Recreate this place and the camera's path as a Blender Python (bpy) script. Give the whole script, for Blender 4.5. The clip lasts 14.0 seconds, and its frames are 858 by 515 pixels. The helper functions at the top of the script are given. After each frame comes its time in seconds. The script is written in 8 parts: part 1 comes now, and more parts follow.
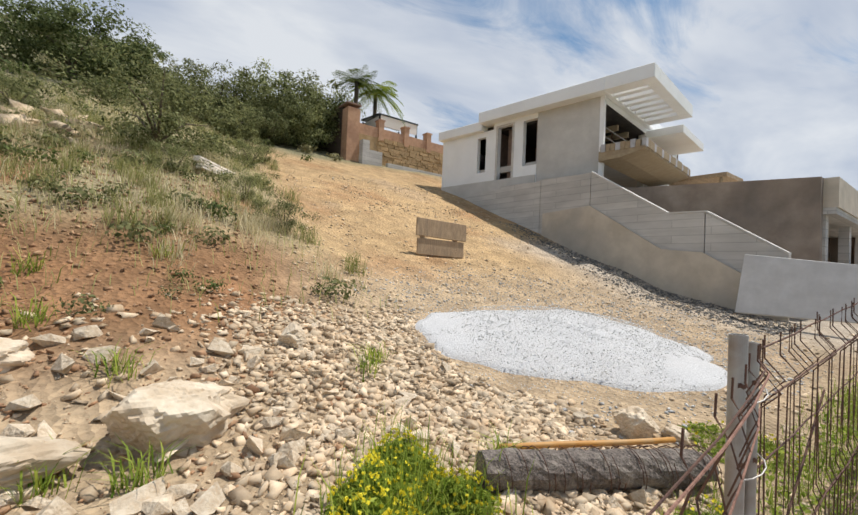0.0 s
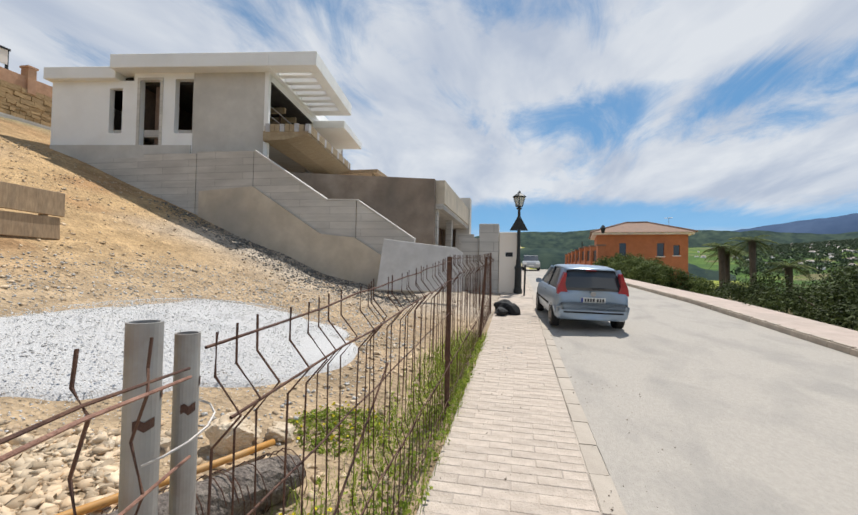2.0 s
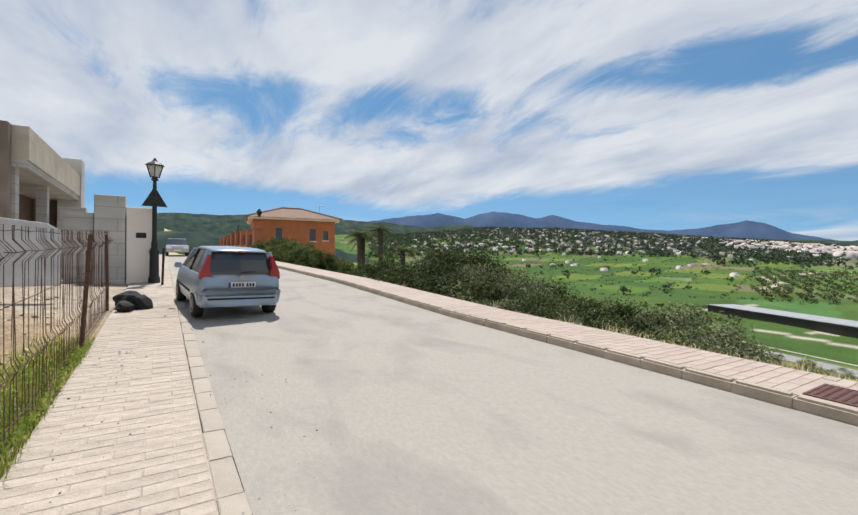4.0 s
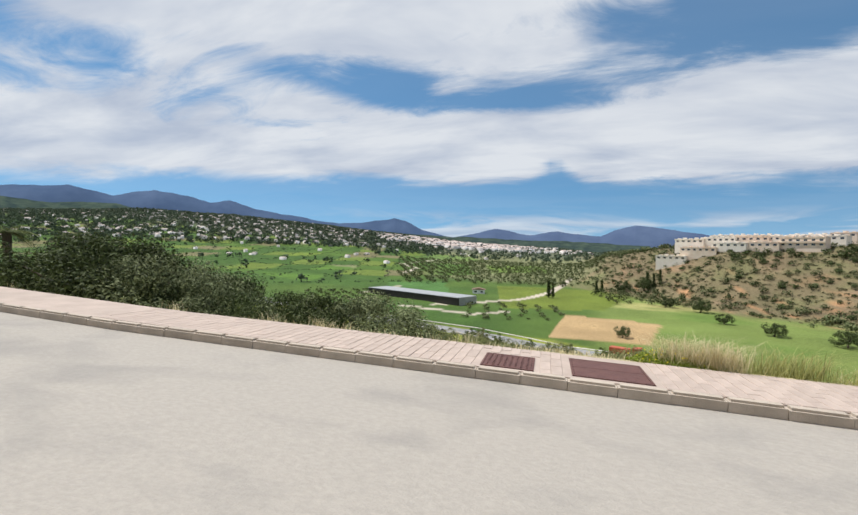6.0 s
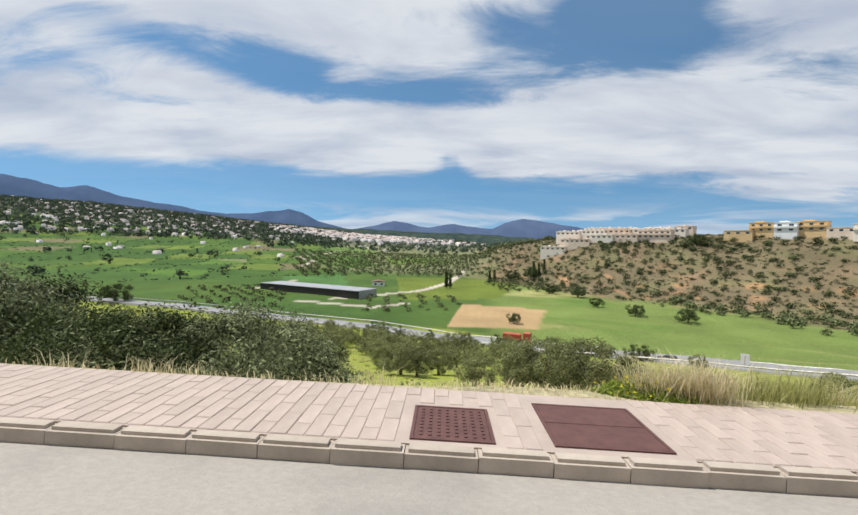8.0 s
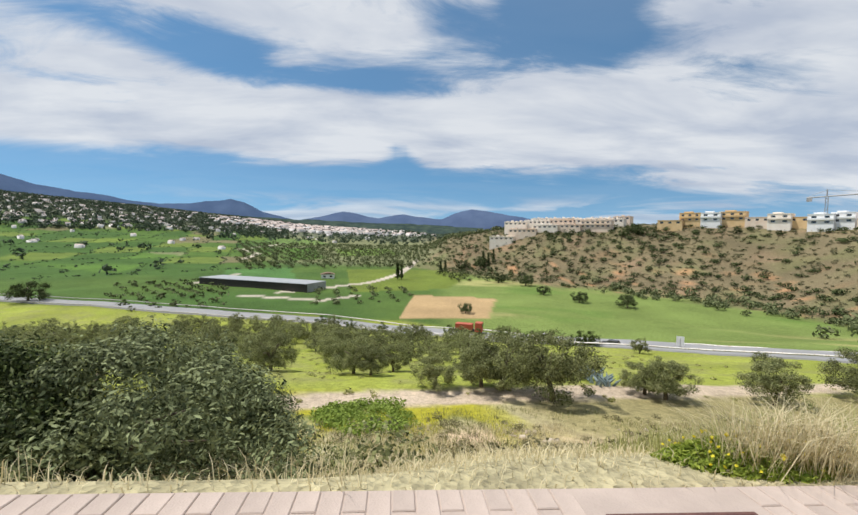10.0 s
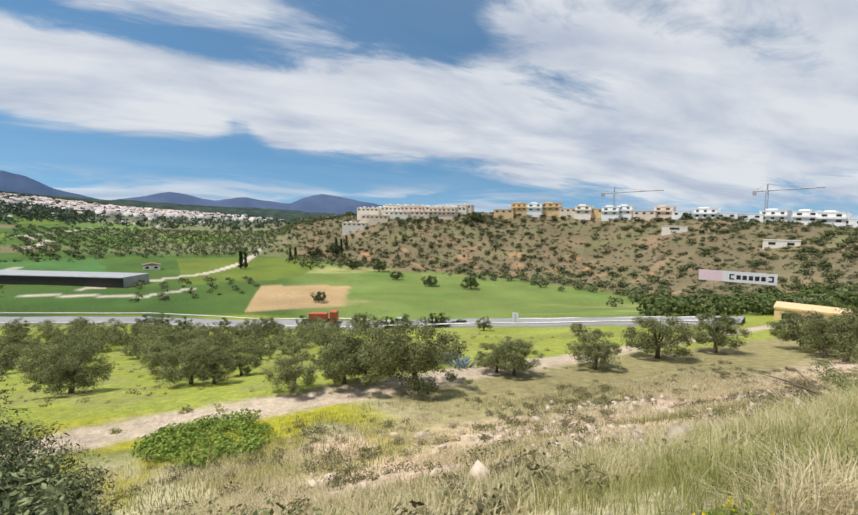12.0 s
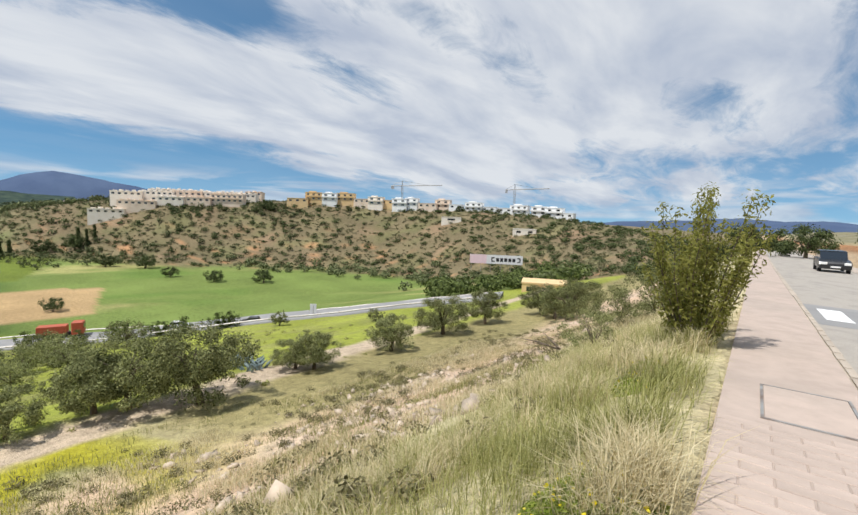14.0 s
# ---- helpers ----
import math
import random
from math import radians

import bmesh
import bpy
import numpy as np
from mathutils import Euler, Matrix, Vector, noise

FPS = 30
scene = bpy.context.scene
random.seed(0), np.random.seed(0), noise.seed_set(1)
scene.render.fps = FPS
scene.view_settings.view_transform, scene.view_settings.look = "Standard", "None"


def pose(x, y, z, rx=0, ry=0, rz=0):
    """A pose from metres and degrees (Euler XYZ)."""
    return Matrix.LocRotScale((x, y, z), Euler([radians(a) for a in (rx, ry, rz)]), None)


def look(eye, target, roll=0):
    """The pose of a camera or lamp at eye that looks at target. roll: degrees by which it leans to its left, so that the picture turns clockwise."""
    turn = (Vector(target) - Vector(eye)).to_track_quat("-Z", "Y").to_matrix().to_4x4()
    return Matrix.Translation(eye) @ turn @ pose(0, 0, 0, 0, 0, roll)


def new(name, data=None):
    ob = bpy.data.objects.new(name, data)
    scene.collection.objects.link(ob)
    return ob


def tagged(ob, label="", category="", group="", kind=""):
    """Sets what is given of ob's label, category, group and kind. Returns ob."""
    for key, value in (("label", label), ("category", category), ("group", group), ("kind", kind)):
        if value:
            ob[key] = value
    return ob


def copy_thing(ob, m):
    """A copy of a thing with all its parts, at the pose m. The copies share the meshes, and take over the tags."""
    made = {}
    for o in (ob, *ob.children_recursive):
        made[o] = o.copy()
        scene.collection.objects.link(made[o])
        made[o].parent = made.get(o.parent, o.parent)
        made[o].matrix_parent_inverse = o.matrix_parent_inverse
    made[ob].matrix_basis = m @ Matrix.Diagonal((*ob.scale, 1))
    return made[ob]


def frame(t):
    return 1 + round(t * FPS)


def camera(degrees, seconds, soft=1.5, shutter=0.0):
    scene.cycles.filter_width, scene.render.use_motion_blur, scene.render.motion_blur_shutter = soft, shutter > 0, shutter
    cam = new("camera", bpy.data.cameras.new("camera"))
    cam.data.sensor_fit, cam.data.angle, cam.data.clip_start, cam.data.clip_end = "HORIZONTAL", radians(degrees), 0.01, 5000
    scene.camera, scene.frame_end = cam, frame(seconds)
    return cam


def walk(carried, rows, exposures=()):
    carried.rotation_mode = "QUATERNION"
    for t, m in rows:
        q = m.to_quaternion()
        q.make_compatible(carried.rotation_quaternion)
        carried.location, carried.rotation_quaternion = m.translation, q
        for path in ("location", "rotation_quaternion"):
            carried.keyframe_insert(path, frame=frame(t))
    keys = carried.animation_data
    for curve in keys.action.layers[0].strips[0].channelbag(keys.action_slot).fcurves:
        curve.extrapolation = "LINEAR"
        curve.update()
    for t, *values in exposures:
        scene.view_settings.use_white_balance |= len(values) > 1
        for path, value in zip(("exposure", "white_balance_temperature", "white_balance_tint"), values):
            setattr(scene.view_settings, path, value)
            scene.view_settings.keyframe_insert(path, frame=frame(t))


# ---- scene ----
cam = camera(91.2, 14.0)
PATH = [
    (0, (-0.662, -0.003, 1.761), (-2.260, 1.199, 1.810), 2.60),
    (0.5, (-0.643, 0.300, 1.743), (-2.016, 1.753, 1.796), 2.27),
    (1, (-0.592, 0.664, 1.723), (-1.687, 2.337, 1.776), 1.96),
    (1.5, (-0.594, 1.010, 1.699), (-1.363, 2.856, 1.751), 1.65),
    (2, (-0.538, 1.230, 1.677), (-0.950, 3.187, 1.721), 1.20),
    (2.5, (-0.448, 1.424, 1.662), (-0.487, 3.423, 1.692), 0.76),
    (3, (-0.402, 1.632, 1.647), (-0.064, 3.603, 1.662), 0.11),
    (3.5, (-0.371, 1.768, 1.635), (0.343, 3.636, 1.635), 0.00),
    (4, (-0.268, 1.819, 1.610), (0.803, 3.508, 1.607), 0.47),
    (4.2, (-0.206, 1.860, 1.601), (0.997, 3.458, 1.604), 0.85),
    (6.3, (0.131, 2.730, 1.667), (2.089, 3.136, 1.623), 1.19),
    (6.5, (0.318, 2.815, 1.669), (2.290, 3.147, 1.621), 1.19),
    (7, (0.906, 2.921, 1.691), (2.896, 3.119, 1.637), 1.03),
    (7.5, (1.492, 3.002, 1.703), (3.488, 3.125, 1.644), 1.00),
    (8, (2.071, 3.123, 1.718), (4.069, 3.196, 1.655), 0.93),
    (8.2, (2.294, 3.164, 1.714), (4.293, 3.217, 1.645), 0.73),
    (10.3, (4.067, 3.478, 1.795), (6.054, 3.286, 1.682), 0.65),
    (10.5, (4.205, 3.498, 1.818), (6.190, 3.285, 1.698), 0.70),
    (11, (4.651, 3.634, 1.878), (6.615, 3.285, 1.740), 0.67),
    (11.5, (5.052, 3.729, 1.934), (6.967, 3.170, 1.783), 0.88),
    (12, (5.463, 3.760, 1.947), (7.274, 2.927, 1.785), 1.06),
    (12.5, (5.732, 3.553, 1.923), (7.384, 2.439, 1.752), 1.29),
    (13, (5.943, 3.366, 1.884), (7.410, 2.017, 1.706), 1.53),
    (13.5, (6.087, 3.346, 1.871), (7.395, 1.845, 1.688), 1.79),
    (14, (6.106, 3.321, 1.859), (7.330, 1.750, 1.673), 1.80),
]
walk(cam, [(t, look(eye, target, roll)) for t, eye, target, roll in PATH])

# ---------------------------------------------------------------- sky and sun
SUN_DIR = Vector((0.12, 0.43, 1.0)).normalized()          # towards the sun


def make_world():
    w = bpy.data.worlds.new("sky")
    scene.world = w
    w.use_nodes = True
    nt = w.node_tree
    nt.nodes.clear()
    N, L = nt.nodes.new, nt.links.new
    out, bg = N("ShaderNodeOutputWorld"), N("ShaderNodeBackground")
    sky = N("ShaderNodeTexSky")
    sky.sky_type, sky.sun_disc = "NISHITA", False
    sky.sun_elevation = math.asin(SUN_DIR.z)
    sky.sun_rotation = math.atan2(SUN_DIR.x, SUN_DIR.y)
    sky.altitude, sky.air_density, sky.dust_density, sky.ozone_density = 150, 1.0, 0.15, 4.0
    tc, sep = N("ShaderNodeTexCoord"), N("ShaderNodeSeparateXYZ")
    L(tc.outputs["Generated"], sep.inputs[0])
    # clear dry air: the blue holds down to the horizon
    lift = N("ShaderNodeMapping"); lift.inputs["Location"].default_value = (0, 0, 0.13)
    nrm = N("ShaderNodeVectorMath"); nrm.operation = "NORMALIZE"
    L(tc.outputs["Generated"], lift.inputs[0]); L(lift.outputs[0], nrm.inputs[0]); L(nrm.outputs[0], sky.inputs["Vector"])
    rich = N("ShaderNodeHueSaturation"); rich.inputs["Saturation"].default_value, rich.inputs["Value"].default_value = 1.14, 1.1
    rich.inputs["Hue"].default_value = 0.487
    L(sky.outputs[0], rich.inputs["Color"])
    # the cloud deck: directions laid onto a flat layer overhead
    zz = N("ShaderNodeMath"); zz.operation = "MAXIMUM"; zz.inputs[1].default_value = 0.0
    L(sep.outputs["Z"], zz.inputs[0])
    za = N("ShaderNodeMath"); za.operation = "ADD"; za.inputs[1].default_value = 0.16
    L(zz.outputs[0], za.inputs[0])
    px, py = N("ShaderNodeMath"), N("ShaderNodeMath")
    px.operation = py.operation = "DIVIDE"
    L(sep.outputs["X"], px.inputs[0]); L(za.outputs[0], px.inputs[1])
    L(sep.outputs["Y"], py.inputs[0]); L(za.outputs[0], py.inputs[1])
    comb = N("ShaderNodeCombineXYZ")
    L(px.outputs[0], comb.inputs[0]); L(py.outputs[0], comb.inputs[1])
    mp = N("ShaderNodeMapping")
    mp.inputs["Rotation"].default_value = (0, 0, radians(CLOUD_TURN))
    mp.inputs["Scale"].default_value = (0.95, 0.42, 1)
    mp.inputs["Location"].default_value = (CLOUD_SHIFT[0], CLOUD_SHIFT[1], 0)
    L(comb.outputs[0], mp.inputs[0])

    def fbm(scale, detail, rough, dist, src=mp):
        n = N("ShaderNodeTexNoise")
        n.inputs["Scale"].default_value, n.inputs["Detail"].default_value = scale, detail
        n.inputs["Roughness"].default_value, n.inputs["Distortion"].default_value = rough, dist
        L(src.outputs[0], n.inputs["Vector"])
        return n

    big, fine = fbm(1.15, 7, 0.52, 0.5), fbm(3.6, 8, 0.66, 1.0)
    mix = N("ShaderNodeMath"); mix.operation = "MULTIPLY_ADD"; mix.inputs[1].default_value = 0.46
    L(fine.outputs["Fac"], mix.inputs[0]); L(big.outputs["Fac"], mix.inputs[2])
    ramp = N("ShaderNodeMapRange")
    ramp.interpolation_type = "SMOOTHSTEP"
    ramp.inputs["From Min"].default_value, ramp.inputs["From Max"].default_value = 0.60, 0.83
    # where the deck is torn open and where it lies thick: bearing, height, half widths, slant, weight
    deg = lambda sock: scalar("MULTIPLY", sock, 180 / math.pi)

    def scalar(op, a, b=None, c=None):
        n = N("ShaderNodeMath"); n.operation = op
        for k, v in enumerate((a, b, c)):
            if v is None:
                continue
            if isinstance(v, (int, float)):
                n.inputs[k].default_value = v
            else:
                L(v, n.inputs[k])
        return n.outputs[0]
    unit = N("ShaderNodeVectorMath"); unit.operation = "NORMALIZE"
    L(tc.outputs["Generated"], unit.inputs[0])
    us = N("ShaderNodeSeparateXYZ"); L(unit.outputs[0], us.inputs[0])
    bearing = deg(scalar("ARCTAN2", us.outputs["Y"], us.outputs["X"]))
    height = deg(scalar("ARCSINE", us.outputs["Z"]))
    total = mix.outputs[0]
    for a0, h0, wa, wh, slant, amount in CLOUD_SHAPES:
        da = scalar("SUBTRACT", bearing, a0)
        dh = scalar("MULTIPLY_ADD", da, -slant, scalar("SUBTRACT", height, h0))
        d2 = scalar("ADD", scalar("POWER", scalar("MULTIPLY", scalar("ABSOLUTE", da), 1 / wa), 2.0), scalar("POWER", scalar("MULTIPLY", scalar("ABSOLUTE", dh), 1 / wh), 2.0))
        total = scalar("MULTIPLY_ADD", scalar("EXPONENT", scalar("MULTIPLY", d2, -1.0)), amount, total)
    L(total, ramp.inputs["Value"])
    # thin veil that thickens towards the sun's side
    veil = fbm(0.55, 3, 0.5, 0.2)
    vr = N("ShaderNodeMapRange")
    vr.inputs["From Min"].default_value, vr.inputs["From Max"].default_value = 0.35, 0.75
    vr.inputs["To Max"].default_value = 0.20
    L(veil.outputs["Fac"], vr.inputs["Value"])
    add = N("ShaderNodeMath"); add.operation = "ADD"; add.use_clamp = True
    L(ramp.outputs[0], add.inputs[0]); L(vr.outputs[0], add.inputs[1])
    # the lower edge of the deck, by bearing
    line = N("ShaderNodeValToRGB")
    els = line.color_ramp.elements
    els[0].position, els[0].color = 0.0, (0.0, 0.0, 0.0, 1)
    els[1].position, els[1].color = 1.0, (0.05, 0.05, 0.05, 1)
    for a0, h0 in DECK_EDGE:
        e = els.new((a0 + 180) / 360)
        e.color = (h0 / 20, h0 / 20, h0 / 20, 1)
    L(scalar("MULTIPLY_ADD", bearing, 1 / 360, 0.5), line.inputs[0])
    rag = fbm(3.4, 5, 0.6, 0.5)
    over = scalar("SUBTRACT", scalar("MULTIPLY_ADD", rag.outputs["Fac"], 4.0, height), scalar("MULTIPLY_ADD", line.outputs[0], 20.0, 2.0))
    low = N("ShaderNodeMapRange"); low.interpolation_type = "SMOOTHSTEP"
    low.inputs["From Min"].default_value, low.inputs["From Max"].default_value, low.inputs["To Min"].default_value = -0.7, 1.3, 0.06
    L(over, low.inputs["Value"])
    thin = N("ShaderNodeMath"); thin.operation = "MULTIPLY"
    L(add.outputs[0], thin.inputs[0]); L(low.outputs[0], thin.inputs[1])
    # a thin bank of cloud lying behind the mountains
    bmap = N("ShaderNodeMapping"); bmap.inputs["Scale"].default_value = (2.2, 2.2, 16)
    L(tc.outputs["Generated"], bmap.inputs[0])
    bank_n = fbm(1.6, 5, 0.55, 0.4, bmap)
    br = N("ShaderNodeMapRange"); br.interpolation_type = "SMOOTHSTEP"
    br.inputs["From Min"].default_value, br.inputs["From Max"].default_value = 0.44, 0.66
    L(bank_n.outputs["Fac"], br.inputs["Value"])
    bz = N("ShaderNodeMapRange"); bz.interpolation_type = "SMOOTHSTEP"
    bz.inputs["From Min"].default_value, bz.inputs["From Max"].default_value = 0.105, 0.06
    bz.inputs["To Max"].default_value = 0.75
    L(sep.outputs["Z"], bz.inputs["Value"])
    bm_ = N("ShaderNodeMath"); bm_.operation = "MULTIPLY"
    L(br.outputs[0], bm_.inputs[0]); L(bz.outputs[0], bm_.inputs[1])
    both = N("ShaderNodeMath"); both.operation = "MAXIMUM"
    L(thin.outputs[0], both.inputs[0]); L(bm_.outputs[0], both.inputs[1])
    cut = N("ShaderNodeMath"); cut.operation = "MULTIPLY"; cut.inputs[1].default_value = 0.93
    L(both.outputs[0], cut.inputs[0])
    # grey undersides where the deck is thickest
    shade = fbm(2.3, 5, 0.55, 0.3)
    cr = N("ShaderNodeValToRGB")
    cr.color_ramp.elements[0].position, cr.color_ramp.elements[1].position = 0.36, 0.62
    cr.color_ramp.elements[0].color = (4.7, 5.25, 6.3, 1)
    cr.color_ramp.elements[1].color = (7.4, 7.65, 8.0, 1)
    L(shade.outputs["Fac"], cr.inputs[0])
    m = N("ShaderNodeMix"); m.data_type = "RGBA"
    L(cut.outputs[0], m.inputs[0]); L(rich.outputs[0], m.inputs[6]); L(cr.outputs[0], m.inputs[7])
    L(m.outputs[2], bg.inputs[0])
    bg.inputs[1].default_value = SKY_STRENGTH
    L(bg.outputs[0], out.inputs[0])


CLOUD_TURN, CLOUD_SHIFT, SKY_STRENGTH = -14, (0.3, 0.2), 0.110
CLOUD_SHAPES = [
    (-22, 26, 17, 4.5, 0.05, -0.26), (-1, 18.6, 11, 1.5, 0.03, -0.17), (20.5, 21.4, 5, 1.6, -0.1, -0.13), (34, 14.6, 9, 1.4, 0.05, -0.10), (40, 23, 10, 2.0, 0.1, -0.10),
    (-43, 17.2, 7, 2.0, 0.25, -0.14), (-85, 13.4, 6, 2.4, -0.1, -0.12), (66, 20.8, 14, 1.8, 0.0, -0.06), (24, 21, 8, 2.2, 0.2, -0.10), (119, 30, 9, 6, 0.0, -0.06), (104, 18, 6, 5, 0.0, -0.06),
    (88, 18.8, 10, 2.4, 0.2, -0.05), (145, 24, 24, 10, 0.0, 0.12), (-66, 21, 17, 9, 0.0, 0.16), (-58, 9, 24, 5, 0.0, 0.16), (12, 14.2, 30, 2.8, 0.0, 0.13), (-22, 13.5, 16, 4.5, 0.0, 0.16),
    (82, 24, 12, 3.5, 0.2, 0.10), (74, 13.5, 14, 3.5, 0.0, 0.13), (45, 15.5, 15, 3.5, 0.0, 0.12), (48, 27, 16, 3.5, 0.0, 0.12), (10, 24, 12, 3, 0.0, 0.10),
    (62, 10, 26, 3.2, 0.0, 0.20), (40, 11, 14, 2.5, 0.0, 0.16), (98, 14, 14, 7, 0.0, 0.12), (112, 26, 20, 7, 0.0, 0.08), (60, 24, 26, 3.5, 0.05, 0.09), (30, 18, 14, 2.0, 0.1, 0.08), (-20, 19, 14, 1.4, 0.08, 0.14), (-34, 25, 5, 1.5, 0.3, 0.12), (-12, 28, 4, 1.5, 0.2, 0.12)]
DECK_EDGE = [(-95, 2), (-60, 2.2), (-50, 3), (-41, 4.4), (-29, 6.7), (-17, 7.4), (-8, 8.5), (-4.5, 8.5), (-0.7, 11.3), (3.5, 8.8), (10, 9), (24, 9.2), (45, 8.4), (55, 7), (62, 6.2),
             (70, 7.5), (78, 8.2), (85, 8.8), (97, 8.3), (108, 4.5), (125, 2)]
make_world()
sun = new("sun", bpy.data.lights.new("sun", "SUN"))
sun.data.energy, sun.data.angle, sun.data.color = 5.0, radians(0.6), (1.0, 0.965, 0.915)
sun.matrix_world = look(SUN_DIR * 200, (0, 0, 0))
scene.view_settings.exposure = -0.08

# ---------------------------------------------------------------- materials
def principled(name):
    m = bpy.data.materials.new(name)
    m.use_nodes = True
    nt = m.node_tree
    return m, nt, nt.nodes["Principled BSDF"]


def surface(name, col, col2=None, scale=6.0, rough=0.85, metal=0.0, bump=0.0, bump_scale=40.0, stain=None,
            stain_scale=0.7, stain_amount=0.5, vary=0.0, spec=0.4, stretch=(1, 1, 1), island=0.0, courses=None):
    """A surface with grain at one scale, stains at another, and a fine relief."""
    m, nt, b = principled(name)
    N, L = nt.nodes.new, nt.links.new
    tc, mp = N("ShaderNodeTexCoord"), N("ShaderNodeMapping")
    mp.inputs["Scale"].default_value = stretch
    L(tc.outputs["Object"], mp.inputs[0])
    n1 = N("ShaderNodeTexNoise")
    n1.inputs["Scale"].default_value, n1.inputs["Detail"].default_value, n1.inputs["Roughness"].default_value = scale, 6, 0.62
    L(mp.outputs[0], n1.inputs["Vector"])
    r1 = N("ShaderNodeValToRGB")
    r1.color_ramp.elements[0].position, r1.color_ramp.elements[1].position = 0.36, 0.66
    c2 = col2 or tuple(c * 0.78 for c in col)
    r1.color_ramp.elements[0].color, r1.color_ramp.elements[1].color = (*c2, 1), (*col, 1)
    L(n1.outputs["Fac"], r1.inputs[0])
    last = r1.outputs[0]
    if stain:
        n2 = N("ShaderNodeTexNoise")
        n2.inputs["Scale"].default_value, n2.inputs["Detail"].default_value, n2.inputs["Distortion"].default_value = stain_scale, 5, 0.4
        L(mp.outputs[0], n2.inputs["Vector"])
        mr = N("ShaderNodeMapRange")
        mr.inputs["From Min"].default_value, mr.inputs["From Max"].default_value, mr.inputs["To Max"].default_value = 0.48, 0.68, stain_amount
        L(n2.outputs["Fac"], mr.inputs["Value"])
        mx = N("ShaderNodeMix"); mx.data_type = "RGBA"
        mx.inputs[7].default_value = (*stain, 1)
        L(mr.outputs[0], mx.inputs[0]); L(last, mx.inputs[6])
        last = mx.outputs[2]
    if vary or island:
        if vary:
            src = N("ShaderNodeObjectInfo").outputs["Random"]
        else:
            src = N("ShaderNodeNewGeometry").outputs["Random Per Island"]
        amount = vary or island
        mr = N("ShaderNodeMapRange")
        mr.inputs["To Min"].default_value, mr.inputs["To Max"].default_value = 1 - amount, 1 + amount
        L(src, mr.inputs["Value"])
        hs = N("ShaderNodeHueSaturation")
        L(mr.outputs[0], hs.inputs["Value"]); L(last, hs.inputs["Color"])
        last = hs.outputs[0]
    bt = None
    if courses:
        sx, cx_ = N("ShaderNodeSeparateXYZ"), N("ShaderNodeCombineXYZ")
        L(tc.outputs["Object"], sx.inputs[0])
        L(sx.outputs["X"], cx_.inputs[0]); L(sx.outputs["Z"], cx_.inputs[1])
        bt = N("ShaderNodeTexBrick")
        bt.inputs["Scale"].default_value, bt.inputs["Brick Width"].default_value, bt.inputs["Row Height"].default_value = 1.0, courses[0], courses[1]
        bt.inputs["Mortar Size"].default_value, bt.inputs["Mortar Smooth"].default_value = 0.012, 0.3
        bt.inputs["Color1"].default_value, bt.inputs["Color2"].default_value, bt.inputs["Mortar"].default_value = (1, 1, 1, 1), (0.84, 0.84, 0.85, 1), (0.6, 0.6, 0.6, 1)
        L(cx_.outputs[0], bt.inputs["Vector"])
        ml = N("ShaderNodeMix"); ml.data_type, ml.blend_type = "RGBA", "MULTIPLY"
        ml.inputs[0].default_value = 0.75
        L(last, ml.inputs[6]); L(bt.outputs["Color"], ml.inputs[7])
        last = ml.outputs[2]
    L(last, b.inputs["Base Color"])
    b.inputs["Roughness"].default_value, b.inputs["Metallic"].default_value = rough, metal
    b.inputs["Specular IOR Level"].default_value = spec
    if bump:
        nb = N("ShaderNodeTexNoise")
        nb.inputs["Scale"].default_value, nb.inputs["Detail"].default_value = bump_scale, 5
        L(mp.outputs[0], nb.inputs["Vector"])
        bp = N("ShaderNodeBump")
        bp.inputs["Strength"].default_value, bp.inputs["Distance"].default_value = bump, 0.02
        L(nb.outputs["Fac"], bp.inputs["Height"]); L(bp.outputs[0], b.inputs["Normal"])
    return m


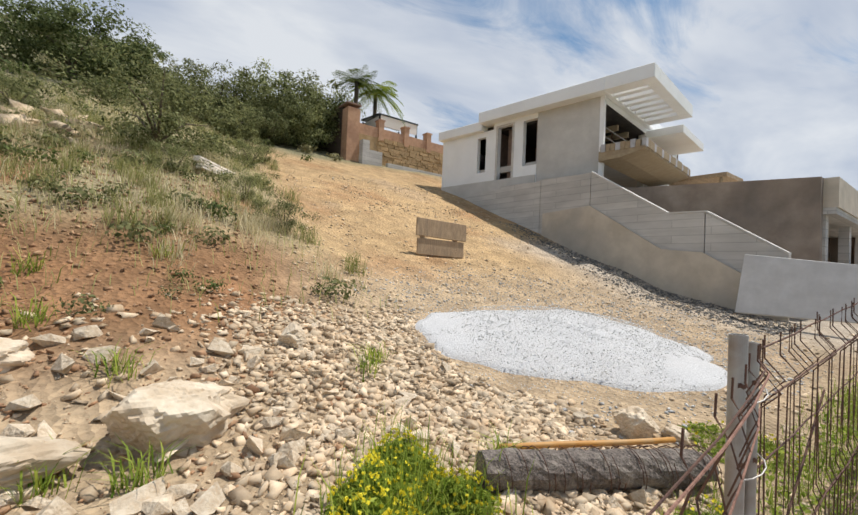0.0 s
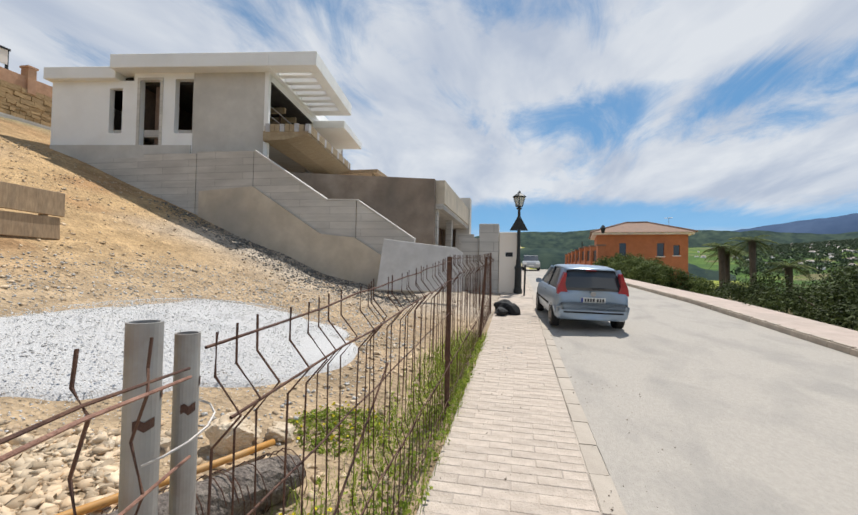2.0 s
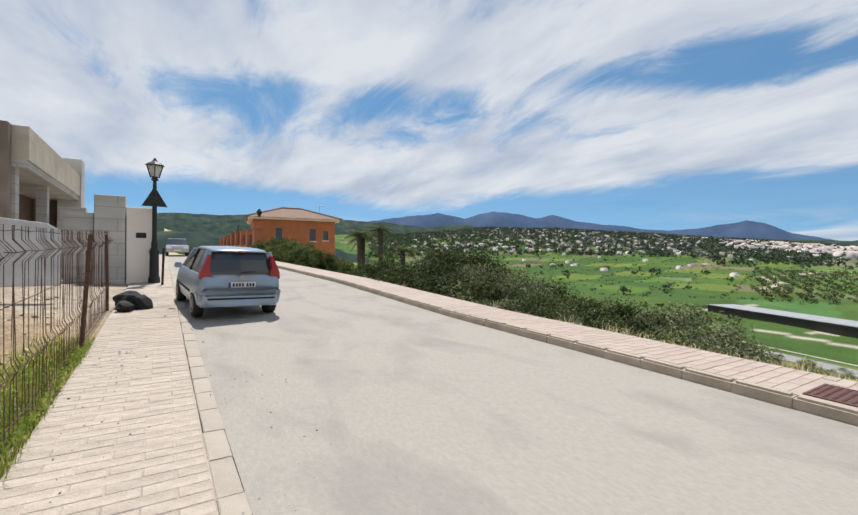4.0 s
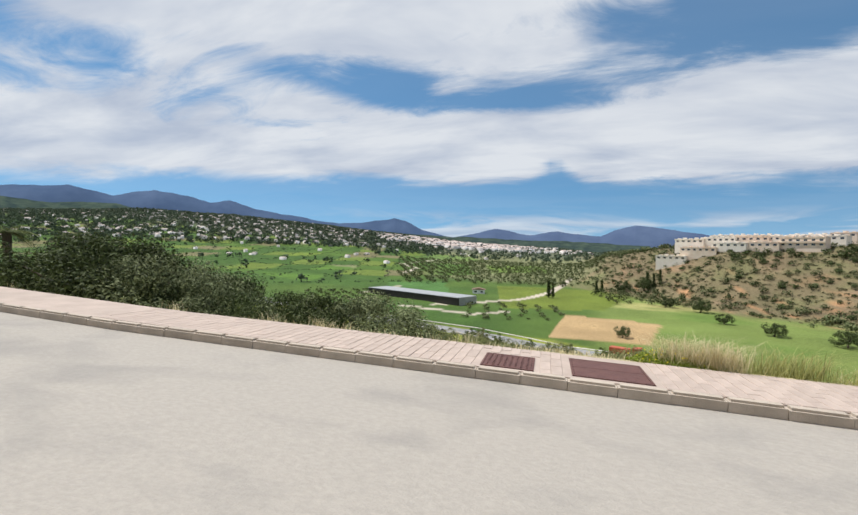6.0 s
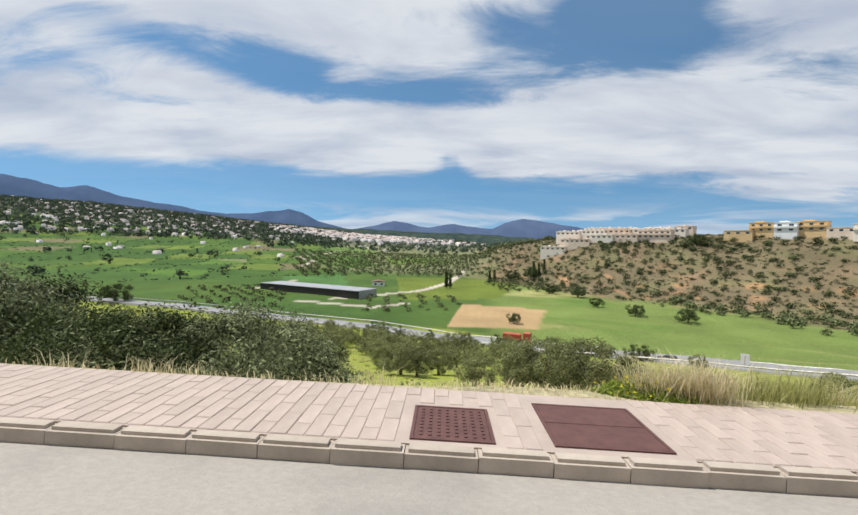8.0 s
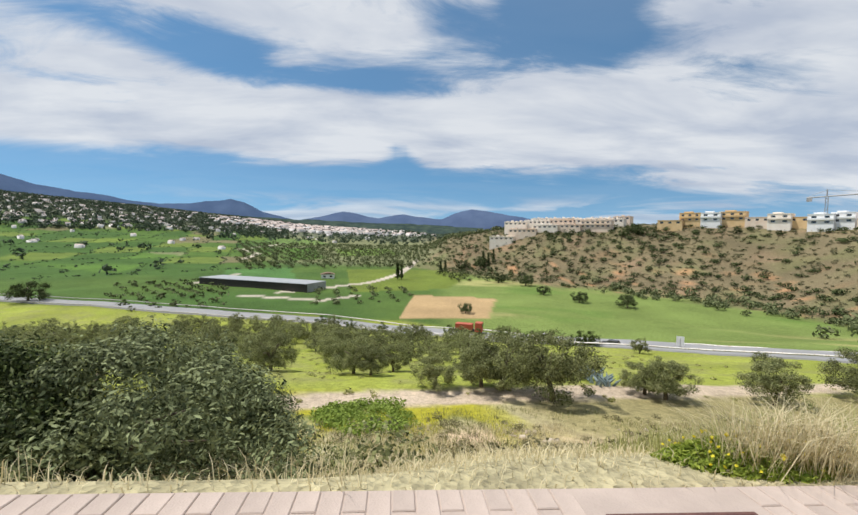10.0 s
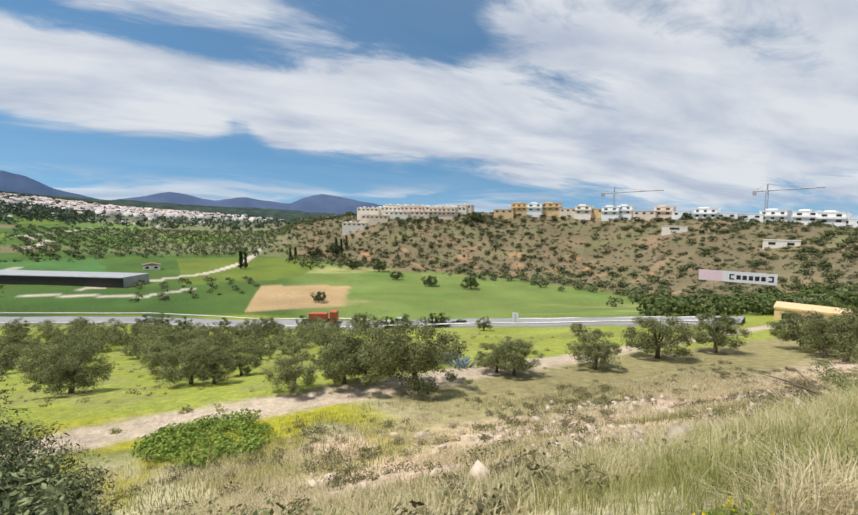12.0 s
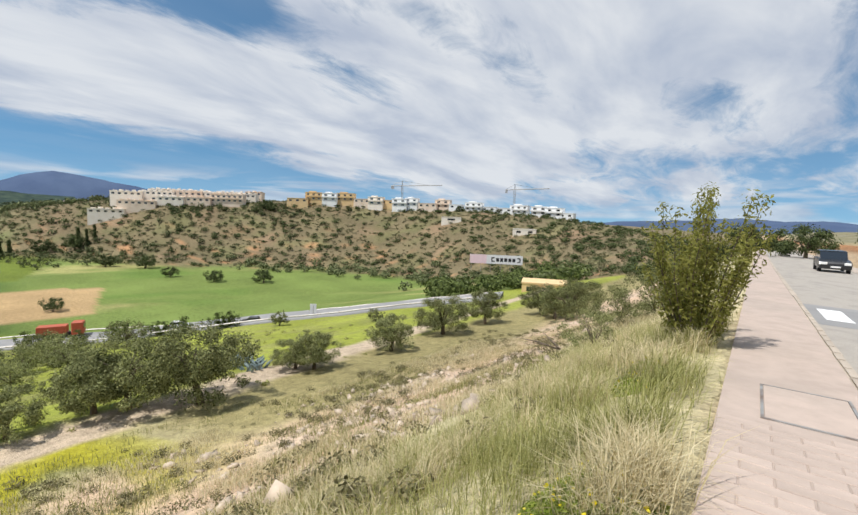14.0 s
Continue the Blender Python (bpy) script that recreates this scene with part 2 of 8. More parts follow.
def ground_material():
    """Ground whose kind of soil is held per vertex, broken up by grain, pebbles and relief."""
    m, nt, b = principled("soil")
    N, L = nt.nodes.new, nt.links.new
    at = N("ShaderNodeAttribute"); at.attribute_name = "soil"
    tc = N("ShaderNodeTexCoord")
    n1 = N("ShaderNodeTexNoise"); n1.inputs["Scale"].default_value, n1.inputs["Detail"].default_value = 1.6, 9
    n1.inputs["Roughness"].default_value = 0.68
    L(tc.outputs["Object"], n1.inputs["Vector"])
    v1 = N("ShaderNodeTexVoronoi"); v1.inputs["Scale"].default_value = 14
    L(tc.outputs["Object"], v1.inputs["Vector"])
    n3 = N("ShaderNodeTexNoise"); n3.inputs["Scale"].default_value, n3.inputs["Detail"].default_value = 0.05, 8
    L(tc.outputs["Object"], n3.inputs["Vector"])
    r = N("ShaderNodeMapRange"); r.inputs["From Min"].default_value, r.inputs["From Max"].default_value = 0.3, 0.72
    r.inputs["To Min"].default_value, r.inputs["To Max"].default_value = 0.66, 1.3
    L(n1.outputs["Fac"], r.inputs["Value"])
    r3 = N("ShaderNodeMapRange"); r3.inputs["From Min"].default_value, r3.inputs["From Max"].default_value = 0.3, 0.7
    r3.inputs["To Min"].default_value, r3.inputs["To Max"].default_value = 0.82, 1.16
    L(n3.outputs["Fac"], r3.inputs["Value"])
    sv = N("ShaderNodeSeparateColor"); L(v1.outputs["Color"], sv.inputs[0])
    rv = N("ShaderNodeMapRange"); rv.inputs["To Min"].default_value, rv.inputs["To Max"].default_value = 0.84, 1.16
    L(sv.outputs[0], rv.inputs["Value"])
    k1, k2 = N("ShaderNodeMath"), N("ShaderNodeMath")
    k1.operation = k2.operation = "MULTIPLY"
    L(r.outputs[0], k1.inputs[0]); L(r3.outputs[0], k1.inputs[1])
    L(k1.outputs[0], k2.inputs[0]); L(rv.outputs[0], k2.inputs[1])
    vm = N("ShaderNodeVectorMath"); vm.operation = "SCALE"
    L(at.outputs["Color"], vm.inputs[0]); L(k2.outputs[0], vm.inputs["Scale"])
    L(vm.outputs[0], b.inputs["Base Color"])
    b.inputs["Roughness"].default_value, b.inputs["Specular IOR Level"].default_value = 0.95, 0.15
    bp = N("ShaderNodeBump"); bp.inputs["Strength"].default_value, bp.inputs["Distance"].default_value = 0.7, 0.05
    L(v1.outputs["Distance"], bp.inputs["Height"])
    b2 = N("ShaderNodeBump"); b2.inputs["Strength"].default_value, b2.inputs["Distance"].default_value = 0.6, 0.12
    L(n1.outputs["Fac"], b2.inputs["Height"]); L(b2.outputs[0], bp.inputs["Normal"])
    L(bp.outputs[0], b.inputs["Normal"])
    return m


def leaf_material(name, dark, light, rough=0.55, trans=0.25):
    """Leaves that differ from one to the next and let a little light through."""
    m, nt, b = principled(name)
    N, L = nt.nodes.new, nt.links.new
    geo, ob = N("ShaderNodeNewGeometry"), N("ShaderNodeObjectInfo")
    r = N("ShaderNodeValToRGB")
    r.color_ramp.elements[0].color, r.color_ramp.elements[1].color = (*dark, 1), (*light, 1)
    L(geo.outputs["Random Per Island"], r.inputs[0])
    mr = N("ShaderNodeMapRange"); mr.inputs["To Min"].default_value, mr.inputs["To Max"].default_value = 0.75, 1.2
    L(ob.outputs["Random"], mr.inputs["Value"])
    hs = N("ShaderNodeHueSaturation")
    L(mr.outputs[0], hs.inputs["Value"]); L(r.outputs[0], hs.inputs["Color"])
    L(hs.outputs[0], b.inputs["Base Color"])
    b.inputs["Roughness"].default_value, b.inputs["Specular IOR Level"].default_value = rough + 0.15, 0.12
    tr, mx = N("ShaderNodeBsdfTranslucent"), N("ShaderNodeMixShader")
    mx.inputs[0].default_value = trans
    L(hs.outputs[0], tr.inputs[0])
    L(b.outputs[0], mx.inputs[1]); L(tr.outputs[0], mx.inputs[2])
    L(mx.outputs[0], nt.nodes["Material Output"].inputs[0])
    return m


def glass_material(name, tint=(0.02, 0.025, 0.03), rough=0.03):
    m, nt, b = principled(name)
    b.inputs["Base Color"].default_value = (*tint, 1)
    b.inputs["Roughness"].default_value, b.inputs["Specular IOR Level"].default_value = rough, 0.9
    return m


M_SOIL = ground_material()
M_ROAD = surface("pale_concrete_road", (0.405, 0.367, 0.318), (0.355, 0.323, 0.28), 30.0, 0.9, bump=0.45, bump_scale=90, stain=(0.215, 0.205, 0.19), stain_scale=1.5, stain_amount=0.42, stretch=(1, 0.5, 1))
M_WALK = surface("pink_concrete_paving", (0.51, 0.41, 0.345), (0.43, 0.345, 0.29), 3.0, 0.9, bump=0.3, bump_scale=60, stain=(0.37, 0.31, 0.26), stain_scale=0.6, stain_amount=0.5, vary=0.07)
M_WALK_L = surface("worn_cream_paving", (0.56, 0.475, 0.395), (0.42, 0.35, 0.285), 5.5, 0.95, bump=0.6, bump_scale=45, stain=(0.30, 0.265, 0.23), stain_scale=1.4, stain_amount=0.95, vary=0.08)
M_KERB = surface("kerb_concrete", (0.50, 0.425, 0.345), (0.40, 0.34, 0.275), 4.0, 0.92, bump=0.3, bump_scale=70, stain=(0.22, 0.19, 0.16), stain_scale=1.3, stain_amount=0.6, vary=0.1)
M_KERB_L = surface("dusty_flush_kerb", (0.47, 0.41, 0.34), (0.40, 0.345, 0.285), 4.0, 0.95, bump=0.3, bump_scale=70, stain=(0.33, 0.285, 0.235), stain_scale=1.3, stain_amount=0.5, vary=0.05)
M_CONC = surface("board_marked_concrete", (0.64, 0.61, 0.56), (0.50, 0.475, 0.435), 1.8, 0.93, bump=0.3, bump_scale=30, stain=(0.37, 0.345, 0.315), stain_scale=0.45, stain_amount=0.55, vary=0.06, stretch=(0.35, 1, 1.6), courses=(2.4, 0.27))
M_CONC_TAN = surface("earth_stained_concrete", (0.62, 0.54, 0.43), (0.50, 0.43, 0.335), 1.5, 0.94, bump=0.3, bump_scale=30, stain=(0.38, 0.345, 0.295), stain_scale=0.5, stain_amount=0.6, vary=0.06)
M_BROWN = surface("rough_brown_render", (0.37, 0.295, 0.23), (0.25, 0.195, 0.15), 1.2, 0.95, bump=0.4, bump_scale=35, stain=(0.15, 0.125, 0.105), stain_scale=0.3, stain_amount=0.9)
M_WHITE = surface("white_render", (0.86, 0.86, 0.85), (0.83, 0.83, 0.82), 1.5, 0.85, bump=0.08, bump_scale=60, stain=(0.66, 0.65, 0.63), stain_scale=0.5, stain_amount=0.25)
M_GREYPL = surface("grey_cement_plaster", (0.60, 0.575, 0.53), (0.52, 0.495, 0.455), 1.6, 0.93, bump=0.2, bump_scale=45, stain=(0.41, 0.39, 0.36), stain_scale=0.5, stain_amount=0.5)
# near-black base colour that stands in for indoor shade; also dark car trim
M_DARK = surface("dark_shade_and_trim", (0.05, 0.045, 0.04), (0.035, 0.03, 0.028), 3, 0.95)
M_ROOM = surface("bare_brick_interior", (0.22, 0.15, 0.11), (0.16, 0.11, 0.085), 5, 0.95)
M_FORM = surface("formwork_wood", (0.42, 0.33, 0.21), (0.30, 0.225, 0.14), 5, 0.85, bump=0.2, bump_scale=30, stretch=(1, 6, 1), stain=(0.3, 0.2, 0.11), stain_scale=1.2)
M_PLANK = surface("weathered_wood", (0.46, 0.33, 0.205), (0.31, 0.215, 0.13), 5, 0.9, bump=0.35, bump_scale=30, stretch=(6, 1, 1), stain=(0.20, 0.15, 0.1), stain_scale=2, vary=0.12)
M_STONE_W = surface("tan_stone_wall", (0.50, 0.345, 0.18), (0.36, 0.235, 0.115), 3, 0.95, bump=0.5, bump_scale=14, vary=0.15)
M_BRICK = surface("terracotta_brick", (0.56, 0.34, 0.215), (0.47, 0.27, 0.16), 5, 0.92, bump=0.25, bump_scale=40, stain=(0.3, 0.16, 0.1), stain_scale=1)
M_ORANGE = surface("orange_render", (0.52, 0.19, 0.085), (0.45, 0.16, 0.07), 2, 0.9, bump=0.15, bump_scale=50, stain=(0.36, 0.13, 0.07), stain_scale=0.6)
M_TILE = surface("clay_roof_tile", (0.30, 0.19, 0.135), (0.22, 0.14, 0.10), 3, 0.9, bump=0.4, bump_scale=12, stain=(0.22, 0.16, 0.12), stain_scale=0.8)
M_RUST = surface("rusty_wire", (0.16, 0.085, 0.055), (0.09, 0.05, 0.04), 20, 0.8, 0.35, bump=0.3, bump_scale=120)
M_TUBE = surface("galvanised_tube", (0.42, 0.41, 0.39), (0.34, 0.33, 0.31), 6, 0.55, 0.45, stain=(0.20, 0.13, 0.09), stain_scale=4, stain_amount=0.8)
M_IRON = surface("dark_cast_iron", (0.035, 0.037, 0.036), (0.022, 0.023, 0.023), 9, 0.5, 0.3)
M_LIME = surface("limestone", (0.66, 0.565, 0.43), (0.46, 0.35, 0.235), 4.0, 0.95, bump=0.8, bump_scale=9, stain=(0.5, 0.36, 0.22), stain_scale=1.6, stain_amount=0.65, vary=0.14)
M_GRAVEL = surface("white_gravel", (0.60, 0.59, 0.575), (0.45, 0.44, 0.43), 42, 0.95, bump=1.0, bump_scale=48, stain=(0.52, 0.50, 0.48), stain_scale=1.5, stain_amount=0.5)
M_PEBBLE = surface("broken_gravel", (0.52, 0.5, 0.47), (0.4, 0.385, 0.36), 9, 0.95, island=0.3)
M_RUBBLE = surface("broken_limestone", (0.63, 0.505, 0.355), (0.46, 0.33, 0.205), 5, 0.95, bump=0.3, bump_scale=20, island=0.34)
M_BARK = surface("grey_bark", (0.16, 0.125, 0.09), (0.09, 0.07, 0.05), 8, 0.95, bump=0.6, bump_scale=18, stretch=(1, 1, 0.3))
M_OLIVE = leaf_material("olive_leaves", (0.05, 0.062, 0.02), (0.39, 0.405, 0.18), 0.5, 0.4)
M_SHRUB = leaf_material("shrub_leaves", (0.03, 0.046, 0.012), (0.17, 0.21, 0.065), 0.55, 0.3)
M_GREEN = leaf_material("fresh_green_leaves", (0.11, 0.18, 0.022), (0.40, 0.46, 0.08), trans=0.42)
M_DRY = leaf_material("dry_grass", (0.42, 0.35, 0.185), (0.82, 0.73, 0.49), 0.8, 0.45)
M_GRASS = leaf_material("green_grass", (0.20, 0.21, 0.055), (0.54, 0.52, 0.23), 0.7, 0.45)
M_FLOWER = leaf_material("yellow_petals", (0.75, 0.62, 0.03), (0.85, 0.75, 0.08), 0.6, 0.3)
M_SCRUB = leaf_material("grey_scrub", (0.13, 0.12, 0.055), (0.35, 0.315, 0.17), 0.8, 0.35)
M_COVER = surface("oxide_red_iron", (0.16, 0.075, 0.062), (0.115, 0.055, 0.048), 8, 0.75, 0.2, bump=0.3, bump_scale=90)

# ---------------------------------------------------------------- helpers for meshes
def mesh_of(bm, name, mat, smooth=False):
    me = bpy.data.meshes.new(name)
    bm.to_mesh(me)
    bm.free()
    for m_ in (mat if isinstance(mat, (list, tuple)) else (mat,)):
        me.materials.append(m_)
    if smooth:
        me.polygons.foreach_set("use_smooth", [True] * len(me.polygons))
    return me


def part(name, bm, mat, parent=None, label="", smooth=False, at=None):
    """One mesh object out of a bmesh, under a thing or a part."""
    ob = new(name, bm if isinstance(bm, bpy.types.Mesh) else mesh_of(bm, name, mat, smooth))
    if parent is not None:
        ob.parent = parent
    if at is not None:
        ob.matrix_local = at
    if label:
        tagged(ob, label)
    return ob


def thing(name, at, label, category, group="", kind=""):
    ob = new(name)
    ob.empty_display_size = 0.2
    ob.matrix_world = at
    return tagged(ob, label, category, group, kind)


def block(x0, x1, y0, y1, z0, z1, bevel=0.0, bm=None):
    bm = bm or bmesh.new()
    vs = [bm.verts.new((x, y, z)) for z in (z0, z1) for y in (y0, y1) for x in (x0, x1)]
    fs = [bm.faces.new([vs[i] for i in q]) for q in ((0, 2, 3, 1), (4, 5, 7, 6), (0, 1, 5, 4), (2, 6, 7, 3), (0, 4, 6, 2), (1, 3, 7, 5))]
    if bevel:
        es = {e for f in fs for e in f.edges}
        bmesh.ops.bevel(bm, geom=list(es), offset=bevel, segments=1, affect="EDGES")
    return bm


def prism(poly, y0, y1, bm=None):
    """An outline in x and z, pulled from y0 to y1."""
    bm = bm or bmesh.new()
    a = [bm.verts.new((x, y0, z)) for x, z in poly]
    b = [bm.verts.new((x, y1, z)) for x, z in poly]
    n = len(poly)
    bm.faces.new(a)
    bm.faces.new(b[::-1])
    for i in range(n):
        bm.faces.new((a[i], b[i], b[(i + 1) % n], a[(i + 1) % n]))
    bmesh.ops.recalc_face_normals(bm, faces=bm.faces)
    return bm


def tube(points, radii, sides=8, bm=None, cap=True):
    """A tapered tube along points."""
    bm = bm or bmesh.new()
    if not isinstance(radii, (list, tuple)):
        radii = [radii] * len(points)
    rings = []
    for i, p in enumerate(points):
        p = Vector(p)
        d = (Vector(points[min(i + 1, len(points) - 1)]) - Vector(points[max(i - 1, 0)])).normalized()
        q = d.to_track_quat("Z", "Y")
        rings.append([bm.verts.new(p + q @ Vector((math.cos(a) * radii[i], math.sin(a) * radii[i], 0)))
                      for a in (2 * math.pi * k / sides for k in range(sides))])
    for r0, r1 in zip(rings, rings[1:]):
        for k in range(sides):
            bm.faces.new((r0[k], r0[(k + 1) % sides], r1[(k + 1) % sides], r1[k]))
    if cap:
        bm.faces.new(rings[0][::-1])
        bm.faces.new(rings[-1])
    return bm


def lathe(profile, sides=16, bm=None, cx=0.0, cy=0.0):
    """A profile of (radius, height) turned about the upright axis."""
    bm = bm or bmesh.new()
    rings = [[bm.verts.new((cx + r * math.cos(2 * math.pi * k / sides), cy + r * math.sin(2 * math.pi * k / sides), z)) for k in range(sides)] for r, z in profile]
    for r0, r1 in zip(rings, rings[1:]):
        for k in range(sides):
            bm.faces.new((r0[k], r0[(k + 1) % sides], r1[(k + 1) % sides], r1[k]))
    bm.faces.new(rings[0][::-1])
    bm.faces.new(rings[-1])
    return bm


# ---------------------------------------------------------------- lie of the land
def g(y):
    """Height of the near kerb along the street."""
    return np.interp(y, [-400, -45, -25, 9, 16, 50, 80, 400], [-8.0, -1.3, -0.75, 0.27, 0.62, 1.64, 1.2, -3.0])


KERB_R, EDGE_R, EDGE_L = 4.95, 6.28, -1.14
RISE = 0.18                       # the far pavement lies this much higher


def road_z(x, y):
    return g(y) - 0.035 + 0.085 * x / KERB_R


def fbm2(x, y, scale, octaves=4, seed=0):
    """Cheap value noise on arrays, about -1 to 1."""
    out, amp, tot = 0.0, 1.0, 0.0
    for o in range(octaves):
        s = scale * 2.03 ** o
        xi, yi = np.floor(x * s).astype(np.int64), np.floor(y * s).astype(np.int64)
        fx, fy = x * s - xi, y * s - yi
        fx, fy = fx * fx * (3 - 2 * fx), fy * fy * (3 - 2 * fy)

        def hsh(a, b):
            v = (a * 374761393 + b * 668265263 + (seed + o) * 974634777) & 0x7FFFFFFF
            v = (v ^ (v >> 13)) * 1274126177 & 0x7FFFFFFF
            return ((v ^ (v >> 16)) & 0xFFFF) / 32767.5 - 1.0
        v = (hsh(xi, yi) * (1 - fx) + hsh(xi + 1, yi) * fx) * (1 - fy) + (hsh(xi, yi + 1) * (1 - fx) + hsh(xi + 1, yi + 1) * fx) * fy
        out, tot, amp = out + v * amp, tot + amp, amp * 0.5
    return out / tot


def smooth(a, b, v):
    t = np.clip((v - a) / (b - a), 0, 1)
    return t * t * (3 - 2 * t)


def land(x, y):
    """Height of the ground."""
    x, y = np.asarray(x, float), np.asarray(y, float)
    base = g(y)
    # the building plot and the hillside above it
    u = -x - 1.2
    up = np.interp(u, [0, 3, 6, 9, 12, 20, 30, 45, 80, 150, 400], [-0.05, 0.15, 0.75, 1.9, 3.1, 6.3, 10.2, 15.5, 31, 48, 60])
    ridge = smooth(0.42, 0.02, (y - 4) / np.maximum(u, 5))
    up = np.where(u > 30, 10.2 + (up - 10.2) * ridge - 0.12 * (u - 30) * (1 - ridge), up)
    up = up * (1 - 0.85 * smooth(-22, -60, y) * smooth(4, 12, u))
    bank = smooth(6.0, 0.0, y) * np.interp(u, [0, 3, 5, 8, 14, 30, 60], [0, 0.15, 0.5, 0.8, 0.9, 1.2, 3])
    left = base + up + bank + 0.10 * fbm2(x, y, 0.45, 4, 3) * smooth(1.5, 6, u) + 1.2 * fbm2(x, y, 0.05, 4, 5) * smooth(22, 60, u)
    # the slope down to the valley
    s = x - EDGE_R
    dn = np.interp(s, [0, 0.5, 1.5, 3, 6, 12, 17, 24, 28, 40, 70, 105, 128, 260, 420, 900, 1600, 2600],
                   [-0.05, -0.11, -0.6, -1.6, -3.4, -6.5, -8.2, -9.2, -9.4, -12.5, -19.5, -26.3, -28, -26.5, -23, -14, 6, 22])
    right = base * smooth(120, 20, s) + dn + RISE + 0.12 * fbm2(x, y, 0.35, 4, 8) * smooth(0.6, 4, s) + 0.5 * fbm2(x, y, 0.04, 3, 9) * smooth(20, 60, s)
    right = right - 0.45 * smooth(0.15, 0.9, s) * smooth(5.5, 2.5, s) * smooth(2.2, 5, y)
    az = np.degrees(np.arctan2(y - 3, np.maximum(x - 5, 1)))
    right = right + np.interp(az, [-20, 0, 10, 20, 30, 41, 50, 62], [0, 0.05, 0.25, 0.75, 1.19, 1.58, 1.7, 1.4]) * np.interp(np.hypot(x - 5, y - 3), [480, 900, 1600, 2700], [0, 13, 54, 107])
    right = right + 5 * fbm2(x, y, 0.004, 4, 21) * smooth(300, 900, s)
    # the housing hill across the valley, its ridge lying crosswise
    a = np.degrees(np.arctan2(-(y - 3), x - 5))          # 0: straight across, 90: back along the street
    r = np.hypot(x - 5, y - 3)
    crest = np.interp(a, [2, 7.4, 13.3, 18, 28, 34, 38, 44, 48, 58, 67, 70, 76.5, 84, 96], [-18, -0.6, 6.8, 7.8, 8.2, 11.4, 12.6, 10.8, 9.2, 7.0, 4.4, 3.2, -1.4, -7, -13])
    foot = np.interp(a, [4, 20, 45, 60, 90], [330, 250, 215, 150, 100])
    top = np.interp(a, [4, 20, 45, 60, 90], [430, 350, 330, 290, 220])
    f = smooth(0, 1, (r - foot) / (top - foot))
    hill = np.where((a > 1) & (a < 120), f * smooth(1, 8, a) * smooth(110, 92, a), 0)
    right = right * (1 - hill) + (crest + 1.1 * fbm2(x, y, 0.03, 4, 13)) * hill
    z = np.where(x < 2.5, left, right)
    road = road_z(np.clip(x, 0, KERB_R), y)
    inside = (x > EDGE_L + 0.02) & (x < EDGE_R - 0.02)
    return np.where(inside, np.minimum(road, g(y)) - 0.35, z)


def axis(lo, hi, fine, grow, centre=0.0):
    vals, s = [0.0], 0.0
    while s < max(hi - centre, centre - lo):
        s += max(fine, grow * s)
        vals.append(s)
    vals = np.array(vals)
    allv = np.concatenate([-vals[:0:-1], vals]) + centre
    return allv[(allv >= lo - 1) & (allv <= hi * 1.02 + 1)]


def inside_poly(x, y, poly):
    res = np.zeros(x.shape, bool)
    n = len(poly)
    for i in range(n):
        (x0, y0), (x1, y1) = poly[i], poly[(i + 1) % n]
        c = ((y0 > y) != (y1 > y)) & (x < (x1 - x0) * (y - y0) / (y1 - y0 + 1e-9) + x0)
        res ^= c
    return res


def track_dist(x, y, pts):
    d = np.full(x.shape, 1e9)
    for (x0, y0), (x1, y1) in zip(pts, pts[1:]):
        t = np.clip(((x - x0) * (x1 - x0) + (y - y0) * (y1 - y0)) / ((x1 - x0) ** 2 + (y1 - y0) ** 2), 0, 1)
        d = np.minimum(d, np.hypot(x - x0 - t * (x1 - x0), y - y0 - t * (y1 - y0)))
    return d

FARM_TRACK = [(15, 60), (25.4, 25), (30.4, 8), (32.2, -6), (32.6, -10), (34.2, -28), (37, -50), (44, -90)]
HIGHWAY = [(330, 420), (203, 190), (177, 107), (148, 30), (119, -20), (103, -40), (90, -54), (69, -67), (48, -76)]


def highway_x(y):
    return float(np.interp(y, [p[1] for p in HIGHWAY[::-1]], [p[0] for p in HIGHWAY[::-1]]))



def plot_cell(x, y):
    """A value for each of the field plots of the valley."""
    n2 = fbm2(x, y, 0.02, 3, 47)
    return fbm2(np.floor((x + 0.5 * y + 16 * n2) / 78.0) * 7.3, np.floor((y - 0.3 * x + 12 * n2) / 46.0) * 5.1, 0.37, 1, 46)


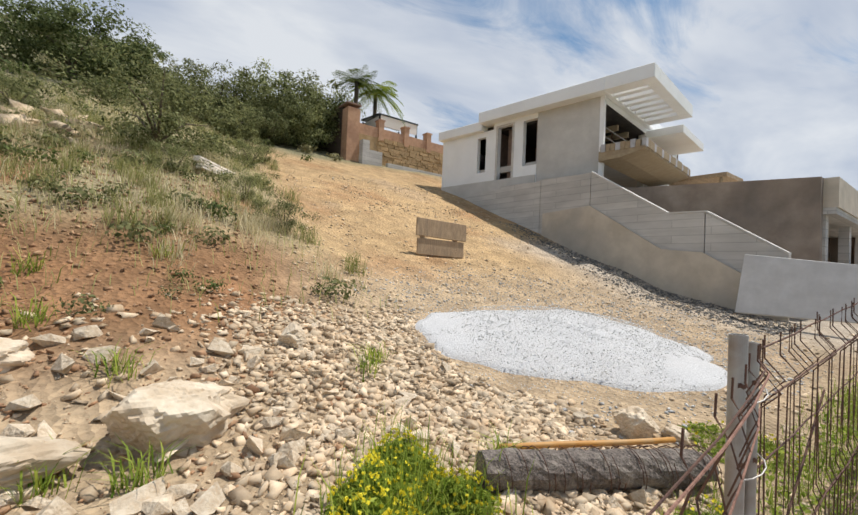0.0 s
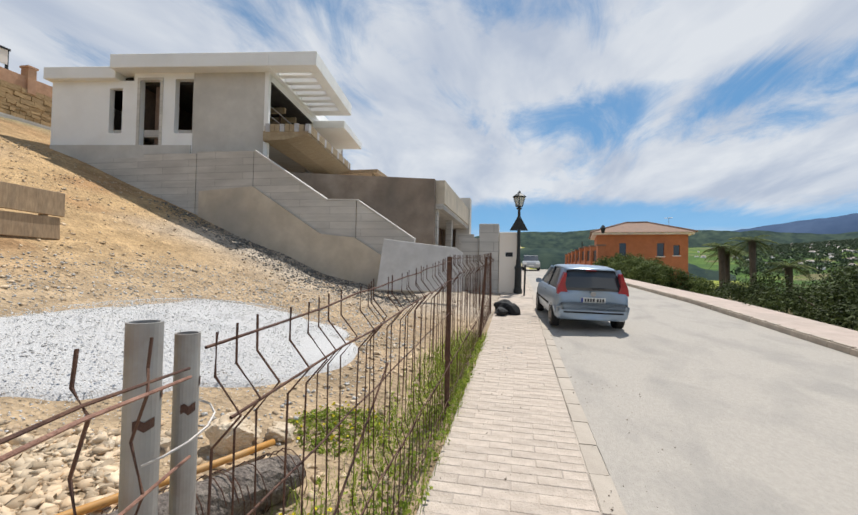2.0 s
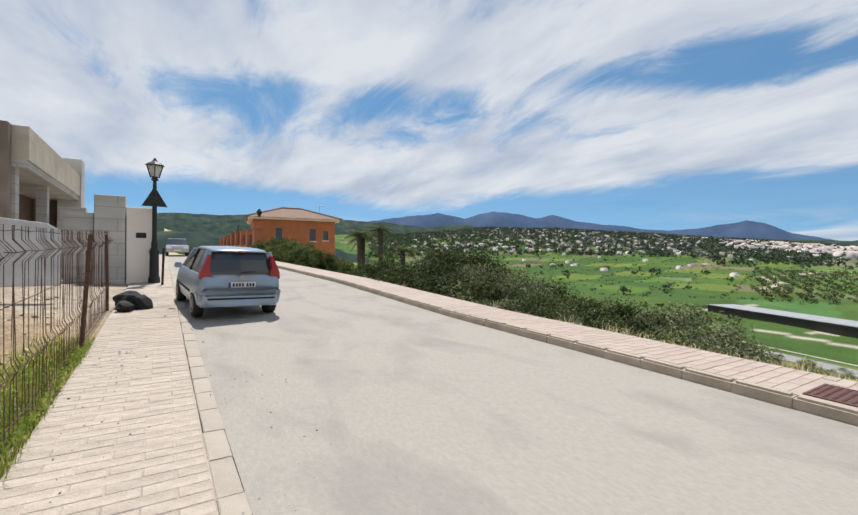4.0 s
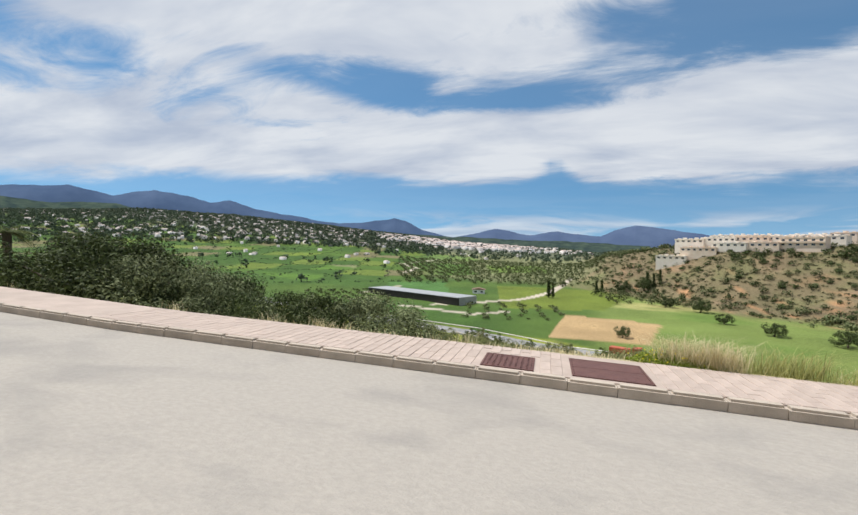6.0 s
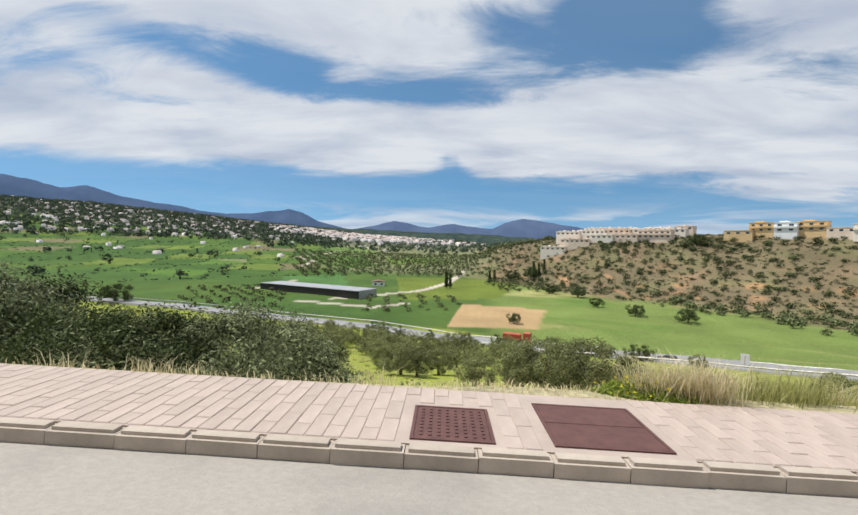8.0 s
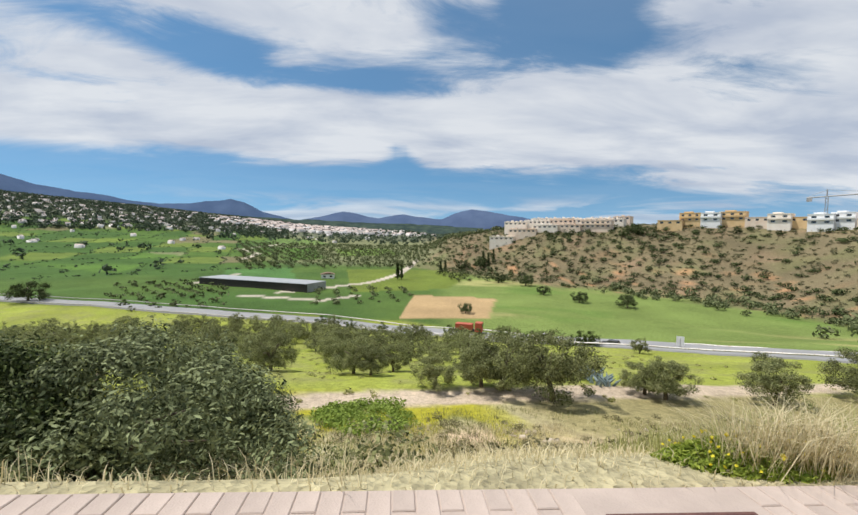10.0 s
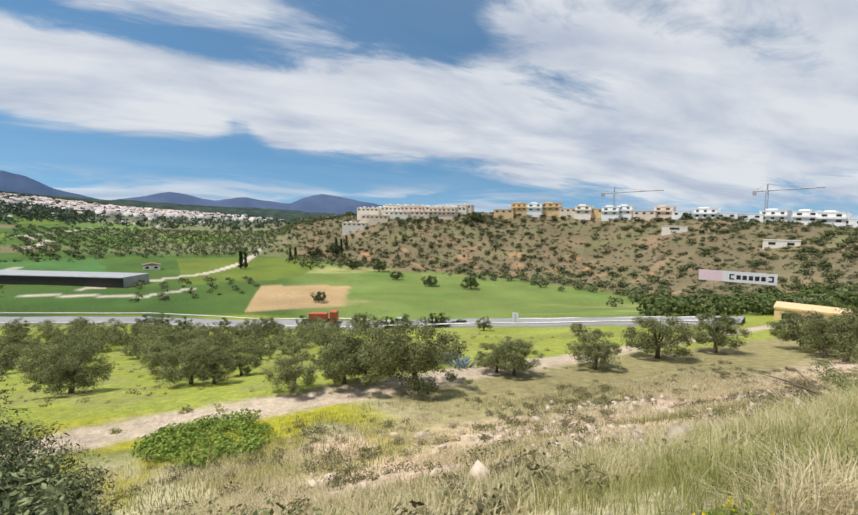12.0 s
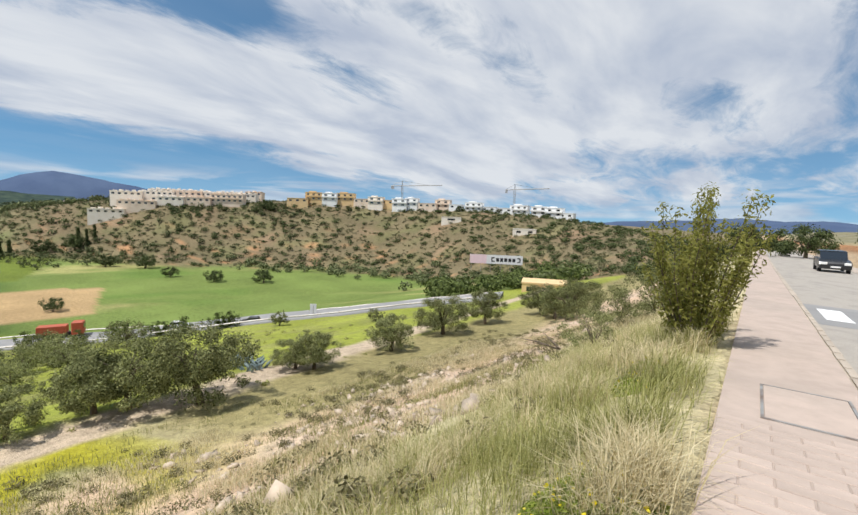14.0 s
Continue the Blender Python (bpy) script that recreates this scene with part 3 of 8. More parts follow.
def soil_colours(x, y):
    """What the ground is made of: base colours by kind of soil."""
    c = np.empty(x.shape + (3,))
    c[:] = (0.27, 0.235, 0.145)
    n1, n2, n3 = fbm2(x, y, 0.35, 5, 31), fbm2(x, y, 0.09, 4, 32), fbm2(x, y, 1.4, 4, 33)

    def lay(mask, col):
        k = np.clip(mask, 0, 1)[..., None]
        c[:] = c * (1 - k) + np.array(col) * k

    u, s = -x - 1.2, x - EDGE_R
    # left: scree and sandy cut, scrub bank, hillside
    L = x < 2
    lay(L * 1.0, (0.42, 0.31, 0.195))
    lay(L * smooth(5.5, 9, u + 1.2 * n1) * smooth(1, 3.5, y + n1), (0.445, 0.30, 0.155))
    lay(L * smooth(6, 9, u) * smooth(0.0, 0.5, fbm2(x, y, 0.55, 5, 34)) * smooth(2, 4, y) * 0.7, (0.34, 0.19, 0.09))
    lay(L * smooth(0.25, 0.6, n1) * 0.6, (0.42, 0.30, 0.19))
    lay(L * smooth(10.5, 14.0, y + 0.8 * n1) * smooth(11.5, 9.5, u), (0.44, 0.37, 0.29))
    lay(L * smooth(2.6, 0.6, y - 0.12 * u + 0.9 * n1) * smooth(3.5, 5, u), (0.27, 0.15, 0.075))
    lay(L * smooth(3.4, 1.4, y - 0.12 * u + 0.9 * n1) * smooth(7.0, 9, u), (0.33, 0.27, 0.155))
    lay(L * 0.9 * smooth(-0.15, 0.35, n1) * smooth(4.5, 6, u) * smooth(16, 10, u) * smooth(3, 1, y - 0.1 * u), (0.37, 0.18, 0.085))
    lay(L * smooth(21, 26, u + 2 * n1), (0.22, 0.20, 0.115))
    lay(L * smooth(0.1, 0.6, n2) * smooth(26, 40, u), (0.34, 0.31, 0.25))
    # right: bank, eroded slope, grove, fields
    R = x > 4
    lay(R * 1.0, (0.50, 0.44, 0.26))
    lay(R * smooth(5.5, 9, s + n1) * smooth(21, 15, s + 2 * n1) * smooth(6, -2, y + 2 * n1), (0.58, 0.42, 0.285))
    lay(R * smooth(5, 9, s) * smooth(20, 15, s) * smooth(-0.05, 0.4, n1) * 0.9, (0.62, 0.48, 0.36))
    lay(R * smooth(0.9, 1.6, -s + 1.2 + 0.3 * n1) * smooth(-0.3, 0.4, n1), (0.40, 0.30, 0.19))
    lay(R * smooth(17, 21, s + n1) * smooth(-6, 2, y + 2 * n1), (0.20, 0.21, 0.06))
    lay(R * smooth(14.5, 18.5, s + 2 * n1) * smooth(-2, -8, y + 2 * n1), (0.29, 0.25, 0.115))
    lay(R * smooth(12, 16, s + n1) * smooth(-7, 0, y + n1) * smooth(0.05, 0.35, n1 + 0.3), (0.36, 0.33, 0.03))
    lay(R * smooth(25, 27, s + 0.6 * n1), (0.29, 0.32, 0.055))
    lay(R * smooth(27, 60, s) * smooth(-0.1, 0.5, n2), (0.26, 0.30, 0.045))
    lay(R * smooth(-0.1, 0.4, n1) * smooth(26, 30, s) * 0.5, (0.24, 0.22, 0.10))
    # valley floor: green fields, a bare one, olive land further off
    far = smooth(138, 146, s - 0.9 * y * (y < 0) - 0.25 * y * (y > 30))
    lay(R * far, (0.062, 0.118, 0.025))
    lay(R * far * smooth(-0.1, 0.4, fbm2(x, y, 0.012, 3, 41)), (0.082, 0.135, 0.028))
    lay(R * smooth(-0.2, 0.3, fbm2(x * 0.3, y, 0.03, 3, 42)) * far * smooth(-20, -60, y) * 0.75, (0.30, 0.27, 0.11))
    lay(R * inside_poly(x, y, [(150, 2), (205, -6), (196, -44), (150, -30)]) * 1.0, (0.42, 0.29, 0.145))
    lay(R * inside_poly(x, y, [(135, -60), (185, -62), (215, -120), (150, -112)]) * (0.55 + 0.4 * n1), (0.34, 0.30, 0.14))
    # mown meadow below the hill, with dry bands across it
    al = np.degrees(np.arctan2(-(y - 3), np.maximum(x - 5, 1)))
    rl = np.hypot(x - 5, y - 3)
    meadow = far * smooth(4, 9, al) * smooth(66, 60, al)
    lay(R * meadow, (0.17, 0.225, 0.058))
    lay(R * meadow * smooth(-0.05, 0.3, fbm2(rl * 1.1 + 0.5 * al, al * 0.5, 0.07, 4, 44)) * 0.85, (0.36, 0.33, 0.13))
    lay(R * meadow * smooth(0.25, 0.5, fbm2(rl * 0.5, al * 0.6, 0.09, 3, 45)) * 0.7, (0.12, 0.20, 0.04))
    lay(R * inside_poly(x, y, [(150, 2), (205, -6), (196, -44), (150, -30)]) * 1.0, (0.42, 0.29, 0.145))
    lay(R * inside_poly(x, y, [(215, 25), (330, 40), (330, -60), (225, -25)]) * 1.0, (0.14, 0.18, 0.03))
    lay(R * smooth(330, 380, s - 0.25 * y + 18 * n2), (0.19, 0.20, 0.095))
    for poly, col in (([(380, 180), (560, 260), (620, 120), (430, 70)], (0.09, 0.17, 0.03)), ([(300, 190), (380, 330), (520, 420), (470, 230)], (0.095, 0.175, 0.03)),
                      ([(470, 60), (600, 90), (640, 20), (520, -10)], (0.16, 0.24, 0.05)), ([(430, 330), (640, 520), (700, 420), (540, 300)], (0.15, 0.21, 0.035)),
                      ([(640, 200), (820, 300), (860, 160), (700, 100)], (0.15, 0.22, 0.06)), ([(240, 95), (330, 130), (350, 90), (262, 60)], (0.08, 0.17, 0.045))):
        lay(R * inside_poly(x + 8 * n2, y + 8 * n2, poly) * 1.0, col)
    cell = plot_cell(x, y)
    plots = R * smooth(12, 20, np.degrees(np.arctan2(y - 3, np.maximum(x - 5, 1)))) * smooth(330, 380, s)
    lay(plots * (cell > -0.5), (0.055, 0.11, 0.022))
    lay(plots * (cell > 0.05), (0.078, 0.14, 0.025))
    lay(plots * (cell > 0.4), (0.135, 0.185, 0.035))
    lay(plots * (cell < -0.6), (0.17, 0.155, 0.075))
    lay(R * smooth(900, 1100, s + 40 * n2), (0.13, 0.14, 0.085))
    # the housing hill: dry brown scrub with reddish scars
    a = np.degrees(np.arctan2(-(y - 3), x - 5))
    r = np.hypot(x - 5, y - 3)
    foot = np.interp(a, [4, 20, 45, 60, 90], [330, 250, 215, 150, 100])
    hill = smooth(-8, 14, r - foot + 10 * n2) * smooth(2, 9, a + 3 * n2) * smooth(112, 100, a)
    lay(R * hill, (0.185, 0.15, 0.085))
    lay(R * hill * smooth(0.1, 0.5, fbm2(x, y, 0.05, 4, 61)), (0.27, 0.19, 0.115))
    lay(R * hill * smooth(-0.05, 0.45, n2) * 0.8, (0.17, 0.165, 0.075))
    lay(R * hill * smooth(0.25, 0.55, n1) * smooth(70, 20, r - foot), (0.46, 0.25, 0.125))
    # farm tracks
    lay(R * smooth(1.9, 1.3, track_dist(x, y, FARM_TRACK) + 0.3 * n3), (0.50, 0.40, 0.29))
    for pts, w in (([(215, 60), (250, 20), (300, 0), (420, -20)], 2.2), ([(420, 150), (500, 160), (560, 200), (690, 180)], 3), ([(205, 75), (190, 35), (205, 20)], 1.6), ([(250, 118), (300, 108)], 1.6)):
        lay(R * smooth(w + 0.8, w, track_dist(x, y, pts)), (0.52, 0.45, 0.36))
    return c


def build_ground():
    xs = axis(-150, 2700, 0.14, 0.024, 1.5)
    ys = axis(-900, 2700, 0.16, 0.024, 3.0)
    X, Y = np.meshgrid(xs, ys)
    Z = land(X, Y)
    nx, ny = len(xs), len(ys)
    me = bpy.data.meshes.new("ground")
    idx = np.arange(nx * ny).reshape(ny, nx)
    quads = np.stack([idx[:-1, :-1], idx[:-1, 1:], idx[1:, 1:], idx[1:, :-1]], -1).reshape(-1, 4)
    me.vertices.add(nx * ny)
    me.vertices.foreach_set("co", np.stack([X, Y, Z], -1).ravel())
    me.loops.add(quads.size)
    me.loops.foreach_set("vertex_index", quads.ravel())
    me.polygons.add(len(quads))
    me.polygons.foreach_set("loop_start", np.arange(0, quads.size, 4))
    me.polygons.foreach_set("use_smooth", np.ones(len(quads), bool))
    me.update(calc_edges=True)
    col = me.attributes.new("soil", "FLOAT_COLOR", "POINT")
    c = soil_colours(X, Y).reshape(-1, 3)
    col.data.foreach_set("color", np.concatenate([c, np.ones((len(c), 1))], 1).ravel())
    me.materials.append(M_SOIL)
    return tagged(new("ground", me), "stony hillside falling to green valley fields", "ground", kind="structure")


build_ground()


def strip(name, x0, x1, zfun, mat, label, ys, category, thick=0.25):
    """A long slab that follows the street, with thickness."""
    bm = bmesh.new()
    rows = []
    for y in ys:
        rows.append([bm.verts.new(p) for p in ((x0, y, zfun(x0, y)), (x1, y, zfun(x1, y)), (x1, y, zfun(x1, y) - thick), (x0, y, zfun(x0, y) - thick))])
    for a, b in zip(rows, rows[1:]):
        for k in range(4):
            bm.faces.new((a[k], a[(k + 1) % 4], b[(k + 1) % 4], b[k]))
    bmesh.ops.recalc_face_normals(bm, faces=bm.faces)
    return tagged(part(name, bm, mat), label, category, kind="structure")


STREET_Y = np.concatenate([np.arange(-120, -30, 6), np.arange(-30, 30, 1.0), np.arange(30, 121, 5)])
strip("road", 0.182, KERB_R - 0.004, road_z, M_ROAD, "pale dusty concrete street with faint patches", STREET_Y, "road")
WALK_LZ = lambda x, y: g(y) - 0.012
WALK_RZ = lambda x, y: g(y) + RISE - 0.012 - 0.01 * (x - KERB_R)
PAVE_L = strip("pavement_near", EDGE_L, 0.015, WALK_LZ, M_WALK_L, "worn cream concrete pavement with dirt stains", STREET_Y, "pavement", 0.3)
PAVE_R = strip("pavement_far", KERB_R + 0.13, EDGE_R, WALK_RZ, M_WALK, "pink paved pavement along the valley edge", STREET_Y, "pavement", 0.45)

# ---------------------------------------------------------------- growth: leaves, trees, shrubs, grass
def raw_mesh(name, verts, faces, mats, mat_index=None, flat=True):
    me = bpy.data.meshes.new(name)
    n = faces.shape[1]
    me.vertices.add(len(verts))
    me.vertices.foreach_set("co", np.asarray(verts, np.float32).ravel())
    me.loops.add(faces.size)
    me.loops.foreach_set("vertex_index", faces.ravel().astype(np.int32))
    me.polygons.add(len(faces))
    me.polygons.foreach_set("loop_start", np.arange(0, faces.size, n))
    if mat_index is not None:
        me.polygons.foreach_set("material_index", mat_index)
    for m_ in mats:
        me.materials.append(m_)
    me.update(calc_edges=True)
    return me


def leaf_cloud(rng, centres, radii, per, size, slim=0.42, droop=0.0):
    """Small leaves spread through clumps: one bent diamond each."""
    k = len(centres)
    c = np.repeat(np.asarray(centres), per, 0)
    r = np.repeat(np.asarray(radii), per, 0)
    d = rng.normal(size=(k * per, 3))
    d /= np.linalg.norm(d, axis=1)[:, None]
    p = c + d * r * (rng.random((k * per, 1)) ** 0.45)
    # leaves turn their faces outwards and to the light
    face = d + 0.55 * rng.normal(size=(k * per, 3)) + np.array([0, 0.15, 0.45 - droop])
    a = np.cross(face, rng.normal(size=(k * per, 3)))
    a /= np.linalg.norm(a, axis=1)[:, None]
    b = np.cross(face, a)
    b /= np.linalg.norm(b, axis=1)[:, None]
    s = size * (0.6 + 0.8 * rng.random((k * per, 1)))
    n = np.cross(a, b)
    v = np.stack([p - a * s * 0.5, p + b * s * slim * 0.5 + n * s * 0.08, p + a * s * 0.5, p - b * s * slim * 0.5 + n * s * 0.08], 1).reshape(-1, 3)
    f = np.arange(len(v)).reshape(-1, 4)
    return v, f


def crown_clumps(rng, rx, rz, base, n, fill=0.35, lump=0.3, flat=0.15):
    """Clump centres filling a lopsided crown, most of them near its skin."""
    d = rng.normal(size=(n, 3))
    d /= np.linalg.norm(d, axis=1)[:, None]
    d[:, 2] = np.maximum(d[:, 2], -0.55)
    wob = 1 + lump * np.sin(d[:, 0] * 3.1 + rng.random() * 6) * np.cos(d[:, 1] * 2.7 + rng.random() * 6) + 0.07 * np.clip(rng.normal(size=n), -2, 2)
    q = np.where(rng.random(n) < fill, rng.random(n) ** 0.5, 0.86 + 0.14 * rng.random(n)) * wob
    return np.stack([d[:, 0] * rx * q, d[:, 1] * rx * q, base + rz * (d[:, 2] * q + 0.6)], 1)


def limbs(rng, trunk_h, r0, reach, top, count=5, lean=0.15):
    bm = bmesh.new()
    lx, ly = rng.normal() * lean, rng.normal() * lean
    fork = Vector((lx, ly, trunk_h))
    tube([(0, 0, -0.35), (lx * 0.3, ly * 0.3, trunk_h * 0.4), tuple(fork)], [r0 * 1.35, r0, r0 * 0.8], 8, bm)
    for i in range(count):
        a = 2 * math.pi * (i + rng.random() * 0.7) / count
        e = Vector((math.cos(a) * reach * (0.5 + 0.5 * rng.random()), math.sin(a) * reach * (0.5 + 0.5 * rng.random()), top * (0.55 + 0.45 * rng.random())))
        mid = fork.lerp(e, 0.5) + Vector((0, 0, 0.12 * top))
        tube([tuple(fork - Vector((0, 0, 0.08))), tuple(mid), tuple(e)], [r0 * 0.6, r0 * 0.36, r0 * 0.1], 6, bm)
    return bm


def tree(name, seed, label, rx, rz, trunk_h, r0, clumps, per, leaf, mat, clump_r=0.36, category="tree", group="", slim=0.42):
    rng = np.random.default_rng(seed)
    t = thing(name, Matrix(), label, category, group)
    part("trunk", limbs(rng, trunk_h, r0, rx * 0.75, trunk_h + rz * 1.2), M_BARK, t, smooth=True)
    cs = crown_clumps(rng, rx, rz, trunk_h * 0.8, clumps)
    v, f = leaf_cloud(rng, cs, clump_r * rx * (0.5 + 0.6 * rng.random((clumps, 1))) * np.array([[1, 1, 0.8]]), per, leaf, slim)
    part("crown", raw_mesh("crown", v, f, [mat]), mat, t)
    return t


def z_at(x, y):
    return float(land(np.array([x]), np.array([y]))[0])


def plant(src, spots, first=True):
    """Puts the thing and copies of it on the ground at spots of (x, y, turn, size)."""
    for k, (x, y, turn, size) in enumerate(spots):
        m = pose(x, y, z_at(x, y) - 0.05, 0, 0, turn)
        if k == 0 and first:
            src.matrix_world = m
            ob = src
        else:
            ob = copy_thing(src, m)
        ob.scale = (size, size, size * (0.9 + 0.2 * ((k * 37) % 10) / 10))


def clump_scrub(rng, x, y, size, n_leaf, tall=0.8, fine=0.6):
    """Leaves of many low bushes at once: arrays x, y, size."""
    z = land(x, y)
    v, f = leaf_cloud(rng, np.stack([x, y, z + size * tall * 0.42], 1), np.stack([size, size, size * tall * 0.62], 1) * 0.62, n_leaf, 1.0, 0.6)
    s = np.repeat(size, n_leaf * 4)[:, None]
    mid = v.reshape(-1, 4, 3).mean(1, keepdims=True)
    v = (mid + (v.reshape(-1, 4, 3) - mid) * np.repeat(size * 0.42 * (20.0 / max(n_leaf, 20)) ** fine, n_leaf)[:, None, None]).reshape(-1, 3)
    return v, f


def blades(rng, x, y, height, width, lean, z=None, wind=(0.0, 0.0)):
    """Grass: a bent blade of two pieces at each spot."""
    n = len(x)
    z = land(x, y) if z is None else z
    a = rng.random(n) * 2 * math.pi
    d = np.stack([np.cos(a), np.sin(a), np.zeros(n)], 1)
    w = np.stack([-np.sin(a), np.cos(a), np.zeros(n)], 1) * (width * (0.6 + 0.8 * rng.random(n)))[:, None]
    h = height * (0.55 + 0.75 * rng.random(n))
    bend = (lean * (0.4 + rng.random(n)) * h)[:, None] * d + np.array([[wind[0], wind[1], 0]]) * h[:, None]
    p = np.stack([x, y, z - 0.03], 1)
    m = p + bend * 0.35 + np.stack([0 * h, 0 * h, h * 0.6], 1)
    t = p + bend + np.stack([0 * h, 0 * h, h * (0.95 - 0.25 * lean)], 1)
    v = np.stack([p - w, p + w, m + w * 0.75, m - w * 0.75, t], 1).reshape(-1, 3)
    b = np.arange(n)[:, None] * 5
    f = np.concatenate([b + [0, 1, 2], b + [0, 2, 3], b + [3, 2, 4]], 0)
    return v, f


def stuff(name, v, f, mats, label, category):
    return tagged(new(name, raw_mesh(name, v, f, mats)), label, category, kind="stuff")


# ---------------------------------------------------------------- far off: mountains, town, fields
def far_material(name, col, col2, scale):
    return surface(name, col, col2, scale, 1.0, spec=0.0, stain=tuple(c * 0.8 for c in col2), stain_scale=scale * 0.35, stain_amount=0.5)


# M_MTN and M_MTN3 carry the distance haze as blue in their base colour
M_MTN = far_material("haze_blue_mountain", (0.082, 0.12, 0.195), (0.058, 0.09, 0.155), 0.004)
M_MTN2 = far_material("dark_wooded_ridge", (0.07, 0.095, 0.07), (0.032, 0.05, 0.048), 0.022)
M_MTN3 = far_material("haze_pale_mountain", (0.09, 0.125, 0.20), (0.07, 0.10, 0.17), 0.004)


def mountain(name, label, r, az, el, mat, rough, seed, depth=400):
    """A ridge at distance r: outline given as elevation over bearing (degrees from straight across)."""
    bm = bmesh.new()
    A = np.linspace(az[0], az[-1], 260)
    E = np.interp(A, az, el)
    wob = fbm2(A * 1.0, A * 0 + seed, 0.55, 5, seed) * rough
    rows = []
    for a, e, w in zip(A, E, wob):
        c, s = math.cos(radians(a)), math.sin(radians(a))
        h = math.tan(radians(max(e + w, -0.4))) * r + 1.7
        hw = math.tan(radians(max(e + 0.3 * w, -0.4) * 0.55)) * r
        rows.append([bm.verts.new((5 + c * (r + o), 3 + s * (r + o), z)) for o, z in ((-depth * 1.3, -60), (-depth * 0.6, hw * 0.85), (0, h), (depth, hw))])
    for p, q in zip(rows, rows[1:]):
        for k in range(3):
            bm.faces.new((p[k], q[k], q[k + 1], p[k + 1]))
    bmesh.ops.recalc_face_normals(bm, faces=bm.faces)
    return tagged(part(name, bm, mat, smooth=True), label, "mountain", kind="structure")


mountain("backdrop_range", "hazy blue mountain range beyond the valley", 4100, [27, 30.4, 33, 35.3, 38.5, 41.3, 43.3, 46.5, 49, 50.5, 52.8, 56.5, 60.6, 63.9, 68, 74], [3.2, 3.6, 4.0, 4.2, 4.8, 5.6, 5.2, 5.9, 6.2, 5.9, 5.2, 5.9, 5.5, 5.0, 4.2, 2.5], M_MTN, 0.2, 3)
mountain("backdrop_peak", "isolated haze-blue peak beyond the town", 4300, [8, 12, 14.2, 17.1, 19, 20.5, 21.7, 23.2, 25, 27.1, 31], [1.2, 1.8, 2.1, 2.9, 3.9, 4.25, 4.0, 3.9, 3.5, 3.4, 3.0], M_MTN, 0.12, 7)
mountain("backdrop_south", "pale haze-blue mountains closing the valley", 4500, [-30, -22, -15.5, -12, -10.3, -8, -6.4, -3, -1.3, 0.5, 2.4, 5, 6.9, 9, 12, 16], [0.6, 1.7, 2.8, 3.4, 3.55, 2.9, 2.2, 2.5, 2.9, 2.6, 2.3, 2.8, 3.1, 2.6, 1.9, 1.2], M_MTN3, 0.14, 9)
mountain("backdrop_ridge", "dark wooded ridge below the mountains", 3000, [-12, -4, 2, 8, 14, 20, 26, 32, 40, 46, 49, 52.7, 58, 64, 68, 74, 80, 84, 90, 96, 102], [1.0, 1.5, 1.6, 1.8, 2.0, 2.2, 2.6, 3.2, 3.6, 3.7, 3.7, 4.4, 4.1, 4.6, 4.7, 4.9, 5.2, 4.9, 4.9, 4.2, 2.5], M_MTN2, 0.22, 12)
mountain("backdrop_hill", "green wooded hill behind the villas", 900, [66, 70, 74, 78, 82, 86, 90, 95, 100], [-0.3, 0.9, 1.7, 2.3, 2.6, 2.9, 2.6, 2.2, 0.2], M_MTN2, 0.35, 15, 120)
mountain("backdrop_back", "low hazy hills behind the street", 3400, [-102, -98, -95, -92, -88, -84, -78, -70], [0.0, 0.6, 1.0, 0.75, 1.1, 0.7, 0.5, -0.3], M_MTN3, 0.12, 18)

M_TOWN = surface("town_whitewash", (0.76, 0.74, 0.71), (0.62, 0.57, 0.53), 0.02, 0.9, island=0.25)
M_TOWNROOF = surface("town_roofs", (0.56, 0.47, 0.42), (0.48, 0.38, 0.33), 0.02, 0.9, island=0.2)
M_FARTREE = leaf_material("far_tree_leaves", (0.035, 0.05, 0.02), (0.115, 0.14, 0.055), 0.8, 0.1)
M_FAROLIVE = leaf_material("far_olive_leaves", (0.06, 0.075, 0.03), (0.17, 0.19, 0.09), 0.8, 0.1)


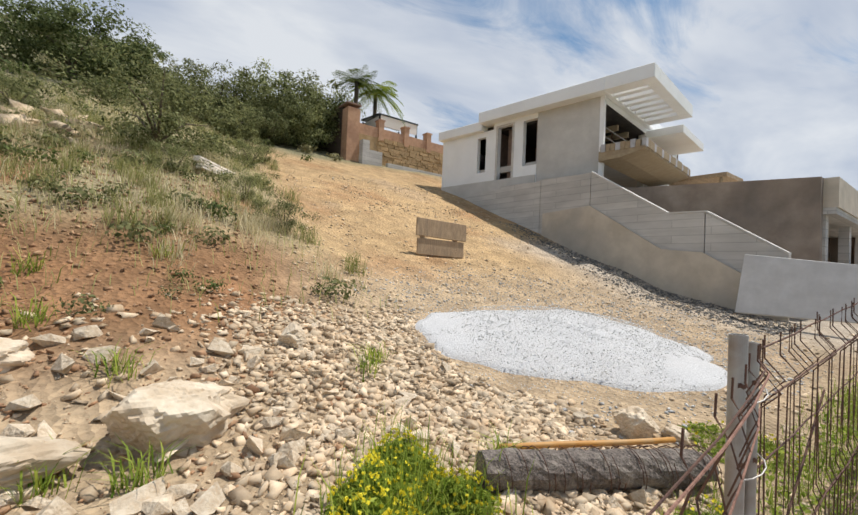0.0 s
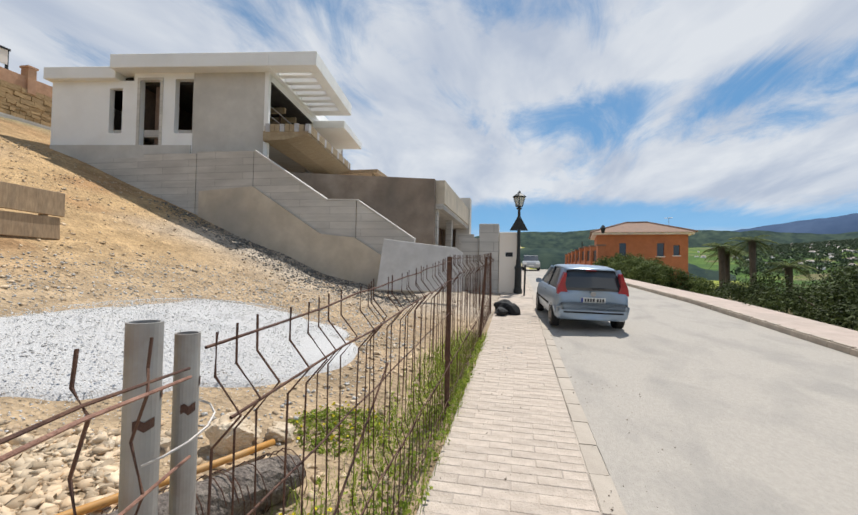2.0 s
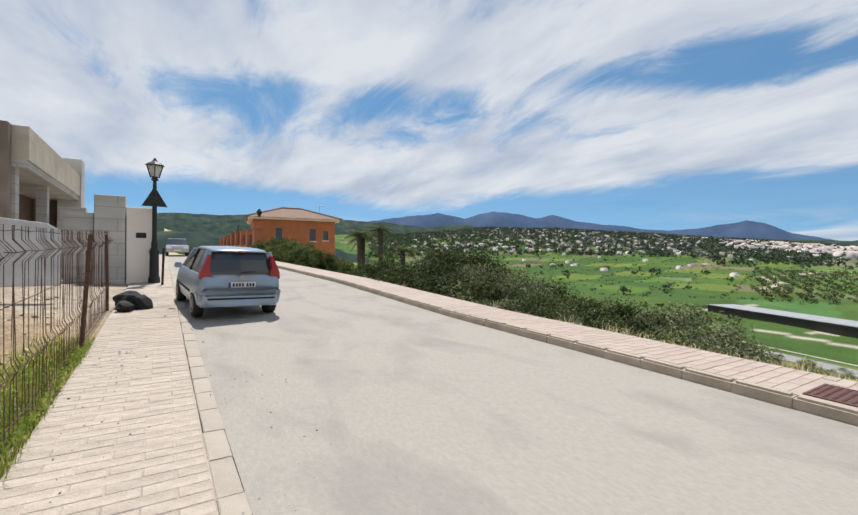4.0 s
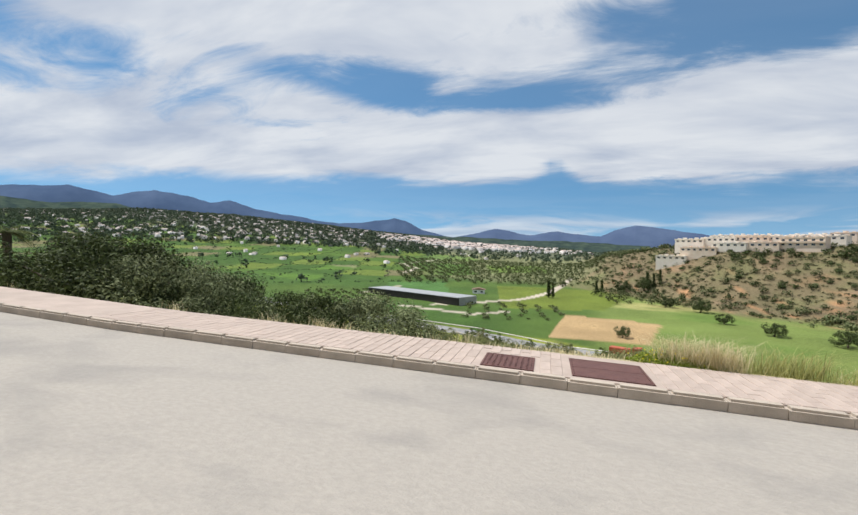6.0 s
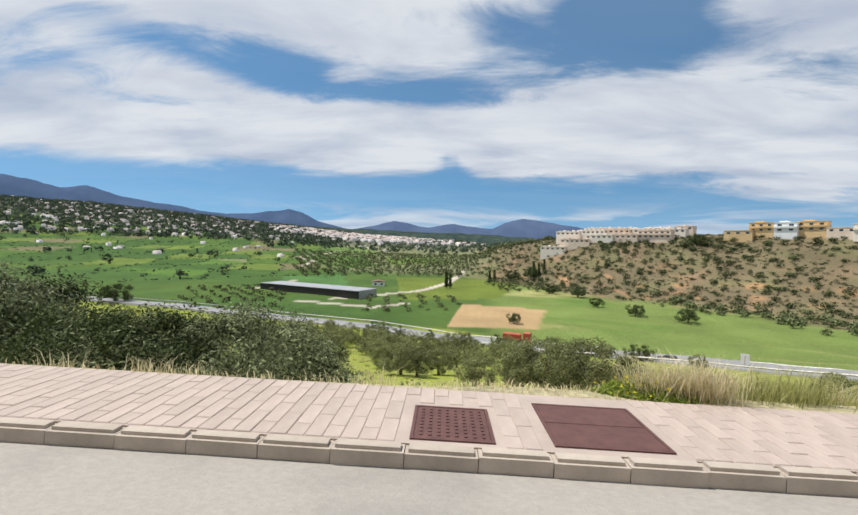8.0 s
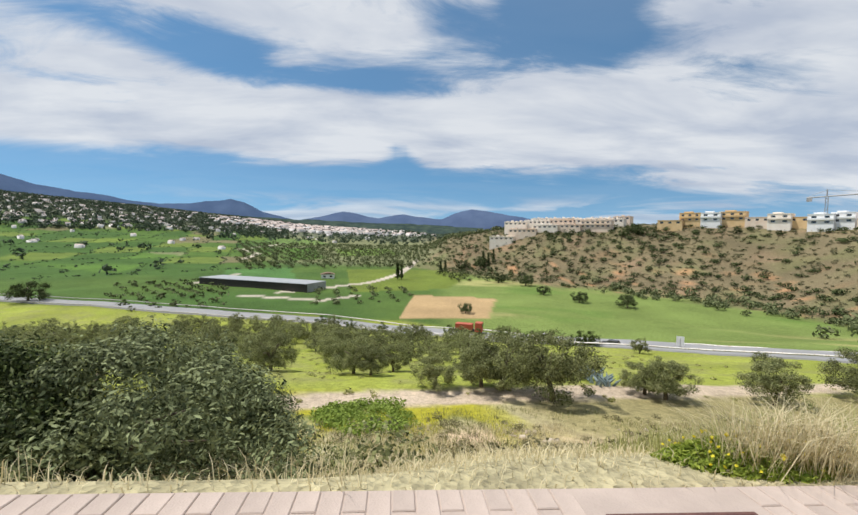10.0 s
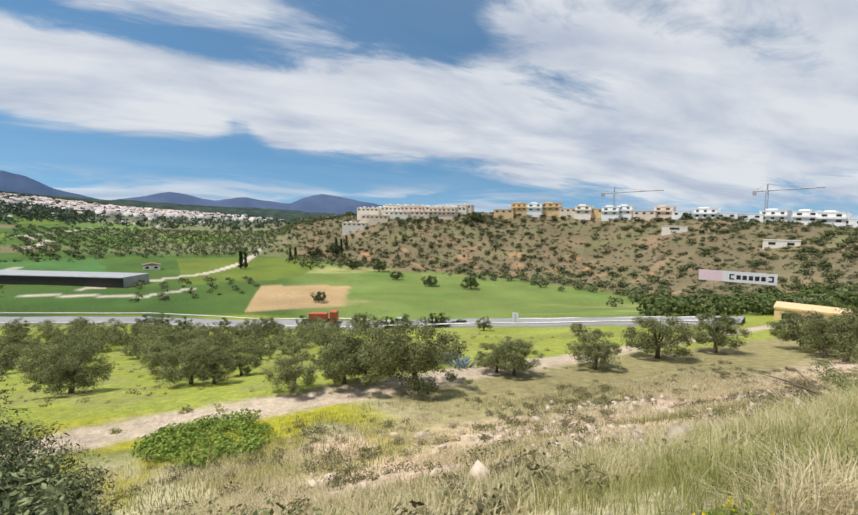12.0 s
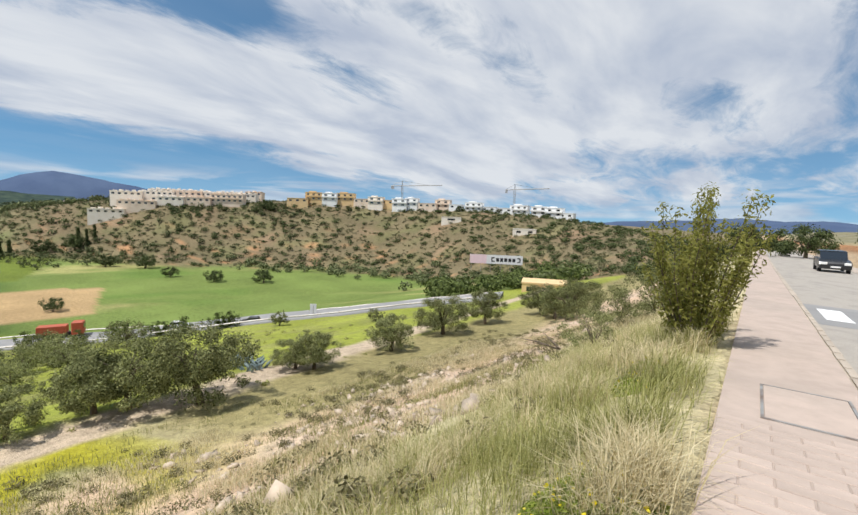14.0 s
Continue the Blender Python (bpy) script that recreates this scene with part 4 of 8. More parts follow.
def town(seed, n, centre_az, spread_az, r0, r1, size, name, label):
    """Scattered houses with gabled roofs on the far side of the valley."""
    rng = np.random.default_rng(seed)
    a = radians(centre_az) + np.radians(spread_az) * rng.normal(size=n)
    r = r0 + (r1 - r0) * rng.random(n)
    x, y = 5 + r * np.cos(a), 3 + r * np.sin(a)
    z = land(x, y)
    V, Q, MI = [], [], []
    for i in range(n):
        w, d, h = size * (0.6 + rng.random()), size * (0.6 + 0.8 * rng.random()), size * (0.35 + 0.35 * rng.random())
        t = rng.random() * 3.14
        c, s = math.cos(t), math.sin(t)
        base = len(V)
        for zz, k in ((-3, 1), (h, 1)):
            for px, py in ((-w, -d), (w, -d), (w, d), (-w, d)):
                V.append((x[i] + (px * c - py * s) * 0.5 * k, y[i] + (px * s + py * c) * 0.5 * k, z[i] + zz))
        for px, py in ((-w * 0.52, 0), (w * 0.52, 0)):
            V.append((x[i] + (px * c - py * s), y[i] + (px * s + py * c), z[i] + h * 1.35))
        b = base
        Q += [(b, b + 1, b + 5, b + 4), (b + 1, b + 2, b + 6, b + 5), (b + 2, b + 3, b + 7, b + 6), (b + 3, b, b + 4, b + 7), (b + 4, b + 5, b + 9, b + 8), (b + 6, b + 7, b + 8, b + 9)]
        MI += [0, 0, 0, 0, 1, 1]
    me = raw_mesh(name, np.array(V), np.array(Q), [M_TOWN, M_TOWNROOF], np.array(MI, np.int32))
    return tagged(new(name, me), label, "town", kind="stuff")


town(4, 800, 38, 13, 1000, 2600, 8.5, "scattered_villas", "scattered white villas among trees on the far slope")
town(5, 700, 11, 5.5, 1250, 2000, 14, "white_town", "dense whitewashed town at the end of the valley")
town(6, 22, 22, 13, 560, 1000, 5.5, "farm_buildings", "small white farm buildings among the fields")


def far_trees(seed, n, name, label, spot, size, mat, leaves=14, tall=1.0):
    rng = np.random.default_rng(seed)
    x, y = spot(rng, n)
    s = size * (0.55 + 0.9 * rng.random(len(x)))
    v, f = clump_scrub(rng, x, y, s, leaves, tall, 0.47)
    return stuff(name, v, f, [mat], label, "trees")


def fan(a0, a1, r0, r1):
    def spot(rng, n):
        a, r = np.radians(a0 + (a1 - a0) * rng.random(n)), np.sqrt(r0 ** 2 + (r1 ** 2 - r0 ** 2) * rng.random(n))
        return 5 + r * np.cos(a), 3 + r * np.sin(a)
    return spot


def rows(a0, a1, r0, r1, step, turn):
    """Orchard rows inside a sector."""
    def spot(rng, n):
        c, s = math.cos(radians(turn)), math.sin(radians(turn))
        k = np.arange(-int(r1 / step), int(r1 / step))
        U, W = np.meshgrid(k * step, k * step)
        x, y = (U * c - W * s).ravel() + 5, (U * s + W * c).ravel() + 3
        a, r = np.degrees(np.arctan2(y - 3, x - 5)), np.hypot(x - 5, y - 3)
        keep = (a > a0) & (a < a1) & (r > r0) & (r < r1)
        x, y = x[keep], y[keep]
        keep = rng.random(len(x)) < min(1, n / max(1, len(x)))
        return x[keep] + rng.normal(size=keep.sum()) * step * 0.1, y[keep] + rng.normal(size=keep.sum()) * step * 0.1
    return spot


# leaf colours lifted and greyed towards blue to stand for distance haze
M_HAZETREE = leaf_material("hazy_far_trees", (0.055, 0.08, 0.055), (0.13, 0.165, 0.10), 0.9, 0.1)
far_trees(21, 10500, "far_slope_trees", "dark tree cover between the distant villas", fan(14, 66, 940, 2600), 9.5, M_HAZETREE, 16)
far_trees(22, 2400, "town_trees", "trees round the distant town", fan(-14, 24, 760, 2600), 10, M_HAZETREE, 16)
far_trees(23, 3000, "olive_orchard", "olive orchard in rows beyond the cattle shed", rows(-16, 20, 335, 720, 10.5, 24), 4.4, M_FAROLIVE, 40)
far_trees(24, 330, "young_orchard", "young olive orchard in rows by the shed", rows(-2, 12, 172, 232, 8.5, 8), 2.8, M_FAROLIVE, 40, 0.7)
far_trees(25, 420, "field_orchard", "small orchard in rows beside the green fields", rows(21, 33, 185, 290, 7.5, 40), 2.8, M_FAROLIVE, 16, 0.7)
far_trees(26, 70, "hedgerow_trees", "hedgerow trees between the fields", fan(22, 60, 330, 1000), 7, M_HAZETREE, 20)


def hedges(rng, n):
    """Spots along the edges of the field plots."""
    x, y = fan(12, 62, 330, 960)(rng, n)
    edge = (plot_cell(x, y) != plot_cell(x + 4, y + 2)) | (plot_cell(x, y) != plot_cell(x - 2, y + 4))
    return x[edge], y[edge]


far_trees(33, 15000, "field_hedges", "dark hedges along the edges of the fields", hedges, 1.7, M_HAZETREE, 14, 0.8)
far_trees(27, 200, "hill_foot_grove", "olive trees at the foot of the housing hill", rows(-34, -6, 255, 325, 9, 10), 3.6, M_FAROLIVE, 70)


def on_hill(rng, n):
    a = 6 + 86 * rng.random(n)
    foot, top = np.interp(a, [4, 20, 45, 60, 90], [330, 250, 215, 150, 100]), np.interp(a, [4, 20, 45, 60, 90], [430, 350, 330, 290, 220])
    r = foot + (top + 10 - foot) * rng.random(n) ** 0.8
    return 5 + r * np.cos(np.radians(-a)), 3 + r * np.sin(np.radians(-a))


far_trees(28, 1250, "hillside_scrub", "dark round bushes dotted over the dry hillside", on_hill, 2.9, M_FARTREE, 90, 0.75)
far_trees(29, 4600, "hillside_low_scrub", "low grey scrub over the dry hillside", on_hill, 1.5, leaf_material("hill_scrub_leaves", (0.14, 0.135, 0.07), (0.21, 0.195, 0.11), 0.9, 0.2), 24, 0.6)
far_trees(31, 130, "hill_foot_trees", "dark olive belt along the foot of the housing hill", lambda rng, n: (lambda a: (5 + (np.interp(a, [4, 20, 45, 60, 90], [330, 250, 215, 150, 100]) + 14 * rng.normal(size=n)) * np.cos(np.radians(-a)), 3 + (np.interp(a, [4, 20, 45, 60, 90], [330, 250, 215, 150, 100]) + 10 * rng.normal(size=n)) * np.sin(np.radians(-a))))(28 + 42 * rng.random(n)), 3.8, M_FAROLIVE, 60, 0.9)
far_trees(30, 150, "hill_hollow_wood", "green wood in the hollow below the housing hill", fan(-72, -52, 112, 165), 4.2, M_SHRUB, 90, 0.9)


def slab_on(pts, width, lift, name, mat, label, category, kind="structure"):
    """A road that lies along a line over the ground."""
    bm = bmesh.new()
    fine = []
    for (x0, y0), (x1, y1) in zip(pts, pts[1:]):
        n = max(2, int(math.hypot(x1 - x0, y1 - y0) / 6))
        fine += [(x0 + (x1 - x0) * k / n, y0 + (y1 - y0) * k / n) for k in range(n)]
    fine.append(pts[-1])
    prev = None
    for i, (x, y) in enumerate(fine):
        xa, ya = fine[max(i - 1, 0)]
        xb, yb = fine[min(i + 1, len(fine) - 1)]
        d = Vector((xb - xa, yb - ya, 0)).normalized()
        nrm = Vector((-d.y, d.x, 0)) * width / 2
        z = max(z_at(x, y), z_at(x + nrm.x, y + nrm.y), z_at(x - nrm.x, y - nrm.y)) + lift
        row = [bm.verts.new((x + nrm.x * k, y + nrm.y * k, zz)) for k, zz in ((1, z), (-1, z), (-1.25, z - 2.0), (1.25, z - 2.0))]
        if prev:
            for k in range(4):
                bm.faces.new((prev[k], prev[(k + 1) % 4], row[(k + 1) % 4], row[k]))
        prev = row
    bmesh.ops.recalc_face_normals(bm, faces=bm.faces)
    return tagged(part(name, bm, mat), label, category, kind=kind)


M_ASPH = surface("worn_asphalt", (0.30, 0.295, 0.285), (0.25, 0.245, 0.24), 0.6, 0.9, stain=(0.2, 0.2, 0.2), stain_scale=0.1)
slab_on(HIGHWAY, 8.5, 0.3, "highway", M_ASPH, "grey highway crossing the valley floor", "road")


def rail(name, offset, label):
    pts = []
    for (x0, y0), (x1, y1) in zip(HIGHWAY[1:-1], HIGHWAY[2:]):
        d = Vector((x1 - x0, y1 - y0, 0)).normalized()
        for k in range(8):
            x, y = x0 + (x1 - x0) * k / 8 - d.y * offset, y0 + (y1 - y0) * k / 8 + d.x * offset
            pts.append((x, y, z_at(x, y) + 1.0))
    bm = tube(pts, 0.16, 4)
    return tagged(part(name, bm, M_TUBE), label, "guard rail", kind="structure")


rail("guard_rail", 5.8, "galvanised guard rail along the highway")
rail("guard_rail", -5.8, "galvanised guard rail along the highway")

# ---------------------------------------------------------------- far buildings and vehicles
M_PANE = glass_material("dark_window_glass", (0.025, 0.03, 0.035), 0.08)
M_PEACH = surface("peach_render", (0.80, 0.67, 0.55), (0.76, 0.62, 0.50), 0.5, 0.9, stain=(0.62, 0.42, 0.28), stain_scale=0.2)
M_YELLOW = surface("ochre_render", (0.74, 0.54, 0.30), (0.68, 0.48, 0.25), 0.5, 0.9, stain=(0.56, 0.36, 0.17), stain_scale=0.2)
M_CREAM = surface("cream_render", (0.87, 0.80, 0.71), (0.84, 0.76, 0.66), 0.5, 0.9, stain=(0.76, 0.64, 0.52), stain_scale=0.2)
M_METAL = surface("grey_sheet_roof", (0.40, 0.405, 0.41), (0.33, 0.335, 0.34), 0.3, 0.6, 0.3)
M_RED = surface("red_paint", (0.50, 0.10, 0.04), (0.40, 0.08, 0.035), 2, 0.5)
M_BLACK = surface("black_rubber", (0.02, 0.02, 0.02), (0.014, 0.014, 0.014), 8, 0.8)
M_PRINT = surface("white_banner_cloth", (0.78, 0.77, 0.77), (0.72, 0.71, 0.71), 0.8, 0.8)
M_PINK = surface("pink_banner_print", (0.82, 0.62, 0.66), (0.78, 0.58, 0.62), 0.8, 0.8)
M_INK = surface("black_print", (0.03, 0.03, 0.035), (0.02, 0.02, 0.025), 4, 0.7)


def far_house(x, y, turn, w, d, storeys, mat, label, group, roof="flat", bays=4, arcade=False, z=None):
    """A block of a house: walls, storeys of window openings, terrace slabs, roof."""
    z = min(z_at(x, y), z_at(x + 5, y), z_at(x, y - 5)) - 0.6 if z is None else z
    t = thing("hill_house", pose(x, y, z, 0, 0, turn), label, "house", group)
    h = 0.4 + storeys * 2.7
    part("wall", block(-w / 2, w / 2, -d / 2, d / 2, -7, h), mat, t)
    if roof == "flat":
        bm = block(-w / 2 - 0.15, w / 2 + 0.15, -d / 2 - 0.15, d / 2 + 0.15, h, h + 0.35)
        if not arcade and storeys > 1:
            block(-w * 0.35, w * 0.05, -d * 0.1, d * 0.4, h + 0.35, h + 1.3, 0, bm)
        for k in range(bays if arcade else 0):
            block(-w / 2 + (k + 0.25) * w / bays, -w / 2 + (k + 0.6) * w / bays, -d * 0.2, d * 0.3, h + 0.35, h + 0.9 + 0.5 * (k % 2), 0, bm)
        part("roof", bm, mat, t)
    else:
        bm = prism([(-w / 2 - 0.5, h), (w / 2 + 0.5, h), (w / 2 + 0.5, h + 0.2), (0, h + d * 0.2), (-w / 2 - 0.5, h + 0.2)], -d / 2 - 0.4, d / 2 + 0.4)
        part("roof", bm, M_TILE, t)
    for s in range(storeys):
        z0 = 0.4 + 2.7 * s
        if s:
            part("terrace", block(-w / 2 - 0.1, w / 2 + 0.1, -d / 2 - 0.7, -d / 2 + 0.003, z0 - 0.25, z0 + 0.75), mat, t)
        for b in range(bays):
            cx = -w / 2 + (b + 0.5) * w / bays
            ww = w / bays * (0.45 if arcade else 0.38)
            part("window", block(cx - ww / 2, cx + ww / 2, -d / 2 - 0.04, -d / 2 + 0.3, z0 + 0.9, z0 + 2.0), M_PANE, t)
    return t


def facing(x, y):
    """The turn at which a house looks towards the street."""
    return math.degrees(math.atan2(y - 3, x - 5)) - 90 + 0.0


HILL = [(14.6, 338, 17, 1, M_CREAM, 0.75), (17.3, 337, 19, 1, M_PEACH, 0.85), (20.2, 336, 17, 1, M_CREAM, 0.95), (23.0, 335, 17, 1, M_PEACH, 1.0), (26.4, 333, 19, 2, M_PEACH, 1.05),
        (16.4, 350, 16, 1, M_CREAM, 1.4), (19.2, 349, 18, 1, M_CREAM, 1.55), (22.2, 348, 17, 1, M_PEACH, 1.65), (25.0, 347, 16, 1, M_CREAM, 1.7), (28.2, 346, 16, 1, M_CREAM, 1.7),
        (20.0, 362, 18, 1, M_CREAM, 2.2), (23.0, 361, 17, 1, M_CREAM, 2.35), (26.6, 360, 18, 1, M_CREAM, 2.4), (29.4, 359, 11, 1, M_PEACH, 2.3),
        (34.6, 318, 11, 1, M_YELLOW, 1.9), (36.6, 320, 9, 2, M_YELLOW, 2.05), (38.6, 316, 8, 2, M_WHITE, 1.95), (40.6, 318, 10, 2, M_YELLOW, 1.9), (42.8, 314, 9, 1, M_PEACH, 1.85),
        (44.6, 310, 8, 2, M_CREAM, 1.6), (46.2, 312, 8, 1, M_YELLOW, 1.75), (47.8, 304, 8, 2, M_WHITE, 1.45), (49.4, 306, 7, 2, M_WHITE, 1.5), (51.6, 300, 10, 1, M_PEACH, 1.35), (53.6, 303, 8, 2, M_PEACH, 1.35),
        (55.4, 296, 7, 1, M_WHITE, 1.3), (57.8, 296, 9, 2, M_WHITE, 1.1), (59.8, 295, 8, 1, M_WHITE, 1.1), (62.0, 292, 8, 1, M_WHITE, 1.0), (63.8, 291, 9, 2, M_WHITE, 0.85), (66.4, 288, 8, 2, M_WHITE, 0.75), (68.3, 284, 8, 2, M_WHITE, 0.6), (69.8, 283, 7, 1, M_WHITE, 0.5)]
for a_, r_, w_, s_, mat_, el_ in HILL:
    hx, hy = 5 + r_ * math.cos(radians(-a_)), 3 + r_ * math.sin(radians(-a_))
    tone = {M_CREAM: "cream", M_PEACH: "peach", M_YELLOW: "ochre", M_WHITE: "white"}[mat_]
    far_house(hx, hy, facing(hx, hy) - (16 if a_ < 31 else 12), w_ * (1.12 if a_ < 31 else 1.3), 9, s_, mat_, f"{tone} {'terraced row' if a_ < 31 else 'hillside house'} with dark windows and terraces", "houses on the hill", bays=max(2, int(w_ / 3.0)), arcade=a_ < 31, z=min(1.8 + r_ * math.tan(radians(el_)), z_at(hx, hy) + (5.5 if r_ > 342 and a_ < 31 else 2.0)))

# the ochre farmhouse in the hollow
far_house(46, -94, facing(46, -94), 10.5, 8, 1, M_YELLOW, "ochre farmhouse with a flat roof and dark windows", "farmhouses", "flat", 3)
far_house(276, 46, facing(276, 46), 8, 6, 1, M_WHITE, "white cottage among the orchard rows", "farmhouses", "gable", 2)
far_house(103, -202, facing(103, -202), 12, 3, 1, M_CREAM, "pale garden wall building on the hillside", "farmhouses", "flat", 2)
far_house(158, -213, facing(158, -213), 12, 8, 1, M_CREAM, "tan terraced stone plinth on the hillside", "farmhouses", "flat", 1)


def cattle_shed():
    """A long low open-fronted shed with a sheet roof."""
    z = z_at(235, 75)
    t = thing("cattle_shed", pose(239, 77, z, 0, 0, 63), "long low cattle shed with a grey sheet roof", "shed")
    part("roof", block(-38, 36, -8, 8, 3.6, 3.9), M_METAL, t, "grey corrugated sheet roof")
    # back wall coloured near-black for the shade under the roof
    part("back_wall", block(-38, 36, 7.5, 7.8, -2, 3.6), M_DARK, t)
    part("end_wall", block(-38, -30, -7.8, 7.4, -2, 3.6), M_METAL, t)
    # added dark sheet across the open front, in place of the shade inside
    part("shade_sheet", block(-29.9, 36, -4.5, -4.3, -2, 3.4), M_DARK, t, "near-black sheet standing in for shade inside the open front")
    for k in range(9):
        part("post", block(-30 + 8 * k, -29.7 + 8 * k, -7.8, -7.5, -2, 3.6), M_METAL, t)
    return t


cattle_shed()


def banner():
    x, y = 89.2, -147.3
    t = thing("hoarding", pose(x, y, -16.3, 0, 0, facing(x, y)) @ Matrix.Scale(0.9, 4), "long white and pink advertising hoarding on posts", "hoarding")
    part("panel", block(-4, 12, -0.1, 0.1, 0.6, 4.6), M_PRINT, t, "white printed panel")
    part("pink_panel", block(-11.5, -4.004, -0.1, 0.1, 0.6, 4.6), M_PINK, t, "pale pink printed panel")
    for k in range(6):
        part("post", block(-11 + 4.4 * k, -10.8 + 4.4 * k, 0.11, 0.3, -3, 4.2), M_TUBE, t)
    bm = bmesh.new()
    for sx in (-1, 1):
        cx = 4.6 + sx * 6.2
        block(cx - 0.25, cx + 0.25, -0.125, -0.104, 1.5, 3.6, 0, bm)
        block(min(cx, cx - sx * 1.2), max(cx, cx - sx * 1.2), -0.13, -0.126, 1.5, 2.0, 0, bm)
        block(min(cx, cx - sx * 1.2), max(cx, cx - sx * 1.2), -0.13, -0.126, 3.1, 3.6, 0, bm)
    for k in range(5):
        block(0.3 + 1.8 * k, 1.6 + 1.8 * k, -0.125, -0.104, 1.7, 3.3, 0, bm)
        block(0.7 + 1.8 * k, 1.2 + 1.8 * k, -0.14, -0.128, 2.1, 2.9, 0, bm)
    part("print", bm, M_INK, t, "black bars and brackets of print")
    return t


banner()


def tower_crane(x, y, h, reach, turn):
    t = thing("tower_crane", pose(x, y, z_at(x, y), 0, 0, turn), "thin grey tower crane over the building sites", "crane", "tower cranes")
    bm = bmesh.new()
    for sx in (-0.6, 0.6):
        for sy in (-0.6, 0.6):
            tube([(sx, sy, -2), (sx, sy, h)], 0.14, 4, bm)
    for k in range(int(h / 2)):
        tube([(-0.6, -0.6, 2 * k), (0.6, -0.6, 2 * k + 2)], 0.09, 4, bm)
        tube([(-0.6, 0.6, 2 * k + 2), (0.6, 0.6, 2 * k)], 0.09, 4, bm)
    part("mast", bm, M_METAL, t)
    bm = bmesh.new()
    tube([(-reach * 0.28, 0, h), (reach, 0, h + reach * 0.06)], 0.36, 4, bm)
    tube([(-reach * 0.28, 0, h), (0, 0, h + 4), (reach * 0.7, 0, h + reach * 0.045)], 0.1, 4, bm)
    tube([(0, 0, h), (0, 0, h + 4.2)], 0.3, 4, bm)
    part("jib", bm, M_METAL, t)
    part("counterweight", block(-reach * 0.28, -reach * 0.2, -0.7, 0.7, h - 2.2, h - 0.2), M_METAL, t)
    return t


tower_crane(5 + 320 * math.cos(radians(-48)), 3 + 320 * math.sin(radians(-48)), 16, 30, facing(219, -235))
tower_crane(5 + 305 * math.cos(radians(-63)), 3 + 305 * math.sin(radians(-63)), 18, 24, facing(143, -269))


def wheel_bm(r, w):
    return lathe([(0.02, -w / 2), (r * 0.72, -w / 2), (r * 0.94, -w / 2), (r, -w * 0.3), (r, w * 0.3), (r * 0.94, w / 2), (r * 0.72, w / 2), (0.02, w / 2)], 20)


def wheel(parent, x, y, r=0.3, w=0.19, rim_mat=None):
    ob = part("wheel", wheel_bm(r, w), M_BLACK, parent, "black tyre on a steel rim", smooth=False, at=pose(x, y, r, 0, 90, 0))
    side = 1 if x > 0 else -1
    part("rim", lathe([(0.03, side * w * 0.2), (r * 0.66, side * w * 0.2), (r * 0.66, side * (w * 0.5 + 0.012)), (r * 0.5, side * (w * 0.5 - 0.01)), (0.03, side * (w * 0.5 + 0.02))], 16), rim_mat or M_TUBE, ob, "silver wheel rim")
    return ob


def lorry():
    x, y = highway_x(-14) + 1.5, -14
    t = thing("lorry", pose(x, y, z_at(x, y) + 0.5, 0, 0, 158), "orange-red tipper lorry on the highway", "lorry")
    part("cab", block(-1.2, 1.2, 6.2, 8.3, 0.7, 3.5, 0.15), M_RED, t)
    part("windscreen", block(-1.0, 1.0, 8.28, 8.34, 2.1, 3.0), M_PANE, t)
    part("chassis", block(-1.1, 1.1, 0.2, 6.2, 0.65, 1.2), M_BLACK, t)
    part("container", block(-1.22, 1.22, 0.5, 5.4, 1.21, 2.9, 0.04), M_RED, t, "rust-red tipper body")
    for yy in (1.2, 2.4, 7.2):
        for sx in (-1.02, 1.02):
            wheel(t, sx, yy, 0.5, 0.3)
    return t


lorry()


def simple_car(x, y, z, turn, paint, label, estate=True):
    """A car for the far road: body, glazed cabin, wheels, lamps."""
    t = thing("parked_car", pose(x, y, z, 0, 0, turn), label, "car")
    body = prism([(-2.1, 0.3), (2.1, 0.3), (2.15, 0.65), (2.0, 0.85), (1.0, 0.98), (-2.05, 1.0), (-2.15, 0.7)], -0.86, 0.86)
    bmesh.ops.bevel(body, geom=list(body.edges), offset=0.06, segments=2, affect="EDGES")
    part("body", body, paint, t, at=pose(0, 0, 0, 0, 0, 90), smooth=False)
    cabin = prism([(-2.0, 0.98), (1.0, 0.96), (0.3, 1.5), (-1.7, 1.52)], -0.74, 0.74)
    part("windows", cabin, M_PANE, t, at=pose(0, 0, 0, 0, 0, 90))
    roof = block(-0.72, 0.72, -1.68, 0.3, 1.5, 1.56, 0.02)
    part("roof", roof, paint, t)
    for yy in (-1.3, 1.32):
        for sx in (-0.78, 0.78):
            wheel(t, sx, yy, 0.32, 0.2)
    for sx in (-0.62, 0.62):
        part("headlight", block(sx - 0.18, sx + 0.18, 2.08, 2.16, 0.62, 0.8, 0.02), M_WHITE, t, "clear headlight")
        part("tail_light", block(sx - 0.15, sx + 0.15, -2.18, -2.08, 0.7, 0.92, 0.02), M_RED, t, "red tail light")
    part("number_plate", block(-0.26, 0.26, 2.155, 2.18, 0.42, 0.53), M_WHITE, t, "white number plate")
    return t


